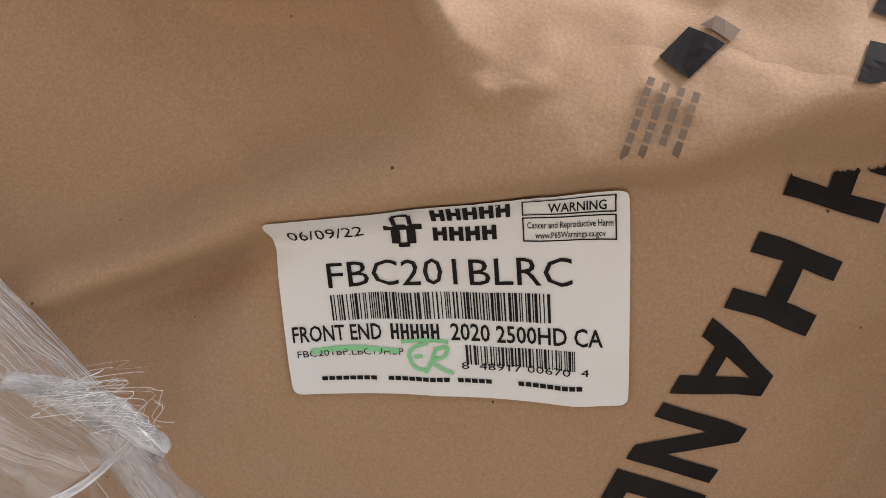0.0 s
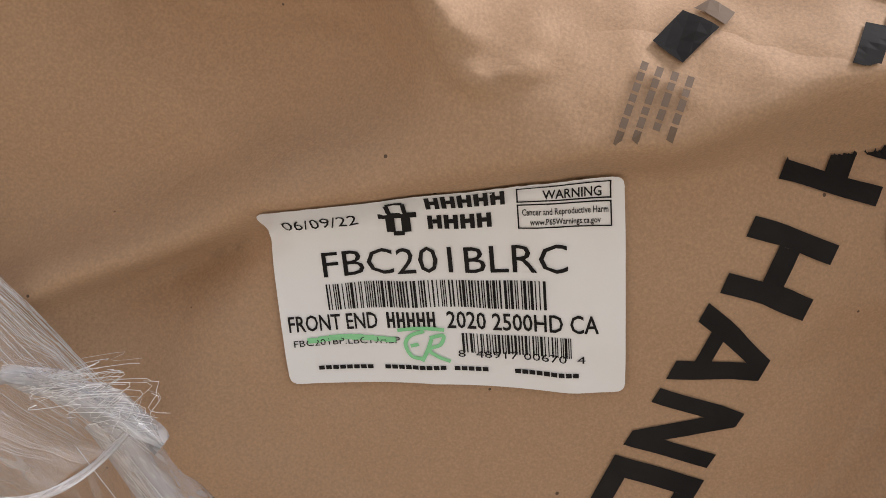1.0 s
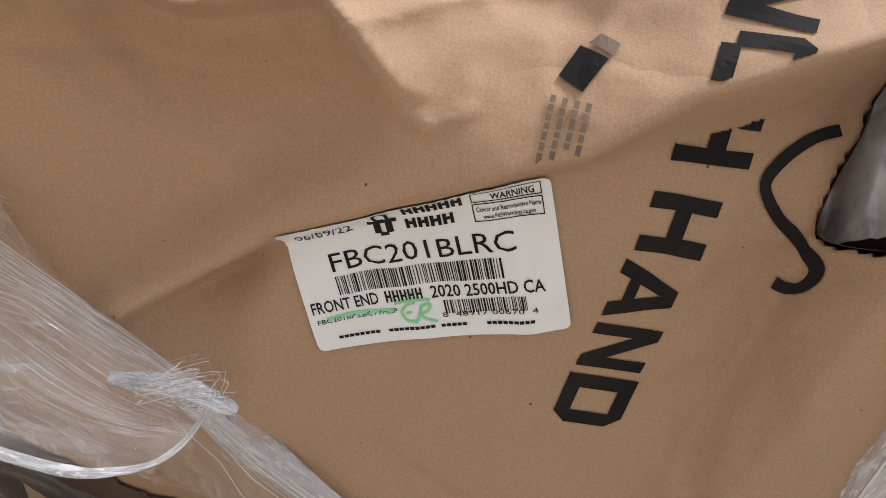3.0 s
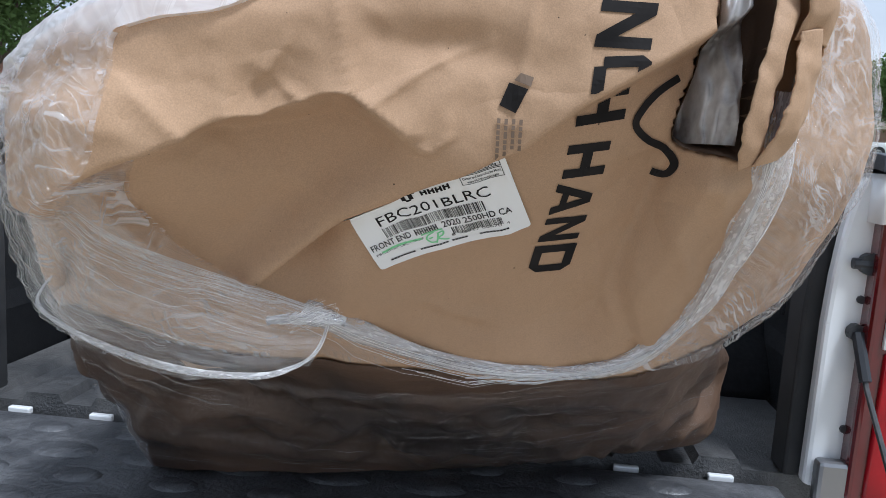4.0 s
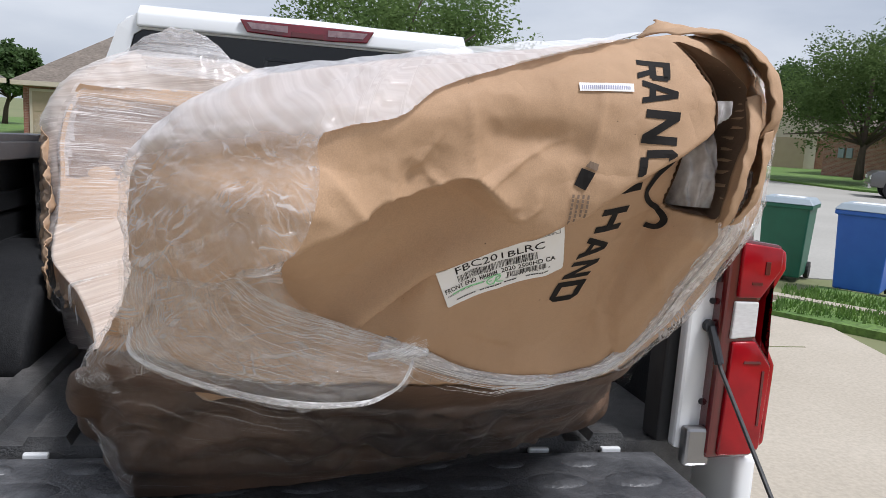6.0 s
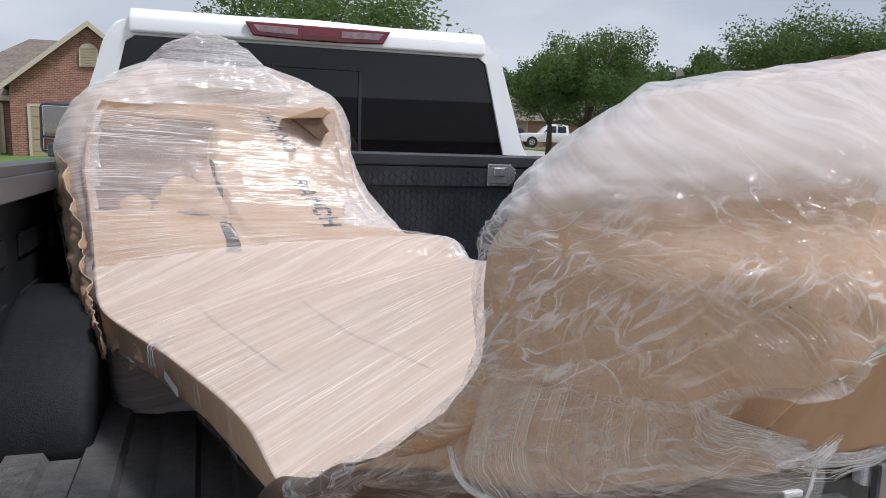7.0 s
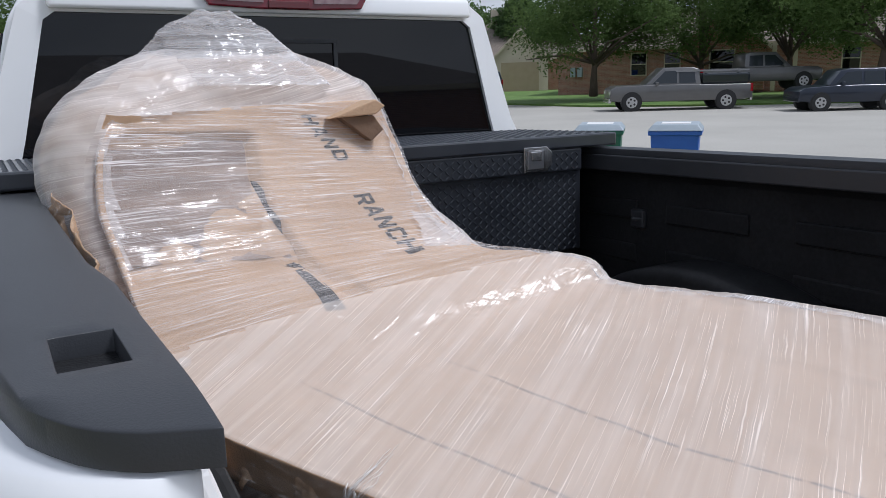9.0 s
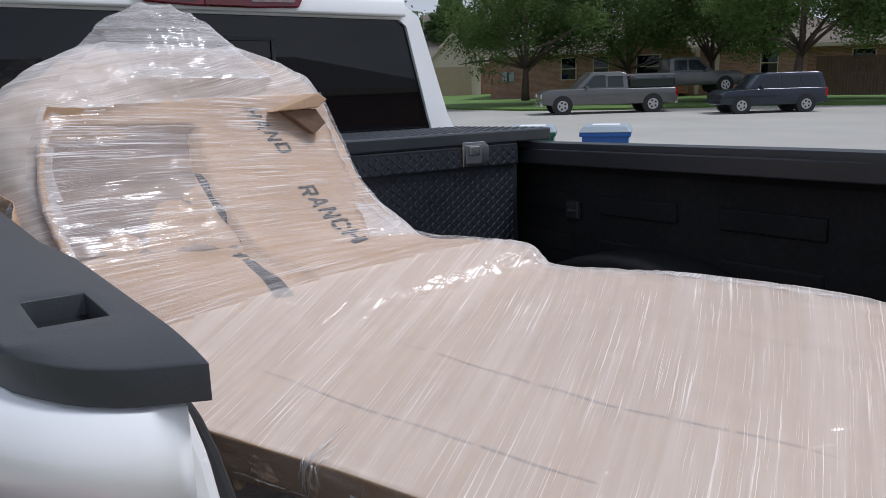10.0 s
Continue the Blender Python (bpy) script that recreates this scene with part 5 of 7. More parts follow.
web("lower_film", [(-0.335, -0.36, 1.130), (-0.255, -0.54, 1.235), (-0.15, -0.615, 1.215), (0.02, -0.630, 1.190), (0.20, -0.55, 1.168), (0.40, -0.46, 1.185), (0.53, -0.33, 1.21)], [(-0.31, -0.22, 0.915), (-0.285, -0.235, 0.915), (-0.16, -0.235, 0.915), (0.02, -0.215, 0.910), (0.22, -0.175, 0.915), (0.42, -0.095, 0.925), (0.585, -0.02, 0.950)], 50, 110, (0, -0.03, 0), 22, FILM_CLEAR, "thin clear film over the package's dark foot", 0.004, False, 0.06)
web("film_drape", [(-0.112, -0.790, 1.425), (-0.088, -0.755, 1.372), (-0.060, -0.690, 1.318), (0.008, -0.655, 1.289), (0.055, -0.634, 1.272), (0.085, -0.622, 1.262)], [(-0.250, -0.66, 1.36), (-0.252, -0.615, 1.27), (-0.22, -0.625, 1.232), (-0.14, -0.648, 1.212), (-0.04, -0.658, 1.196), (0.065, -0.640, 1.215)], 60, 120, (0, -0.012, -0.004), 23, FILM_DRAPE, "drawn fibrous film on the wing's side", 0.004, False, 0.03)
right_edge = [Vector(r) for _, r, _ in BOARD[2:8]]
web("film_skirt", [p + Vector((0.016, 0, -0.012 + 0.006 * math.sin(i * 2.1))) for i, p in enumerate(right_edge)], [p + Vector((-0.02, 0, 0.002)) for p in right_edge], 24, 90, (0, 0, 0.006), 24, FILM, "loose film along the board's edge", 0.006, True, 0.04)
web("film_skirt", [(-0.005, 1.28, 1.58), (-0.006, 1.19, 1.48), (0.008, 1.10, 1.395), (0.075, 1.04, 1.292)], [(-0.06, 1.20, 1.60), (-0.05, 1.13, 1.48), (-0.03, 1.06, 1.38), (0.04, 1.00, 1.300)], 20, 60, (0, 0, 0.0), 25, FILM, "loose film along the upright board's edge", 0.007, False, 0.04)

# film bunched into a loose peak over the front wing
peak = []
for a in np.linspace(0, 2 * math.pi, 12, endpoint=False):
    c, s = math.cos(a), math.sin(a)
    peak.append([(-0.42 + 0.24 * c, 1.23 + 0.11 * s, 1.675), (-0.43 + 0.155 * c, 1.24 + 0.085 * s, 1.755), (-0.43 + 0.10 * c, 1.25 + 0.055 * s, 1.805), (-0.43 + 0.03 * c, 1.25 + 0.012 * s, 1.838)])
pk = spline(spline(np.array(peak).transpose(1, 0, 2), 40).transpose(1, 0, 2), 110, closed=True).transpose(1, 0, 2)
pk = crumple(pk, normals(pk, True), 0.05, 0.007, 5, True, (1, 1, 0.35))
part("film_peak", sheet("film_peak", pk, FILM, True), FILM, package, "loose peak of clear stretch film")

# torn corner: its recess painted dark for shade, its grey lining and the flaps that stand out from it
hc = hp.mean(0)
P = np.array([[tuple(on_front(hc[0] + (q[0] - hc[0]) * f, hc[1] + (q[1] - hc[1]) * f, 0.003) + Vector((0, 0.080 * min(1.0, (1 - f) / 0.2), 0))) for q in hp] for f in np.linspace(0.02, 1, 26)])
part("torn_recess_shade", sheet("torn_recess_shade", P, SHADE_JOINT_BROWN, True), SHADE_JOINT_BROWN, rear_wing, "recess in the torn paper, lined in painted shade")
lin = np.array([[tuple(on_front(0.397 + (0.050 - 0.022 * v) * u + 0.018 * v, 1.450 + 0.130 * v, -0.012 - 0.026 * (1 - u) ** 2 + 0.012 * math.sin(math.pi * u))) for u in np.linspace(0, 1, 30)] for v in np.linspace(0, 1, 70)])
lin = crumple(lin, np.zeros(lin.shape) + (0, -1, 0), 0.030, 0.008, 6, True, (1.6, 1, 0.5))
mat("recess_shade_brown", (0.12, 0.078, 0.062), 0.7, alt=(0.33, 0.235, 0.175), scale=9.0, contrast=0.5, stretch=(0.35, 1, 2.6))
PALE = mat("pale_plastic", (0.17, 0.15, 0.14), 0.30, alt=(0.62, 0.60, 0.59), scale=30.0, contrast=0.35)
part("lining_sheet", sheet("lining_sheet", lin, PALE), PALE, rear_wing, "crumpled pale grey plastic lining")


def flap(name, inner, outer, lift, seed, label):
    """A torn flap: hinged along outer, its inner edge standing out towards the air."""
    A = np.array([tuple(on_front(a, c, g)) for (a, c), g in zip(inner, lift)])
    B = np.array([tuple(on_front(a, c, 0.004)) for a, c in outer])
    A, B = spline(A, 50), spline(B, 50)
    rag = np.array([0.003 * noise.noise(Vector((i * 0.35, seed, 0))) for i in range(50)])[:, None]
    f = np.linspace(0, 1, 16)[:, None, None]
    P = A[None] * (1 - f) + B[None] * f + np.sin(math.pi * f) * np.array((0.008, -0.010, 0.004))
    P[0] += rag * (1, 0.4, 1)
    P = crumple(P, normals(P, False), 0.05, 0.004, seed)
    ob = part(name, sheet(name, P.transpose(1, 0, 2), KRAFT), KRAFT, rear_wing, label)
    thick = ob.modifiers.new("thickness", "SOLIDIFY")
    thick.thickness = 0.0018
    return ob


flap("paper_flap", [(0.375, 1.668), (0.425, 1.652), (0.466, 1.620), (0.478, 1.575), (0.474, 1.54)], [(0.40, 1.690), (0.47, 1.675), (0.515, 1.625), (0.52, 1.57), (0.515, 1.53)], [0.012, 0.040, 0.050, 0.050, 0.030], 31, "torn brown paper flap")
flap("paper_flap", [(0.462, 1.585), (0.452, 1.545), (0.440, 1.50), (0.436, 1.455), (0.440, 1.432)], [(0.475, 1.585), (0.470, 1.545), (0.463, 1.50), (0.458, 1.455), (0.455, 1.432)], [0.012, 0.045, 0.055, 0.050, 0.035], 32, "folded strip of torn brown paper")
flap("paper_flap", [(0.476, 1.545), (0.472, 1.50), (0.464, 1.462), (0.452, 1.434)], [(0.510, 1.55), (0.505, 1.50), (0.495, 1.462), (0.478, 1.440)], [0.035, 0.048, 0.048, 0.038], 33, "torn brown paper flap")

# torn brown paper hanging along the board's outer edge
def torn(name, a, b, seed, label, depth=0.014):
    A, B = spline(np.array(a), 90), spline(np.array(b), 90)
    rag = np.array([noise.noise(Vector((i * 0.11, seed + 0.4, 0))) + 0.5 * noise.noise(Vector((i * 0.37, seed + 0.7, 3.3))) for i in range(90)])[:, None]
    B = B + rag * depth * 1.5 * (B - A) / np.linalg.norm(B - A, axis=1, keepdims=True)
    f = np.linspace(0, 1, 22)[:, None, None]
    P = A[None] * (1 - f) + B[None] * f
    P = crumple(P, normals(P, False), 0.08, depth, seed, True, (1, 1, 0.5))
    P = crumple(P, normals(P, False), 0.022, depth * 0.25, seed + 1)
    ob = part(name, sheet(name, P.transpose(1, 0, 2), CARD), CARD, package, label)
    thick = ob.modifiers.new("thickness", "SOLIDIFY")
    thick.thickness = 0.0016


torn("torn_paper", [(-0.672, 0.70, 1.165), (-0.705, 0.83, 1.24), (-0.735, 0.93, 1.35), (-0.765, 1.01, 1.44), (-0.79, 1.07, 1.49)], [(-0.685, 0.73, 1.07), (-0.725, 0.86, 1.15), (-0.755, 0.965, 1.25), (-0.78, 1.05, 1.35), (-0.80, 1.10, 1.42)], 51, "crumpled torn brown paper under the film", 0.020)
web("film_skirt", [(-0.660, 0.66, 1.165), (-0.700, 0.80, 1.235), (-0.735, 0.91, 1.36), (-0.775, 1.00, 1.46), (-0.80, 1.06, 1.53)], [(-0.680, 0.70, 1.09), (-0.735, 0.83, 1.16), (-0.770, 0.94, 1.25), (-0.80, 1.03, 1.35), (-0.825, 1.10, 1.44)], 30, 90, (-0.015, -0.02, 0), 26, FILM_CLEAR, "crumpled film over torn paper", 0.004, True, 0.05)
torn("torn_paper", [(-0.64, 0.60, 1.135), (-0.662, 0.655, 1.135), (-0.675, 0.72, 1.16)], [(-0.640, 0.585, 1.055), (-0.668, 0.66, 1.045), (-0.690, 0.75, 1.06)], 53, "ragged torn cardboard corner", 0.020)

torn("torn_paper", [(-0.652, 0.655, 1.150), (-0.612, 0.56, 1.138), (-0.560, 0.42, 1.136), (-0.525, 0.34, 1.134)], [(-0.664, 0.66, 1.085), (-0.622, 0.555, 1.070), (-0.570, 0.41, 1.082), (-0.532, 0.335, 1.092)], 57, "ragged torn brown edge of the board", 0.018)
web("film_skirt", [(-0.658, 0.66, 1.150), (-0.62, 0.56, 1.140), (-0.565, 0.42, 1.138), (-0.50, 0.27, 1.134)], [(-0.676, 0.665, 1.055), (-0.634, 0.55, 1.050), (-0.580, 0.40, 1.062), (-0.512, 0.25, 1.075)], 26, 90, (-0.012, -0.01, 0), 27, FILM_CLEAR, "crumpled film hanging along the board's edge", 0.007, False, 0.04)

# black strip painted as shade in the gap between the sheets, and a dark sheet in the recess beside it
board_tree = BVHTree.FromPolygons([tuple(v) for v in board_P.reshape(-1, 3)], [(i * BC + j, i * BC + (j + 1) % BC, (i + 1) * BC + (j + 1) % BC, (i + 1) * BC + j) for i in range(BR - 1) for j in range(BC)])
gp = np.array([[tuple(on_front(-0.425 + 0.055 * v + (0.010 + 0.026 * v) * (u - 0.5) + 0.003 * math.sin(v * 23), 1.480 - 0.222 * v, 0.0015, board_tree, 0.0)) for u in np.linspace(0, 1, 5)] for v in np.linspace(0, 1, 40)])
part("gap_shade", sheet("gap_shade", gp, INK), INK, board, "black strip painted as shade in the gap between cardboard sheets")
# sheet inside the well, coloured dark brown to stand for the recess's shade
ri, rj = np.where((bi[:, 0] > 7.95) & (bi[:, 0] < 10.28))[0], np.where((bj[0] > 1.05) & (bj[0] < 3.42))[0]
lp = crumple(board_smooth[np.ix_(ri, rj)] - board_N[np.ix_(ri, rj)] * 0.016, board_N[np.ix_(ri, rj)], 0.06, 0.003, 17)
part("lining_sheet", sheet("lining_sheet", lp, bpy.data.materials["recess_shade_brown"]), SHADE_JOINT_BROWN, board, "brown sheet painted dark as the recess's shade under the film")
# broken dark joint lines across the sheets of board
for line in ([(-0.492, 0.676), (-0.463, 0.588), (-0.431, 0.452), (-0.399, 0.342), (-0.375, 0.252), (-0.351, 0.163), (-0.332, 0.077), (-0.318, 0.035)], [(-0.262, 0.595), (-0.244, 0.424), (-0.231, 0.306), (-0.213, 0.200), (-0.196, 0.115), (-0.176, 0.042), (-0.158, -0.022), (-0.137, -0.080), (-0.113, -0.145)]):
    c = spline(np.array(line), 120)
    bm = bmesh.new()
    r = random.Random(len(line))
    k = 0
    while k < 116:
        n = r.randint(2, 9)
        vs = []
        for q in range(k, min(119, k + n) + 1):
            w = (0.0007 + 0.0010 * math.sin(math.pi * q / 119)) * r.uniform(0.6, 1.3)
            hit = board_tree.ray_cast(Vector((c[q][0], c[q][1], 1.8)), Vector((0, 0, -1)), 1.0)[0]
            vs.append([bm.verts.new(hit + Vector((s * w, s * w * 0.25, 0.0012))) for s in (-1, 1)])
        for a, b in zip(vs, vs[1:]):
            bm.faces.new((a[0], a[1], b[1], b[0]))
        k += n + r.randint(0, 2)
    part("board_joint", bm, SHADE_JOINT_BROWN, board, "dark broken joint between cardboard sheets")
# film drawn together where it turns over the board's edge
r = random.Random(31)
bm = bmesh.new()
for k in range(20):
    u, d, f = r.gauss(0, 1), r.gauss(0, 1), r.uniform(0.15, 1.0)
    way = [(-0.525 + 0.075 * f, 0.352 + 0.035 * f + u * 0.016 * f, 1.158), (-0.525 + 0.03 * f, 0.352 + 0.014 * f + u * 0.010, 1.150), (-0.538, 0.350 + u * 0.008, 1.138), (-0.552, 0.349 + u * 0.009 + d * 0.004, 1.120), (-0.562, 0.348 + u * 0.010 + d * 0.009, 1.120 - 0.045 * r.uniform(0.3, 1.0))]
    pts = []
    for p in spline(np.array(way[r.randint(0, 2):]), 9):
        spot, nor = board_tree.find_nearest(Vector(p))[:2]
        nor = nor if nor.dot(Vector((-0.6, 0, 0.8))) > 0 else -nor
        pts.append(spot + nor * (0.0082 + r.uniform(0, 0.0014)) + Vector((0, r.uniform(-0.003, 0.003), 0)))
    tube(bm, pts, 0.00034 * r.uniform(0.5, 1.5), 4, 0.5)
part("film_gather", bm, VEIL, package, "bunched threads of stretch film over the board's edge", True)
# open box end at the upright board's corner
bm = bmesh.new()
prism(bm, [(-0.225, 1.600), (-0.110, 1.640), (-0.085, 1.625), (-0.110, 1.606)], 1, 1.125, 1.20, 0.003)
part("box_flap", bm, CARD, board, "bent cardboard flap")
# solid block under the flap, its dark colour standing for the hollow's shade
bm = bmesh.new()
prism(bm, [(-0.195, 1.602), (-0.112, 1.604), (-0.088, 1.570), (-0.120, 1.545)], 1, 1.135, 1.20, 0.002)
part("box_hollow_shade", bm, SHADE_JOINT_BROWN, board, "dark block painted as the shaded hollow of the box end")


# ---- the neighbourhood ----
def at(azimuth, distance, z=None):
    """A place by its bearing from straight ahead (right: plus) and its distance from the tailgate."""
    x, y = -0.4 + distance * math.sin(radians(azimuth)), -1.0 + distance * math.cos(radians(azimuth))
    return Vector((x, y, level(x, y) if z is None else z))


def lawn(name, outline, lift, label):
    return setting(name, ground_patch(outline, lift, 2.0), GRASS, label, "lawn")


def corners(*pairs):
    return [tuple(at(a, d)[:2]) for a, d in pairs]


lawn("lawn_1", corners((38, 8.8), (62, 8.2), (80, 8.6), (80, 10.6), (62, 10.6), (41, 11.4)), 0.06, "strip of bright green grass beside the drive")
lawn("lawn_2", corners((26, 50), (33, 47), (40, 41), (47, 40), (56, 41.5), (66, 42), (76, 44), (76, 90), (50, 95), (27, 95)), 0.10, "green lawn before brick houses")
lawn("lawn_3", corners((-60, 29), (-40, 27), (-20, 29), (0, 33), (8, 36), (14, 52), (12, 90), (-40, 95)), 0.08, "lawn across the street")
for i, y in enumerate((-6.0, -2.6, 0.9, 4.4, 7.9)):
    setting("drive_joint_%d" % (i + 1), ground_patch([(-5.8 if y > 5 else -4.1, y), (6.0 if y > 5 else 4.5, y), (6.0 if y > 5 else 4.5, y + 0.018), (-5.8 if y > 5 else -4.1, y + 0.018)], 0.0135), SOIL, "dark joint in the concrete drive", "joint")
setting("drive_joint_6", ground_patch([(2.05, -9), (2.068, -9), (2.068, 8.5), (2.05, 8.5)], 0.0138), SOIL, "dark joint in the concrete drive", "joint")
setting("sidewalk", ground_patch(corners((38, 9.9), (62, 9.3), (80, 9.5), (80, 9.75), (62, 9.55), (38, 10.15)), 0.075, 2.0), CONCRETE, "narrow pale concrete kerb", "kerb")

# short grass blades on the near strip
rnd5 = random.Random(3)
verts, faces = [], []
for k in range(5200):
    a, d = rnd5.uniform(39, 75), rnd5.choice((rnd5.uniform(8.75, 9.6), rnd5.uniform(9.9, 10.8)))
    p = at(a, d)
    h, w, q = rnd5.uniform(0.05, 0.11), 0.012, rnd5.uniform(0, 6.28)
    dx, dy = math.cos(q), math.sin(q)
    n = len(verts)
    z = p.z + 0.055
    verts += [(p.x - dy * w, p.y + dx * w, z), (p.x + dy * w, p.y - dx * w, z), (p.x + dx * h * 0.5, p.y + dy * h * 0.5, z + h)]
    faces.append((n, n + 1, n + 2))
me = bpy.data.meshes.new("grass")
me.from_pydata(verts, [], faces)
me.materials.append(BLADE)
tagged(new("grass", me), "short green grass blades beside the drive", "grass", kind="stuff")


def tree(name, place, height, radius, low, trunk_r, seed, leaves=5200, material=LEAF, group="", squash=0.75, leaf=0.085, label="leafy green shade tree with a dark trunk"):
    """A tapered trunk with limbs, and a crown of small leaf sprays in uneven clumps."""
    r = random.Random(seed)
    root = thing(name, label, "tree", Matrix.Translation(place), group)
    mid = low + (height - low) * 0.5
    bm = bmesh.new()
    lean = Vector((r.uniform(-0.3, 0.3), r.uniform(-0.3, 0.3), 0))
    tube(bm, [(0, 0, -0.1), lean * 0.3 + Vector((0, 0, low * 0.6)), lean + Vector((0, 0, low * 1.15)), lean * 1.4 + Vector((0, 0, mid * 1.15))], trunk_r, 9, 0.35)
    part("trunk", bm, BARK, root, "", True)
    clumps = []
    n_limb = 9
    for k in range(n_limb):
        q = 2 * math.pi * k / n_limb + r.uniform(-0.3, 0.3)
        start = lean + Vector((0, 0, max(low, 1.5) * r.uniform(0.9, 1.2)))
        reach = radius * r.uniform(0.55, 0.9)
        end = Vector((math.cos(q) * reach, math.sin(q) * reach, r.uniform(low * 1.15, height * 0.85)))
        midp = (start + end) / 2 + Vector((0, 0, r.uniform(0.1, 0.5)))
        part("limb", tube(bmesh.new(), [start, midp, end], trunk_r * 0.38, 6, 0.25), BARK, root, "", True)
    for k in range(70):
        q, u = r.uniform(0, 2 * math.pi), r.uniform(-0.85, 1)
        s = math.sqrt(max(0, 1 - u * u)) if u > 0 else 1 - 0.35 * abs(u)
        f = r.uniform(0.35, 0.95)
        clumps.append((Vector((math.cos(q) * s * f * radius, math.sin(q) * s * f * radius, mid + u * f * (height - low) * 0.5)), r.uniform(0.13, 0.30) * radius))
    total = sum(c[1] ** 2 for c in clumps)
    verts, faces = [], []
    for c, cr in clumps:
        for _ in range(int(3.3 * leaves * cr * cr / total)):
            d = Vector((r.gauss(0, 1), r.gauss(0, 1), r.gauss(0, 1) * squash)).normalized() * cr * r.uniform(0.45, 1.12)
            p = c + d
            a = Vector((r.gauss(0, 1), r.gauss(0, 1), r.gauss(0, 0.6))).normalized()
            b = a.cross(Vector((r.gauss(0, 1), r.gauss(0, 1), r.gauss(0, 1)))).normalized()
            s1, s2 = leaf * r.uniform(0.6, 1.5), leaf * r.uniform(0.3, 0.7)
            n = len(verts)
            verts += [tuple(p - a * s1), tuple(p + b * s2 - a * s1 * 0.1), tuple(p + a * s1), tuple(p - b * s2 + a * s1 * 0.1)]
            faces.append((n, n + 1, n + 2, n + 3))
    cm = bpy.data.meshes.new("crown")
    cm.from_pydata(verts, [], faces)
    part("crown", cm, material, root)
    return root


tree("tree", at(8, 30, -0.45), 7.3, 5.2, 1.9, 0.26, 1, 11000)
tree("tree", at(-36, 21, -0.3), 6.6, 2.9, 2.2, 0.16, 2, 6000)
tree("tree", at(27.6, 47, -0.2), 7.4, 4.1, 1.4, 0.24, 3, 10000)
tree("tree", at(40.2, 46.5, 0.0), 7.6, 4.9, 1.4, 0.26, 4, 11000)
tree("tree", at(47.5, 49, 0.0), 8.4, 4.8, 1.5, 0.24, 5, 10000)
tree("tree", at(53.0, 47, 0.0), 8.0, 4.6, 1.6, 0.22, 6, 10000)
tree("tree", at(58.2, 43, 0.0), 8.2, 4.5, 2.0, 0.28, 7, 10000)
tree("tree", at(65.5, 46, 0.0), 8.0, 4.6, 1.8, 0.22, 8, 9000)
tree("tree", at(73.0, 45, 0.0), 8.0, 4.4, 2.6, 0.22, 18, 6000)
for k, (a, d, h, r) in enumerate(((19.0, 85, 7.5, 4.5), (16.0, 78, 7.0, 4.0), (22.5, 95, 9.0, 5.0), (-17.5, 62, 5.4, 2.6), (31.5, 82, 8.5, 4.5), (35.5, 74, 8.5, 4.0))):
    tree("far_tree", at(a, d, -0.3), h, r, 1.6, 0.2, 20 + k, 3200, LEAF_FAR, "distant trees", leaf=0.22, label="distant green tree behind the houses")
tree("far_tree", at(-0.8, 60, -0.3), 8.6, 2.2, 2.5, 0.2, 40, 2500, LEAF_FAR, "distant trees", leaf=0.20, label="distant green tree behind the houses")
tree("street_tree", at(24.8, 47, -0.2), 6.0, 2.6, 1.9, 0.2, 41, 4000)


def slope(bm, pts, thick=0.12):
    """One roof plane with thickness."""
    top = [bm.verts.new(p) for p in pts]
    low = [bm.verts.new((p[0], p[1], p[2] - thick)) for p in pts]
    n = len(pts)
    bm.faces.new(top), bm.faces.new(low[::-1])
    for i in range(n):
        bm.faces.new((top[i], low[i], low[(i + 1) % n], top[(i + 1) % n]))
    bmesh.ops.recalc_face_normals(bm, faces=bm.faces[:])
    return bm


def hip_roof(parent, x0, x1, y0, y1, eave, peak, material, over=0.45):
    x0, x1, y0, y1 = x0 - over, x1 + over, y0 - over, y1 + over
    run = min(x1 - x0, y1 - y0) / 2
    if x1 - x0 >= y1 - y0:
        a, b = (x0 + run, (y0 + y1) / 2, peak), (x1 - run, (y0 + y1) / 2, peak)
        planes = [[(x0, y0, eave), (x1, y0, eave), b, a], [(x1, y1, eave), (x0, y1, eave), a, b], [(x1, y0, eave), (x1, y1, eave), b], [(x0, y1, eave), (x0, y0, eave), a]]
    else:
        a, b = ((x0 + x1) / 2, y0 + run, peak), ((x0 + x1) / 2, y1 - run, peak)
        planes = [[(x0, y0, eave), (x1, y0, eave), a], [(x1, y0, eave), (x1, y1, eave), b, a], [(x1, y1, eave), (x0, y1, eave), b], [(x0, y1, eave), (x0, y0, eave), a, b]]
    roof = None
    for p in planes:
        ob = part("roof", slope(bmesh.new(), p), material, parent)
        roof = roof or ob
    f = 0.16
    for lo, hi in (((x0, y0 - 0.03, eave - f - 0.06), (x1, y0 + 0.02, eave)), ((x0, y1 - 0.02, eave - f - 0.06), (x1, y1 + 0.03, eave)), ((x0 - 0.03, y0, eave - f - 0.06), (x0 + 0.02, y1, eave)), ((x1 - 0.02, y0, eave - f - 0.06), (x1 + 0.03, y1, eave))):
        part("fascia", boxes((lo, hi)), TRIM, parent, "beige eaves board")
    part("soffit", boxes(((x0, y0, eave - 0.24), (x1, y1, eave - 0.20))), TRIM, parent)
    return roof


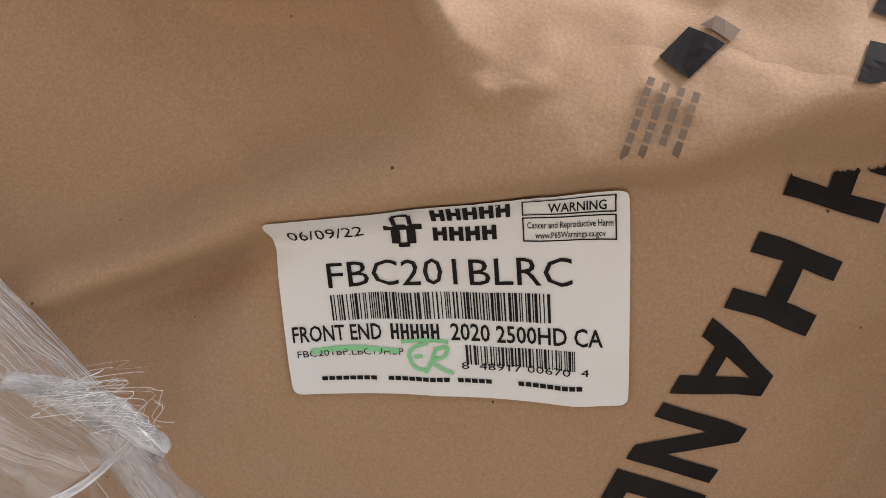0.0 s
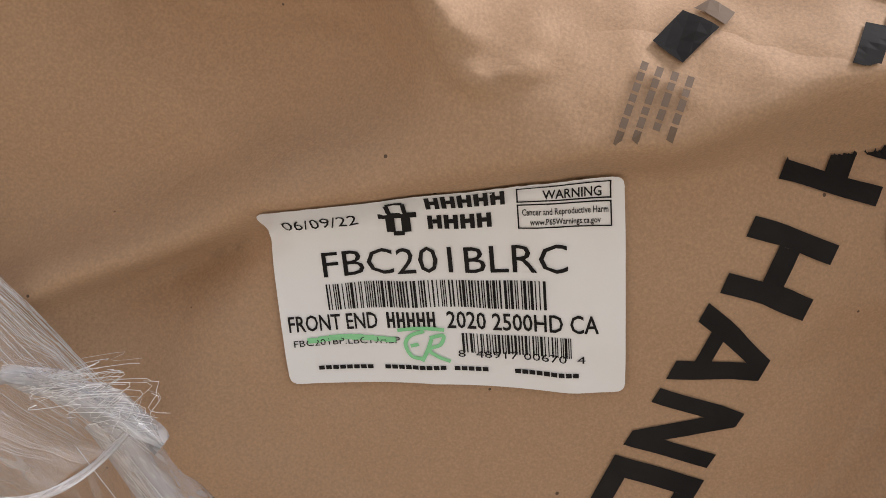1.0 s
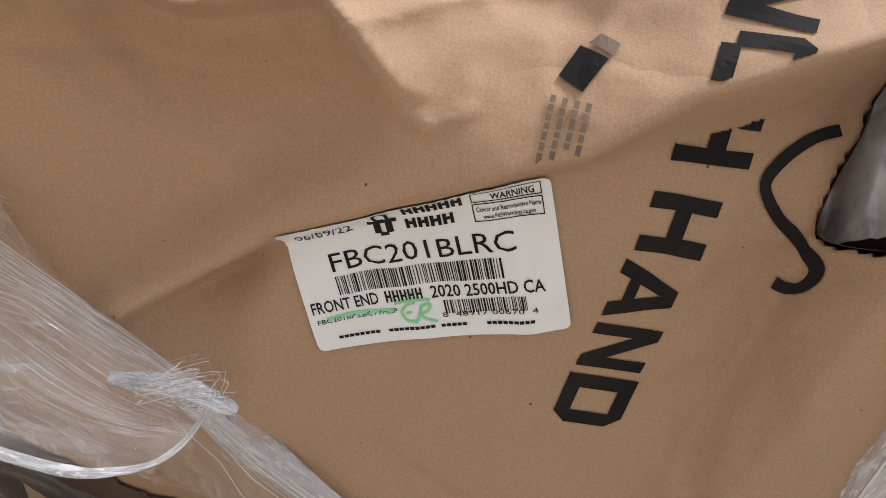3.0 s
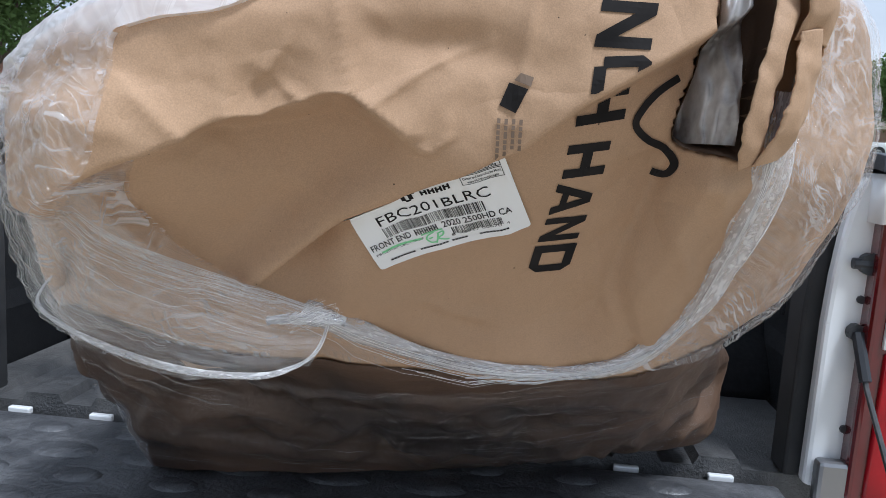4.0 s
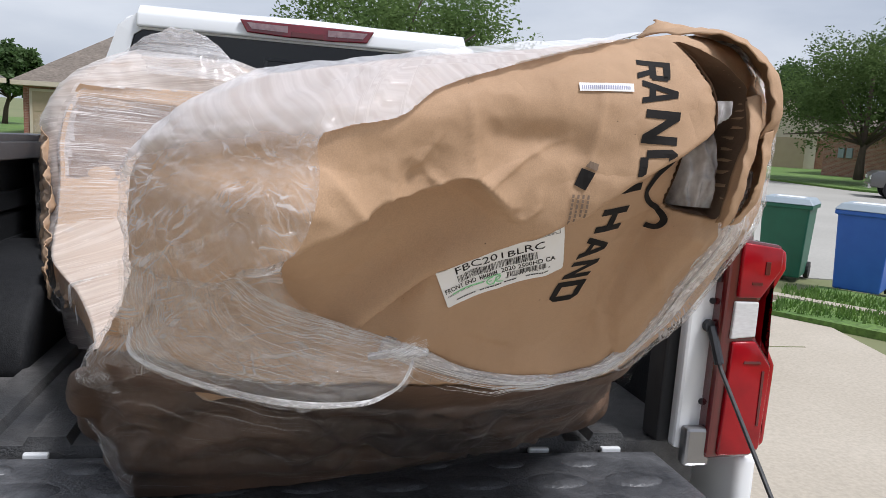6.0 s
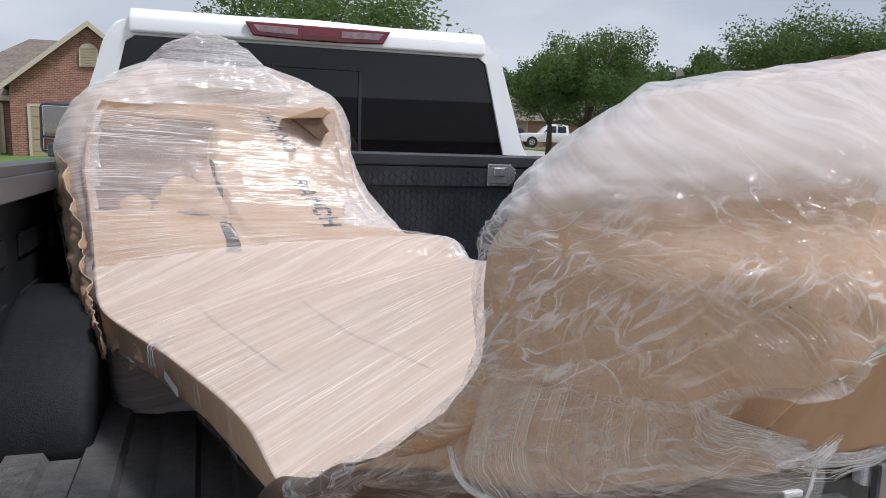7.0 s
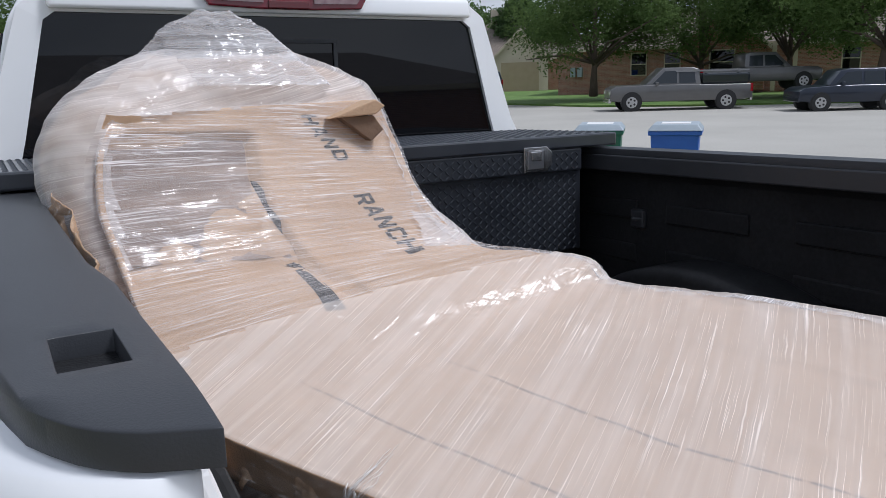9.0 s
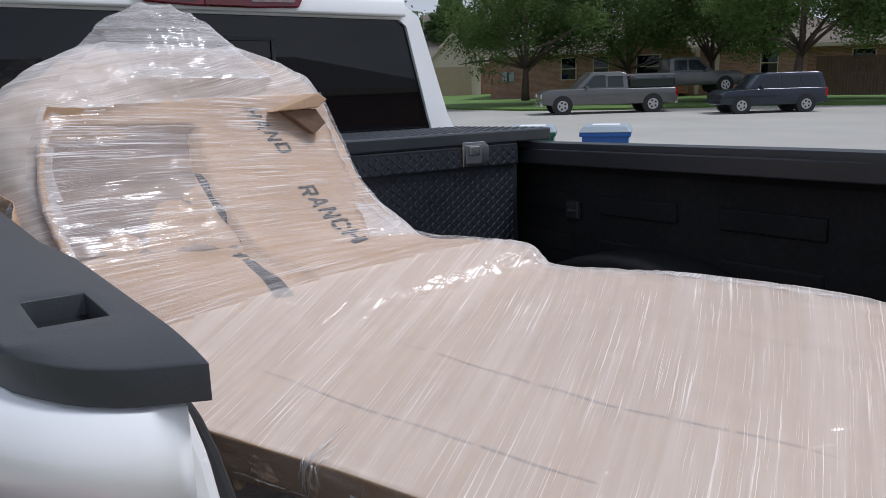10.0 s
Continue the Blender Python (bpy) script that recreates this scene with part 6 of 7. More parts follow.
def gable(parent, x0, x1, y0, depth, eave, peak, brick, roof_mat, over=0.35):
    """A gable end facing -y, with its roof running back."""
    xm = (x0 + x1) / 2
    part("gable_wall", prism(bmesh.new(), [(x0, -0.3), (x1, -0.3), (x1, eave), (xm, peak - 0.15), (x0, eave)], 1, y0, y0 + 0.25), brick, parent)
    rise = (peak - eave) / (xm - x0)
    for s, xa in ((-1, x0 - over), (1, x1 + over)):
        ze = eave - over * rise
        pts = [(xa, y0 - over, ze), (xm, y0 - over, peak), (xm, y0 + depth, peak), (xa, y0 + depth, ze)]
        part("roof", slope(bmesh.new(), pts if s < 0 else pts[::-1]), roof_mat, parent)
        bm = bmesh.new()
        q = [(xa, ze), (xm, peak), (xm, peak - 0.26), (xa, ze - 0.26)]
        part("rake_board", prism(bm, q, 1, y0 - over - 0.04, y0 - over + 0.01), TRIM, parent, "beige gable board")
    part("side_wall", boxes(((x0, y0 + 0.25, -0.3), (x0 + 0.2, y0 + depth, eave)), ((x1 - 0.2, y0 + 0.25, -0.3), (x1, y0 + depth, eave))), brick, parent)


def garage_door(parent, x0, x1, y, z1=2.15):
    door = part("garage_door", boxes(((x0, y - 0.04, -0.3), (x1, y + 0.02, z1))), GARAGE, parent, "tan panelled garage door")
    for k in range(4):
        za = 0.04 + k * (z1 - 0.04) / 4
        n = max(2, int((x1 - x0) / 0.62))
        for i in range(n):
            xa = x0 + (i + 0.12) * (x1 - x0) / n
            part("door_panel", boxes(((xa, y - 0.055, za + 0.08), (xa + 0.76 * (x1 - x0) / n, y - 0.038, za + (z1 - 0.04) / 4 - 0.07))), GARAGE, door)
    part("door_trim", boxes(((x0 - 0.12, y - 0.06, -0.3), (x0, y - 0.01, z1 + 0.12)), ((x1, y - 0.06, -0.3), (x1 + 0.12, y - 0.01, z1 + 0.12)), ((x0, y - 0.06, z1), (x1, y - 0.01, z1 + 0.12))), TRIM, parent)


def window(parent, x0, x1, y, z0, z1):
    w = part("window", boxes(((x0 - 0.07, y - 0.05, z0 - 0.07), (x1 + 0.07, y + 0.02, z0)), ((x0 - 0.07, y - 0.05, z1), (x1 + 0.07, y + 0.02, z1 + 0.07)), ((x0 - 0.07, y - 0.05, z0), (x0, y + 0.02, z1)), ((x1, y - 0.05, z0), (x1 + 0.07, y + 0.02, z1)), ((x0, y - 0.04, (z0 + z1) / 2 - 0.03), (x1, y + 0.02, (z0 + z1) / 2 + 0.03))), TRIM, parent, "pale framed window")
    part("pane", boxes(((x0, y - 0.02, z0), (x1, y + 0.0, z1))), TINTED, w)


def facing(azimuth, distance, z, turn=0.0):
    """A house's pose: its front looks back at the drive."""
    p = at(azimuth, distance, z)
    return pose(p.x, p.y, p.z, 0, 0, -azimuth + turn)


# house with a grey hip roof and a chimney
h1 = thing("house", "red brick house with a grey hip roof and pale chimney", "house", facing(-26.0, 41, -0.1, 4))
part("wall", boxes(((-5.6, 0, -0.3), (5.8, 9.5, 2.42))), BRICK, h1, "red brick wall")
hip_roof(h1, -5.6, 5.8, 0, 9.5, 2.45, 6.1, SHINGLE)
garage_door(h1, -2.6, 1.9, -0.005)
part("chimney", boxes(((-0.15, 5.6, 4.0), (1.0, 6.5, 6.6)), ((-0.22, 5.52, 6.55), (1.07, 6.58, 6.72)), bevel=0.02), TRIM, h1, "pale chimney")
part("chimney_pot", tube(bmesh.new(), [(0.42, 6.05, 6.7), (0.42, 6.05, 7.05)], 0.12, 10), STEEL, h1)
for vx, vy, vz in ((1.2, 2.2, 3.55), (3.2, 2.0, 3.35), (4.4, 3.1, 3.0), (2.3, 3.3, 4.3)):
    part("roof_vent", boxes(((vx, vy, vz), (vx + 0.32, vy + 0.32, vz + 0.28)), bevel=0.03), SHINGLE, h1)
part("down_pipe", tube(bmesh.new(), [(2.35, -0.10, 2.3), (2.35, -0.10, -0.2)], 0.06, 8), TRIM, h1)
part("wall_lamp", boxes(((2.08, -0.18, 1.75), (2.24, -0.02, 2.05)), bevel=0.03), BLACK_PLASTIC, h1)
gable(h1, -9.2, -4.6, -1.5, 7.0, 2.45, 4.4, BRICK, SHINGLE)
garage_door(h1, -8.0, -5.6, -1.51)

# house with a brick gable above its garage
h2 = thing("house", "red brick house with a brick gable and brown roof", "house", facing(-7.0, 40, -0.25, 0))
part("wall", boxes(((-7.0, 2.5, -0.3), (5.5, 11.0, 2.55))), BRICK, h2, "red brick wall")
hip_roof(h2, -7.0, 5.5, 2.5, 11.0, 2.58, 5.6, SHINGLE_BROWN)
gable(h2, -3.3, 3.3, 0.0, 7.5, 3.3, 6.0, BRICK, SHINGLE_BROWN)
garage_door(h2, -2.5, 2.5, -0.03, 2.1)
garage_door(h2, -6.6, -3.9, 2.49, 2.1)
vent = part("gable_vent", prism(bmesh.new(), [(-0.40, 3.95), (0.40, 3.95), (0.40, 4.65)] + [(0.40 * math.cos(q), 4.65 + 0.36 * math.sin(q)) for q in np.linspace(0.2, math.pi - 0.2, 8)] + [(-0.40, 4.65)], 1, -0.09, 0.02), TRIM, h2, "arched beige gable vent")
for k in range(7):
    part("slat", boxes(((-0.32, -0.12, 4.02 + k * 0.12), (0.32, -0.085, 4.09 + k * 0.12))), GARAGE, vent)
for vx in (2.6, 2.95):
    part("roof_pipe", tube(bmesh.new(), [(vx, 5.0, 4.3), (vx, 5.0, 6.35)], 0.06, 8), STEEL, h2)
gable(h2, 3.3, 8.6, 3.2, 6.0, 2.6, 4.6, BRICK, SHINGLE_BROWN)

# long brick house behind the trees, with two gables, and a paler one beyond it
h3 = thing("house", "long brick house behind trees with pale trim", "house", facing(49.5, 55, 0.15, -4))
part("wall", boxes(((-11.5, 0, -0.5), (12.5, 9.0, 2.6))), BRICK_PALE, h3, "pale red brick wall")
hip_roof(h3, -11.5, 12.5, 0, 9.0, 2.62, 5.2, SHINGLE_BROWN)
gable(h3, -3.0, 2.0, -1.6, 6.0, 2.7, 4.9, BRICK, SHINGLE_BROWN)
for wx in (-6.4, -4.2, 6.4):
    window(h3, wx, wx + 0.95, 0.0, 0.75, 2.15)
window(h3, -1.2, 0.2, -1.6, 0.75, 2.15)
part("porch_post", boxes(((2.4, -1.5, -0.4), (2.65, -1.25, 2.5)), ((3.6, -1.5, -0.4), (3.85, -1.25, 2.5))), TRIM, h3)
for ux in (-10.6, -10.1):
    part("utility_box", boxes(((ux, -0.2, 0.7), (ux + 0.36, -0.01, 1.35)), bevel=0.02), GREY_LID, h3)
h4 = thing("house", "beige house with a brown gabled roof beyond the street", "house", facing(33.8, 70, -0.1, 0))
part("wall", boxes(((-5, 0, -0.4), (6, 9, 2.6))), BRICK_PALE, h4)
hip_roof(h4, -5, 6, 0, 9, 2.62, 5.9, SHINGLE_BROWN)
gable(h4, -0.5, 4.2, -1.5, 6, 2.65, 5.0, TRIM, SHINGLE_BROWN)
garage_door(h4, 0.2, 3.4, -1.52)
part("chimney", boxes(((-0.6, 4.0, 4.0), (0.4, 4.8, 6.9)), bevel=0.03), TRIM, h4)
h5 = thing("house", "brick house beyond the wooden fence", "house", facing(66.0, 54, 0.1, -6))
part("wall", boxes(((-7, 0, -0.4), (8, 9, 2.6))), BRICK, h5)
hip_roof(h5, -7, 8, 0, 9, 2.62, 5.4, SHINGLE_BROWN)
window(h5, -4.2, -3.0, 0.0, 0.8, 2.15)
h6 = thing("house", "brown-roofed house at the street's far end", "house", facing(20.5, 74, -0.3, 0))
part("wall", boxes(((-4, 0, -0.4), (5, 8, 2.5))), BRICK_PALE, h6)
hip_roof(h6, -4, 5, 0, 8, 2.5, 5.2, SHINGLE_BROWN)
garage_door(h6, 0.6, 3.4, -0.01)
h7 = thing("house", "pale brick house at the street's far end", "house", facing(27.0, 78, -0.2, 0))
part("wall", boxes(((-5, 0, -0.4), (4, 8, 2.5))), BRICK_PALE, h7)
hip_roof(h7, -5, 4, 0, 8, 2.5, 5.0, SHINGLE_BROWN)
# the home behind the drive, which closes the place
home = thing("house", "brown brick house with a garage at the head of the drive", "house", pose(1.5, -26.0, 0.30, 0, 0, 176))
part("wall", boxes(((-20, 0, -0.3), (11, 10, 2.7))), BRICK, home)
hip_roof(home, -20, 11, 0, 10, 2.72, 4.7, SHINGLE)
garage_door(home, -2.4, 2.6, -0.01, 2.2)

fence = thing("fence", "brown weathered wooden board fence", "fence", facing(62.3, 47, 0.1, -4))
for k in range(30):
    part("board", boxes(((-2.4 + k * 0.16, 0, -0.3), (-2.4 + k * 0.16 + 0.148, 0.02, 1.75))), FENCE, fence)
part("rail", boxes(((-2.4, 0.02, 0.4), (2.4, 0.06, 0.5))), FENCE, fence)
part("rail", boxes(((-2.4, 0.02, 1.3), (2.4, 0.06, 1.4))), FENCE, fence)


# ---- parked cars ----
def paint(name, color, rough=0.3, metal=0.4):
    return mat(name, color, rough, metal, alt=tuple(min(1, c * 1.15) for c in color), scale=2.0, coat=0.5)


SILVER, GREY_CAR, NAVY, DARK_CAR, WHITE_CAR = paint("silver_paint", (0.55, 0.55, 0.55), 0.3, 0.1), paint("grey_paint", (0.125, 0.123, 0.122)), paint("navy_paint", (0.018, 0.024, 0.04)), paint("dark_paint", (0.022, 0.03, 0.042)), paint("white_car_paint", (0.75, 0.75, 0.75), 0.3, 0.0)
CAR_GLASS = mat("car_glass", (0.02, 0.025, 0.03), 0.05, spec=0.6)
WHEEL_RIM = mat("wheel_rim", (0.50, 0.50, 0.50), 0.35, 0.8)


def car(name, label, m, body, cabin, length, width, wheels, radius, material, glass, extra=None, cat="car"):
    """A car facing +x, its middle at 0: outlines of body and cabin from the side, side glass, wheels."""
    root = thing(name, label, cat, m)
    hw = width / 2
    part("body", prism(bmesh.new(), body, 1, -hw, hw, 0.05, 3), material, root, "", True)
    bm = bmesh.new()
    lo = [bm.verts.new((x, s * (hw - 0.06 - max(0, z - cabin[0][1]) * 0.22), z)) for s in (-1, 1) for x, z in cabin]
    n = len(cabin)
    bm.faces.new(lo[:n][::-1]), bm.faces.new(lo[n:])
    for i in range(n):
        bm.faces.new((lo[i], lo[(i + 1) % n], lo[n + (i + 1) % n], lo[n + i]))
    bmesh.ops.recalc_face_normals(bm, faces=bm.faces[:])
    bmesh.ops.bevel(bm, geom=bm.edges[:], offset=0.04, segments=2, affect="EDGES", profile=0.5)
    part("cabin", bm, material, root, "", True)
    base = cabin[0][1]
    for s in (-1, 1):
        for win_o in glass:
            bm = bmesh.new()
            a = [bm.verts.new((x, s * (hw - 0.05 - max(0, z - base) * 0.22 + 0.006), z)) for x, z in win_o]
            b = [bm.verts.new((x, s * (hw - 0.09 - max(0, z - base) * 0.22), z)) for x, z in win_o]
            bm.faces.new(a), bm.faces.new(b[::-1])
            for i in range(len(a)):
                bm.faces.new((a[i], b[i], b[(i + 1) % len(a)], a[(i + 1) % len(a)]))
            bmesh.ops.recalc_face_normals(bm, faces=bm.faces[:])
            part("side_window", bm, CAR_GLASS, root)
        for wx in wheels:
            arch = bmesh.new()
            tube(arch, [(wx, s * (hw - 0.25), radius * 1.02), (wx, s * (hw + 0.012), radius * 1.02)], radius * 1.16, 22)
            part("wheel_arch", arch, RUBBER, root)
            w = bmesh.new()
            tube(w, [(wx, s * (hw - 0.20), radius), (wx, s * (hw + 0.03), radius)], radius, 22)
            wheel = part("wheel", w, RUBBER, root, "black tyre")
            rim = bmesh.new()
            tube(rim, [(wx, s * (hw - 0.05), radius), (wx, s * (hw + 0.042), radius)], radius * 0.62, 16)
            part("rim", rim, WHEEL_RIM, wheel)
            for k in range(5):
                q = 2 * math.pi * k / 5
                sp = bmesh.new()
                c = (wx + math.cos(q) * radius * 0.36, s * (hw + 0.044), radius + math.sin(q) * radius * 0.36)
                tube(sp, [(c[0], c[1] - s * 0.004, c[2]), (c[0], c[1] + s * 0.004, c[2])], radius * 0.13, 6)
                part("rim_hole", sp, RUBBER, wheel)
        part("head_lamp", boxes(((length / 2 - 0.14, min(s * (hw - 0.40), s * (hw - 0.03)), base - 0.36), (length / 2 - 0.02, max(s * (hw - 0.40), s * (hw - 0.03)), base - 0.20)), bevel=0.02), CLEAR_LENS, root)
        part("tail_light", boxes(((-length / 2 - 0.005, min(s * (hw - 0.18), s * (hw + 0.004)), base - 0.36), (-length / 2 + 0.12, max(s * (hw - 0.18), s * (hw + 0.004)), base + 0.0)), bevel=0.02), RED_LENS, root)
        part("wing_mirror", boxes(((cabin[-1][0] - 0.55, min(s * hw, s * (hw + 0.18)), base), (cabin[-1][0] - 0.42, max(s * hw, s * (hw + 0.18)), base + 0.16)), bevel=0.03), material, root)
    for xb in (-length / 2 - 0.02, length / 2 - 0.10):
        part("bumper", boxes(((xb, -hw + 0.05, 0.38), (xb + 0.12, hw - 0.05, 0.58)), bevel=0.03), material if cat == "car" else CHROME, root)
    part("windscreen", boxes(((cabin[-1][0] - 0.30, -hw + 0.25, base + 0.12), (cabin[-1][0] - 0.28, hw - 0.25, base + 0.14))), CAR_GLASS, root)
    return root


def parked(azimuth, distance, turn, z=None):
    p = at(azimuth, distance, z)
    return pose(p.x, p.y, p.z, 0, 0, turn)


def pickup(name, label, m, material, rack=False):
    body = [(-3.15, 0.50), (-3.15, 1.10), (-0.85, 1.12), (-0.80, 1.15), (1.45, 1.15), (2.85, 1.12), (3.10, 0.98), (3.12, 0.48), (2.6, 0.42), (-2.7, 0.42)]
    cabin = [(-0.90, 1.12), (-0.82, 1.80), (-0.55, 1.88), (0.75, 1.88), (1.55, 1.12)]
    glass = [[(-0.66, 1.20), (-0.62, 1.72), (0.05, 1.74), (0.05, 1.20)], [(0.16, 1.20), (0.16, 1.74), (0.68, 1.73), (1.22, 1.20)]]
    root = car(name, label, m, body, cabin, 6.3, 2.0, (-2.0, 2.15), 0.40, material, glass, cat="truck")
    if rack:
        part("bed_cover", boxes(((-3.05, -0.9, 1.12), (-0.95, 0.9, 1.60)), bevel=0.10), CAR_GLASS, root, "dark bed topper")
        part("roof_rack", boxes(((-3.0, -0.85, 1.68), (0.2, -0.80, 1.74)), ((-3.0, 0.80, 1.68), (0.2, 0.85, 1.74)), ((-2.6, -0.85, 1.66), (-2.5, 0.85, 1.70)), ((-1.2, -0.85, 1.66), (-1.1, 0.85, 1.70))), STEEL, root)
    return root


def suv(name, label, m, material, boxy=False, size=1.0):
    L = 4.45 * size
    body = [(-L / 2, 0.45), (-L / 2, 1.02), (L * 0.18, 1.02), (L * 0.44, 0.96), (L / 2, 0.80), (L / 2, 0.42), (L * 0.35, 0.34), (-L * 0.40, 0.34)]
    top = 1.66 if boxy else 1.62
    cabin = [(-L * 0.49, 1.00), (-L * 0.455, top - 0.06), (-L * 0.42, top), (L * 0.06, top), (L * 0.13, top - 0.06), (L * 0.24, 1.00)]
    glass = [[(-L * 0.44, 1.08), (-L * 0.42, top - 0.14), (-L * 0.25, top - 0.12), (-L * 0.25, 1.08)], [(-L * 0.235, 1.08), (-L * 0.235, top - 0.12), (-L * 0.07, top - 0.12), (-L * 0.07, 1.08)], [(-L * 0.045, 1.08), (-L * 0.045, top - 0.12), (L * 0.08, top - 0.13), (L * 0.18, 1.08)]]
    return car(name, label, m, body, cabin, L, 1.82 * size, (-L * 0.30, L * 0.31), 0.35 * size, material, glass)


pickup("parked_truck", "grey crew-cab pickup truck with a bed topper parked at the kerb", parked(45.6, 38.0, 146), GREY_CAR, True)
pickup("parked_truck", "grey pickup truck parked on a driveway by trees", parked(50.8, 45.0, -30, 0.15), GREY_CAR)
suv("parked_car", "dark boxy off-road car parked at the kerb", parked(56.2, 36.5, 146), NAVY, True)
suv("parked_car", "dark blue crossover parked on a driveway", parked(31.8, 60, 152, -0.2), DARK_CAR)
suv("parked_car", "large silver off-road car parked before a garage", parked(-32.0, 36, -132, -0.3), SILVER, True, 1.15)
pickup("parked_truck", "white pickup truck parked across the street", parked(25.3, 66, 165, -0.2), WHITE_CAR)
suv("parked_car", "dark car parked by the far house", parked(21.2, 72, 170, -0.2), DARK_CAR)


# ---- wheeled bins ----
def bin_(label, m, material, lid_mat, open_lid=False):
    root = thing("wheeled_bin", label, "bin", m @ Matrix.Diagonal((1.08, 1.08, 1.14, 1)), "wheeled bins")
    bm = bmesh.new()
    prism(bm, [(-0.26, -0.27), (0.26, -0.27), (0.26, 0.27), (-0.26, 0.27)], 2, 0.06, 0.98)
    for v in bm.verts:
        if v.co.z > 0.5:
            v.co.x *= 1.16
            v.co.y *= 1.18
    bmesh.ops.bevel(bm, geom=bm.edges[:], offset=0.02, segments=2, affect="EDGES", profile=0.5)
    part("tub", bm, material, root)
    part("rim", boxes(((-0.33, -0.345, 0.93), (0.33, 0.345, 0.985)), bevel=0.012), material, root)
    lid_bm = bmesh.new()
    prism(lid_bm, [(-0.34, -0.36), (0.34, -0.36), (0.34, 0.36), (-0.34, 0.36)], 2, 0.985, 1.06)
    for v in lid_bm.verts:
        if v.co.z > 1.02:
            v.co.x *= 0.82
            v.co.y *= 0.82
    bmesh.ops.bevel(lid_bm, geom=lid_bm.edges[:], offset=0.012, segments=2, affect="EDGES", profile=0.5)
    if open_lid:
        bmesh.ops.rotate(lid_bm, verts=lid_bm.verts[:], cent=(0, 0.36, 0.99), matrix=Matrix.Rotation(radians(-75), 3, "X"))
    part("lid", lid_bm, lid_mat, root)
    part("lid_plate", boxes(((-0.18, -0.18, 1.058), (0.18, 0.12, 1.066))), LABEL if lid_mat == GREY_LID else lid_mat, root)
    part("handle", tube(bmesh.new(), [(-0.26, 0.40, 0.93), (0.26, 0.40, 0.93)], 0.016, 8), material, root)
    for s in (-1, 1):
        part("wheel", tube(bmesh.new(), [(s * 0.24, 0.28, 0.11), (s * 0.30, 0.28, 0.11)], 0.11, 14), RUBBER, root)
    return root


for az_, d_, body_, lid_, turn_, text in ((43.3, 11.6, BLUE_BIN, GREY_LID, -50, "blue wheeled bin with a grey lid at the kerb"), (38.3, 12.3, GREEN_BIN, GREY_LID, -45, "green wheeled bin with a grey lid at the kerb"), (31.9, 25.0, BLUE_BIN, BLUE_BIN, -30, "blue wheeled bin standing at the street"), (30.6, 25.6, GREEN_BIN, GREEN_BIN, -30, "green wheeled bin standing at the street"), (22.1, 50.0, GREEN_BIN, GREEN_BIN, -20, "green wheeled bin far along the street"), (21.6, 51.0, BLUE_BIN, BLUE_BIN, -20, "blue wheeled bin far along the street"), (-32.0, 19.5, GREEN_BIN, GREEN_BIN, 30, "green wheeled bin across the street"), (-28.0, 19.0, BLUE_BIN, BLUE_BIN, 28, "blue wheeled bin across the street")):
    p = at(az_, d_)
    bin_(text, pose(p.x, p.y, p.z, 0, 0, turn_), body_, lid_)
p = at(-25.4, 19.2)
p_ = at(-31.4, 30.0)
bin_("green wheeled bin before a parked car", pose(p_.x, p_.y, p_.z, 0, 0, 20), GREEN_BIN, GREEN_BIN)
bin_("blue wheeled bin with its lid open and a carton inside", pose(p.x, p.y, p.z, 0, 0, 25), BLUE_BIN, BLUE_BIN, True)



# ---- printing on the package ----
L_TL, L_TR, L_BL, L_BR = Vector((0.094, -0.655, 1.360)), Vector((0.2395, -0.661, 1.430)), Vector((0.123, -0.595, 1.308)), Vector((0.269, -0.589, 1.363))
LN = (L_BR - L_BL).cross(L_TL - L_BL).normalized()
LN = -LN if LN.y > 0 else LN
LW, LH = 0.155, 0.0995


def on_label(u, v, gap):
    """A point of the label, u across and v up in metres, pressed onto the paper."""
    a, b = u / LW, v / LH
    p = (L_BL * (1 - a) + L_BR * a) * (1 - b) + (L_TL * (1 - a) + L_TR * a) * b
    hit, _, _, _ = rear_tree.ray_cast(p + LN * 0.035, -LN, 0.3)
    if hit is None or (hit - p).length > 0.02:
        hit = p
    return hit + LN * gap


def rounded(u, v, r=0.0045):
    """Keeps a point of the sheet inside its rounded corners."""
    cu, cv = min(max(u, r), LW - r), min(max(v, r), LH - r)
    d = math.hypot(u - cu, v - cv)
    return (u, v) if d <= r else (cu + (u - cu) * r / d, cv + (v - cv) * r / d)


grid = np.array([[tuple(on_label(*rounded(LW * j / 60, LH * i / 40), 0.0022)) for j in range(61)] for i in range(41)])
label = part("shipping_label", sheet("shipping_label", grid, LABEL), LABEL, package, "white printed shipping label")


def print_on(name, pts, faces, place, material, parent, note="", reach=0.0):
    """Lays flat shapes on a sheet; drops faces torn longer than reach where the sheet folds under."""
    co = [Vector(place(a, b)) for a, b in pts]
    if reach:
        faces = [f for f in faces if all((co[f[k]] - co[f[k - 1]]).length < reach for k in range(len(f)))]
    used = sorted({k for f in faces for k in f})
    if not used:
        return None
    order = {k: q for q, k in enumerate(used)}
    me = bpy.data.meshes.new(name)
    me.from_pydata([tuple(co[k]) for k in used], [], [tuple(order[k] for k in f) for f in faces])
    me.update()
    return part(name, me, material, parent, note)


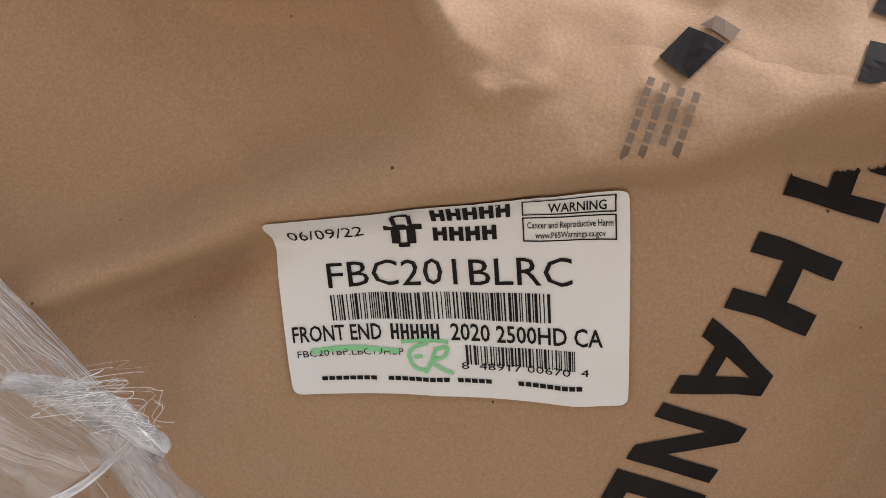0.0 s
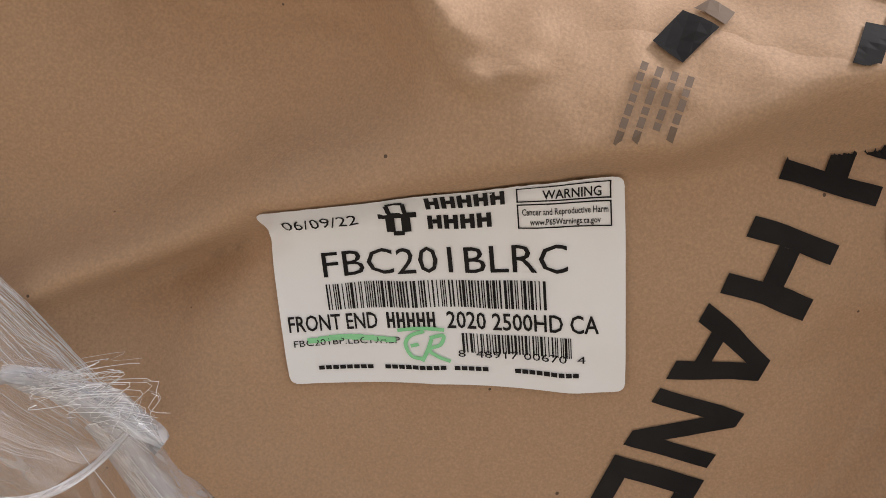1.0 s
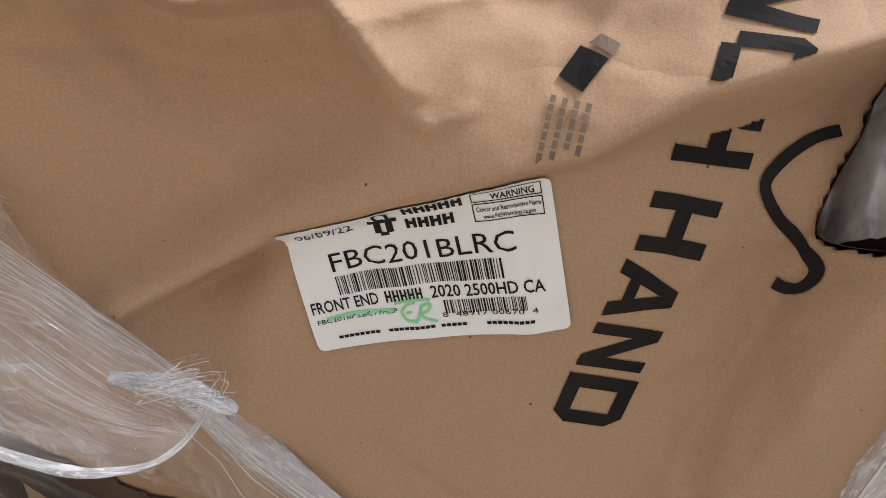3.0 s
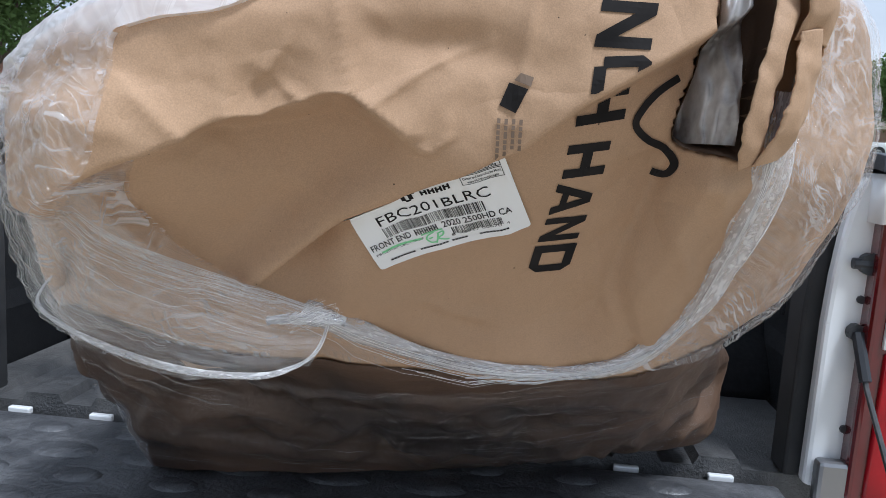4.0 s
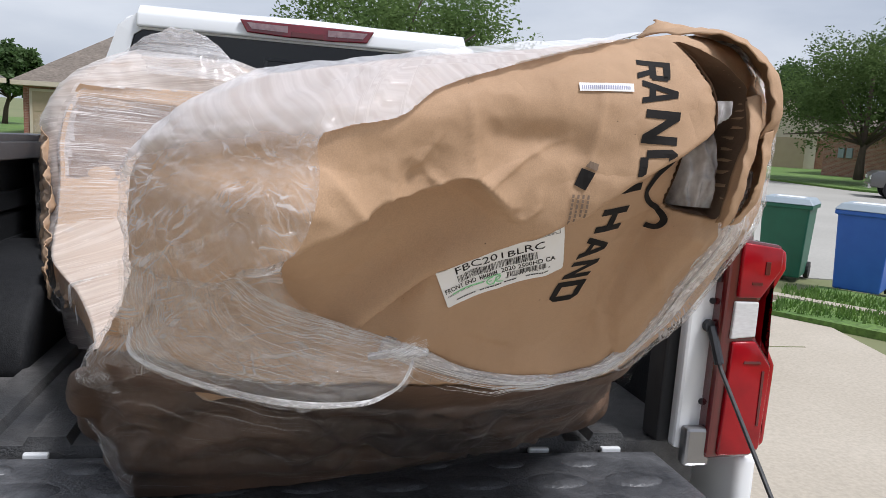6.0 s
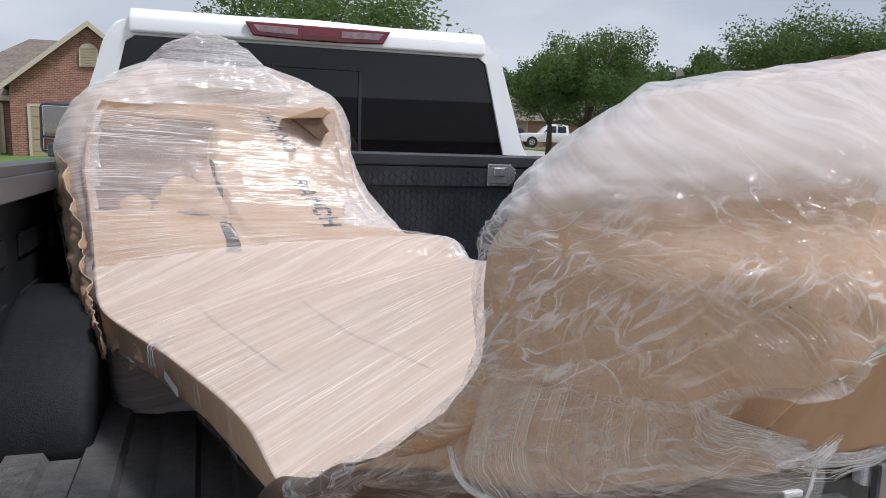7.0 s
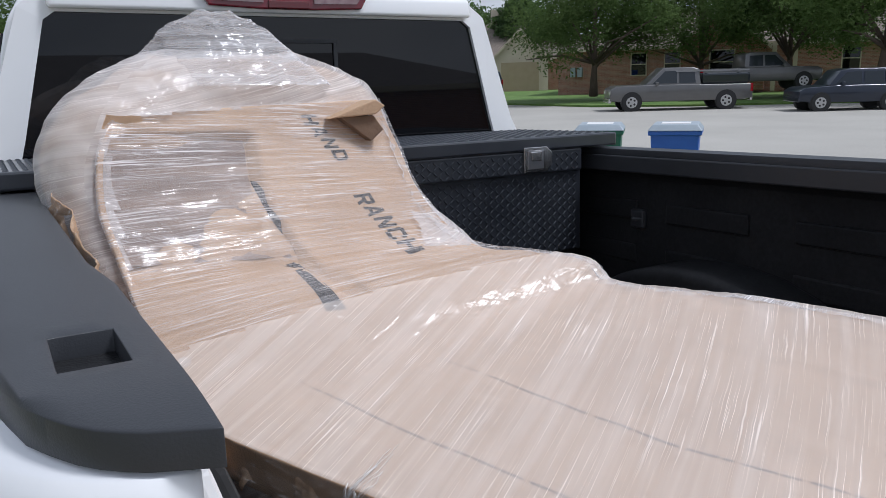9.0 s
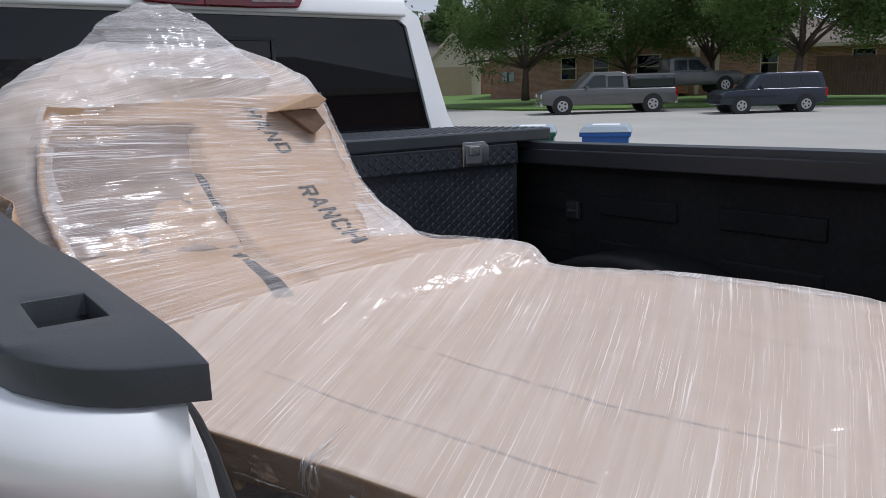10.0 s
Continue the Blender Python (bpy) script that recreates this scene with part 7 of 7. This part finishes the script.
def print_each(name, pts, faces, place, material, parent):
    """One object for each separate letter or bar."""
    root = list(range(len(pts)))

    def top(q):
        while root[q] != q:
            root[q] = root[root[q]]
            q = root[q]
        return q
    for f in faces:
        for k in f[1:]:
            root[top(k)] = top(f[0])
    groups = collections.OrderedDict()
    for f in faces:
        groups.setdefault(top(f[0]), []).append(f)
    for fs in groups.values():
        used = sorted({k for f in fs for k in f})
        new_index = {k: q for q, k in enumerate(used)}
        print_on(name, [pts[k] for k in used], [tuple(new_index[k] for k in f) for f in fs], place, material, parent)


def cut_fine(pts, faces, most):
    """Cuts large triangles of writing, so that it can follow a curved sheet."""
    bm = bmesh.new()
    v = [bm.verts.new((a, b, 0)) for a, b in pts]
    for f in faces:
        try:
            bm.faces.new([v[i] for i in f])
        except ValueError:
            pass
    xs, ys = [p[0] for p in pts], [p[1] for p in pts]
    for axis, a, b in ((0, min(xs), max(xs)), (1, min(ys), max(ys))):
        for k in range(1, int((b - a) / most) + 1):
            co, no = [0, 0, 0], [0, 0, 0]
            co[axis], no[axis] = a + k * most, 1
            bmesh.ops.bisect_plane(bm, geom=bm.verts[:] + bm.edges[:] + bm.faces[:], plane_co=co, plane_no=no)
    bm.verts.index_update()
    out = [(p.co.x, p.co.y) for p in bm.verts], [tuple(p.index for p in f.verts) for f in bm.faces]
    bm.free()
    return out


def label_line(text, u, v, size, width, bold=False, name="printed_letter"):
    """A line on the label: its left end, its foot, the height of its capitals and its width, all in shares of the label."""
    pts, faces = written(text, size * LH, bold)
    x0, x1 = min(p[0] for p in pts), max(p[0] for p in pts)
    k = width * LW / (x1 - x0)
    pts, faces = cut_fine([((p[0] - x0) * k, p[1]) for p in pts], faces, 0.008)
    return print_each(name, pts, faces, lambda a, b: on_label(u * LW + a, v * LH + b, 0.0027), INK, label)


def label_bars(name, rects, material=INK):
    pts, faces = [], []
    for u0, v0, u1, v1 in rects:
        n = len(pts)
        pts += [(u0 * LW, v0 * LH), (u1 * LW, v0 * LH), (u1 * LW, v1 * LH), (u0 * LW, v1 * LH)]
        faces.append((n, n + 1, n + 2, n + 3))
    pts, faces = cut_fine(pts, faces, 0.008)
    return print_each(name, pts, faces, lambda a, b: on_label(a, b, 0.0027), material, label)


label_line("FBC201BLRC", 0.145, 0.583, 0.132, 0.700)
label_line("FRONT END", 0.022, 0.300, 0.083, 0.262, True)
label_line("2020 2500HD CA", 0.490, 0.300, 0.083, 0.435, True)
label_bars("make_name", [q for i in range(5) for q in ((0.312 + i * 0.030, 0.300, 0.320 + i * 0.030, 0.383), (0.329 + i * 0.030, 0.300, 0.336 + i * 0.030, 0.383), (0.320 + i * 0.030, 0.332, 0.329 + i * 0.030, 0.348))])
label_line("FBC201BP.LBC19HBP", 0.030, 0.217, 0.036, 0.315)
label_line("06/09/22", 0.050, 0.845, 0.066, 0.215)
label_line("WARNING", 0.785, 0.920, 0.042, 0.155, True)
label_line("Cancer and Reproductive Harm", 0.728, 0.850, 0.028, 0.228, True)
label_line("www.P65Warnings.ca.gov", 0.748, 0.806, 0.026, 0.188, True)
rnd = random.Random(5)


def code(u0, v0, u1, v1, count):
    out, u = [], u0
    unit = (u1 - u0) / (count * 3.3)
    while u < u1 - unit:
        w = unit * rnd.choice((1, 1, 1.6, 2.6))
        out.append((u, v0, min(u + w, u1), v1))
        u += w + unit * rnd.choice((1, 1, 1.6, 2.6))
    return out


label_bars("code_bar", code(0.145, 0.407, 0.785, 0.545, 62))
label_bars("code_bar", code(0.530, 0.175, 0.850, 0.275, 34))
label_line("8  48917 00670  4", 0.515, 0.150, 0.036, 0.370)
# plain bars for an address line and two numbers
label_bars("print_bar", [(u, 0.078, u + 0.017, 0.100) for u in [q + k * 0.021 for q, c in ((0.090, 8), (0.290, 9), (0.500, 5), (0.680, 9)) for k in range(c)]])
frame_lines = []
for a, b, c, d in ((0.715, 0.790, 0.965, 0.900), (0.715, 0.908, 0.965, 0.985)):
    frame_lines += [(a, b, c, b + 0.006), (a, d - 0.006, c, d), (a, b, a + 0.004, d), (c - 0.004, b, c, d)]
label_bars("warning_frame", frame_lines)
# the maker's mark and name, as plain shapes
mark = [(0.325 + (a - 0.315) * 1.3, 0.780 + (b - 0.765) * 1.1, 0.325 + (c - 0.315) * 1.3, 0.780 + (d - 0.765) * 1.1) for a, b, c, d in ((0.315, 0.845, 0.400, 0.870), (0.330, 0.780, 0.350, 0.845), (0.365, 0.780, 0.385, 0.845), (0.345, 0.765, 0.370, 0.785), (0.335, 0.870, 0.345, 0.925), (0.370, 0.870, 0.380, 0.925), (0.340, 0.920, 0.375, 0.935))]
label_bars("maker_mark", mark)
name_bars = []
for row, (v0, v1, n, u1) in enumerate(((0.905, 0.980, 5, 0.690), (0.805, 0.872, 4, 0.650))):
    w = (u1 - 0.465) / n
    for i in range(n):
        u = 0.465 + i * w
        name_bars += [(u, v0, u + w * 0.30, v1), (u + w * 0.58, v0, u + w * 0.86, v1), (u + w * 0.30, v0 + 0.026, u + w * 0.58, v0 + 0.046)]
label_bars("maker_name", name_bars)
# green marker strokes
stroke = [(0.07 + 0.26 * i / 8, 0.232 + 0.010 * math.sin(i * 0.6), 0.07 + 0.26 * (i + 1) / 8 + 0.004, 0.262 + 0.010 * math.sin(i * 0.6)) for i in range(8)]
label_bars("marker_stroke", stroke, MARKER)


def marker(points, width):
    c = spline(points, 40)
    t = np.gradient(c, axis=0)
    t /= np.linalg.norm(t, axis=1, keepdims=True)
    s = np.stack([-t[:, 1], t[:, 0]], 1) * width
    pts = [tuple(p) for p in np.concatenate([c - s, c + s])]
    return pts, [(i, i + 1, 41 + i, 40 + i) for i in range(39)]


for line in ([(0.42, 0.285), (0.38, 0.262), (0.36, 0.215), (0.375, 0.150), (0.41, 0.140)], [(0.375, 0.205), (0.40, 0.215)], [(0.44, 0.245), (0.425, 0.185), (0.405, 0.125)], [(0.435, 0.250), (0.475, 0.262), (0.465, 0.215), (0.43, 0.190), (0.455, 0.150), (0.49, 0.125)], [(0.34, 0.288), (0.41, 0.300), (0.48, 0.290)]):
    pts, faces = marker([(a * LW, b * LH) for a, b in line], 0.0009)
    print_on("marker_stroke", pts, faces, lambda a, b: on_label(a, b, 0.0029), MARKER, label, "green marker scribble")

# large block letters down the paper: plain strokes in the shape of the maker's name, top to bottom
def bar_(a0, b0, a1, b1):
    return [(a0, b0), (a1, b0), (a1, b1), (a0, b1)]


SHAPES = {
    "bars": [bar_(0, 0, .27, 1), bar_(.73, 0, 1, 1), bar_(.27, .38, .73, .62)],
    "stub": [bar_(.73, 0, 1, 1), bar_(.36, .40, .73, .64), bar_(.10, .52, .36, 1)],
    "hook": [bar_(0, .16, .26, .84), [(0, .84), (.26, .84), (.34, 1), (.16, 1)], bar_(.22, .78, .84, 1), bar_(.22, 0, .84, .22), bar_(.76, .66, 1, .90), bar_(.76, .10, 1, .34)],
    "ring": [bar_(0, 0, .27, 1), bar_(.27, .78, .80, 1), bar_(.27, 0, .80, .22), [(.74, .16), (.80, 0), (1, .20), (1, .80), (.80, 1), (.74, .84)]],
    "arch": [[(0, 0), (.25, 0), (.58, 1), (.36, 1)], [(.75, 0), (1, 0), (.64, 1), (.42, 1)], bar_(.24, .20, .76, .38)],
    "knee": [bar_(0, 0, .26, 1), bar_(.26, .80, .90, 1), bar_(.26, .38, .90, .58), bar_(.74, .44, 1, .94), [(.70, 0), (1, 0), (.72, .40), (.46, .40)]],
    "slash": [bar_(0, 0, .25, 1), bar_(.75, 0, 1, 1), [(.25, .62), (.75, 0), (.75, .38), (.25, 1)]],
}


def fold_gap(px_, pz_):
    """Height over the line of the hanging fold."""
    return pz_ - float(np.interp(px_, [0.27, 0.302, 0.36, 0.43], [1.449, 1.475, 1.510, 1.555]))


def block_letter(ch, x0, x1, z0, z1, lean, tree, start, material, parent, gap=0.0010, tilt=0.0, clip=0):
    """A stroke shape lying on its side: its head towards +x, drawn downwards from z1 to z0."""
    def spot(a, b):
        return x0 + (x1 - x0) * b + lean * a, z1 + (z0 - z1) * a + tilt * b

    def place(a, b):
        return on_front(*spot(a, b), gap, tree, start)
    for poly in SHAPES[ch]:
        pts, faces = cut_fine(poly, [tuple(range(len(poly)))], 0.022 if clip else 0.12)
        if clip:
            faces = [f for f in faces if min(clip * fold_gap(*spot(*pts[k])) for k in f) > (0.002 if clip > 0 else 0.006)]
        print_on("printed_stroke", pts, faces, place, material, parent, "", 0.013)


ROW = [("knee", 0.308, 0.350, 1.594, 1.617, -0.004, 0.0), ("arch", 0.310, 0.357, 1.566, 1.593, -0.004, 0.0), ("slash", 0.312, 0.358, 1.522, 1.560, -0.004, 0.0), ("hook", 0.310, 0.356, 1.478, 1.514, -0.002, 0.004), ("stub", 0.303, 0.347, 1.458, 1.492, -0.002, 0.010),
       ("bars", 0.297, 0.336, 1.410, 1.441, -0.003, 0.007), ("arch", 0.291, 0.328, 1.373, 1.405, -0.006, 0.004), ("slash", 0.284, 0.324, 1.343, 1.369, -0.007, 0.006), ("ring", 0.275, 0.318, 1.307, 1.338, -0.006, 0.006)]
for ch, xa, xb, za, zb, lean, tilt in ROW:
    block_letter(ch, xa, xb, za, zb, lean, rear_tree, -1.3, INK, rear_wing, 0.0010, tilt, {"hook": 1, "stub": -1}.get(ch, 0))
pts, faces = marker([(0.392, 1.508), (0.374, 1.494), (0.361, 1.477), (0.357, 1.463), (0.371, 1.451), (0.390, 1.444), (0.400, 1.431), (0.394, 1.420), (0.381, 1.422)], 0.0034)
print_on("printed_mark", pts, faces, lambda a, b: on_front(a, b, 0.0018), INK, rear_wing, "", 0.011)
# paper maker's mark and its small print as bars
pts, faces = cut_fine([(0.234, 1.471), (0.248, 1.465), (0.257, 1.485), (0.241, 1.490)], [(0, 1, 2, 3)], 0.005)
print_on("printed_mark", pts, faces, lambda a, b: on_front(a, b, 0.0018), INK, rear_wing)
pts, faces = cut_fine([(0.245, 1.492), (0.259, 1.487), (0.261, 1.495), (0.250, 1.498)], [(0, 1, 2, 3)], 0.005)
print_on("printed_mark", pts, faces, lambda a, b: on_front(a, b, 0.0018), INK_FAINT, rear_wing)
bars = [], []
for k in range(4):
    zt = 1.460
    while zt > 1.430 + 0.002 * k:
        d = rnd.uniform(0.003, 0.006)
        n0 = len(bars[0])
        xa = 0.233 + k * 0.0062
        bars[0].extend([(xa, zt - d), (xa + 0.0028, zt - d), (xa + 0.0028, zt), (xa, zt)])
        bars[1].append((n0, n0 + 1, n0 + 2, n0 + 3))
        zt -= d + 0.0012
print_on("small_print", bars[0], bars[1], lambda a, b: on_front(a, b, 0.0018), INK_FAINT, rear_wing)
# narrow white code sticker
sg = np.array([[tuple(on_front(0.229 + 0.067 * u, 1.573 + 0.005 * u + 0.009 * v, 0.002)) for u in np.linspace(0, 1, 24)] for v in np.linspace(0, 1, 5)])
sticker = part("code_sticker", sheet("code_sticker", sg, LABEL), LABEL, package, "narrow white code sticker")
pts, faces = [], []
for k in range(26):
    a = 0.04 + k * 0.035
    n0 = len(pts)
    pts += [(a, 0.25), (a + 0.016, 0.25), (a + 0.016, 0.75), (a, 0.75)]
    faces.append((n0, n0 + 1, n0 + 2, n0 + 3))
print_on("sticker_bars", pts, faces, lambda u, v: on_front(0.229 + 0.067 * u, 1.573 + 0.005 * u + 0.009 * v, 0.0026), BARCODE_PALE, sticker)
# faded blocks of the same print on the board
for i, ch in enumerate(("bars", "arch", "slash", "ring")):
    block_letter(ch, -0.283 + 0.019 * i, -0.245 + 0.019 * i, 1.588 - 0.027 * i, 1.611 - 0.027 * i, 0.006, board_tree, 0.0, INK, board)
for i, ch in enumerate(("knee", "arch", "slash", "hook", "bars")):
    block_letter(ch, -0.204 + 0.0170 * i, -0.158 + 0.0195 * i, 1.410 - 0.0262 * i, 1.432 - 0.0262 * i, 0.008, board_tree, 0.0, INK, board)
# code sticker on the board's edge
sg = np.array([[(-0.512 + 0.026 * u - 0.003, 0.285 - 0.085 * u, 1.112 - 0.012 * u - 0.016 * v) for u in np.linspace(0, 1, 10)] for v in np.linspace(0, 1, 3)])
part("code_sticker", sheet("code_sticker", sg, LABEL), LABEL, board, "narrow white code sticker")
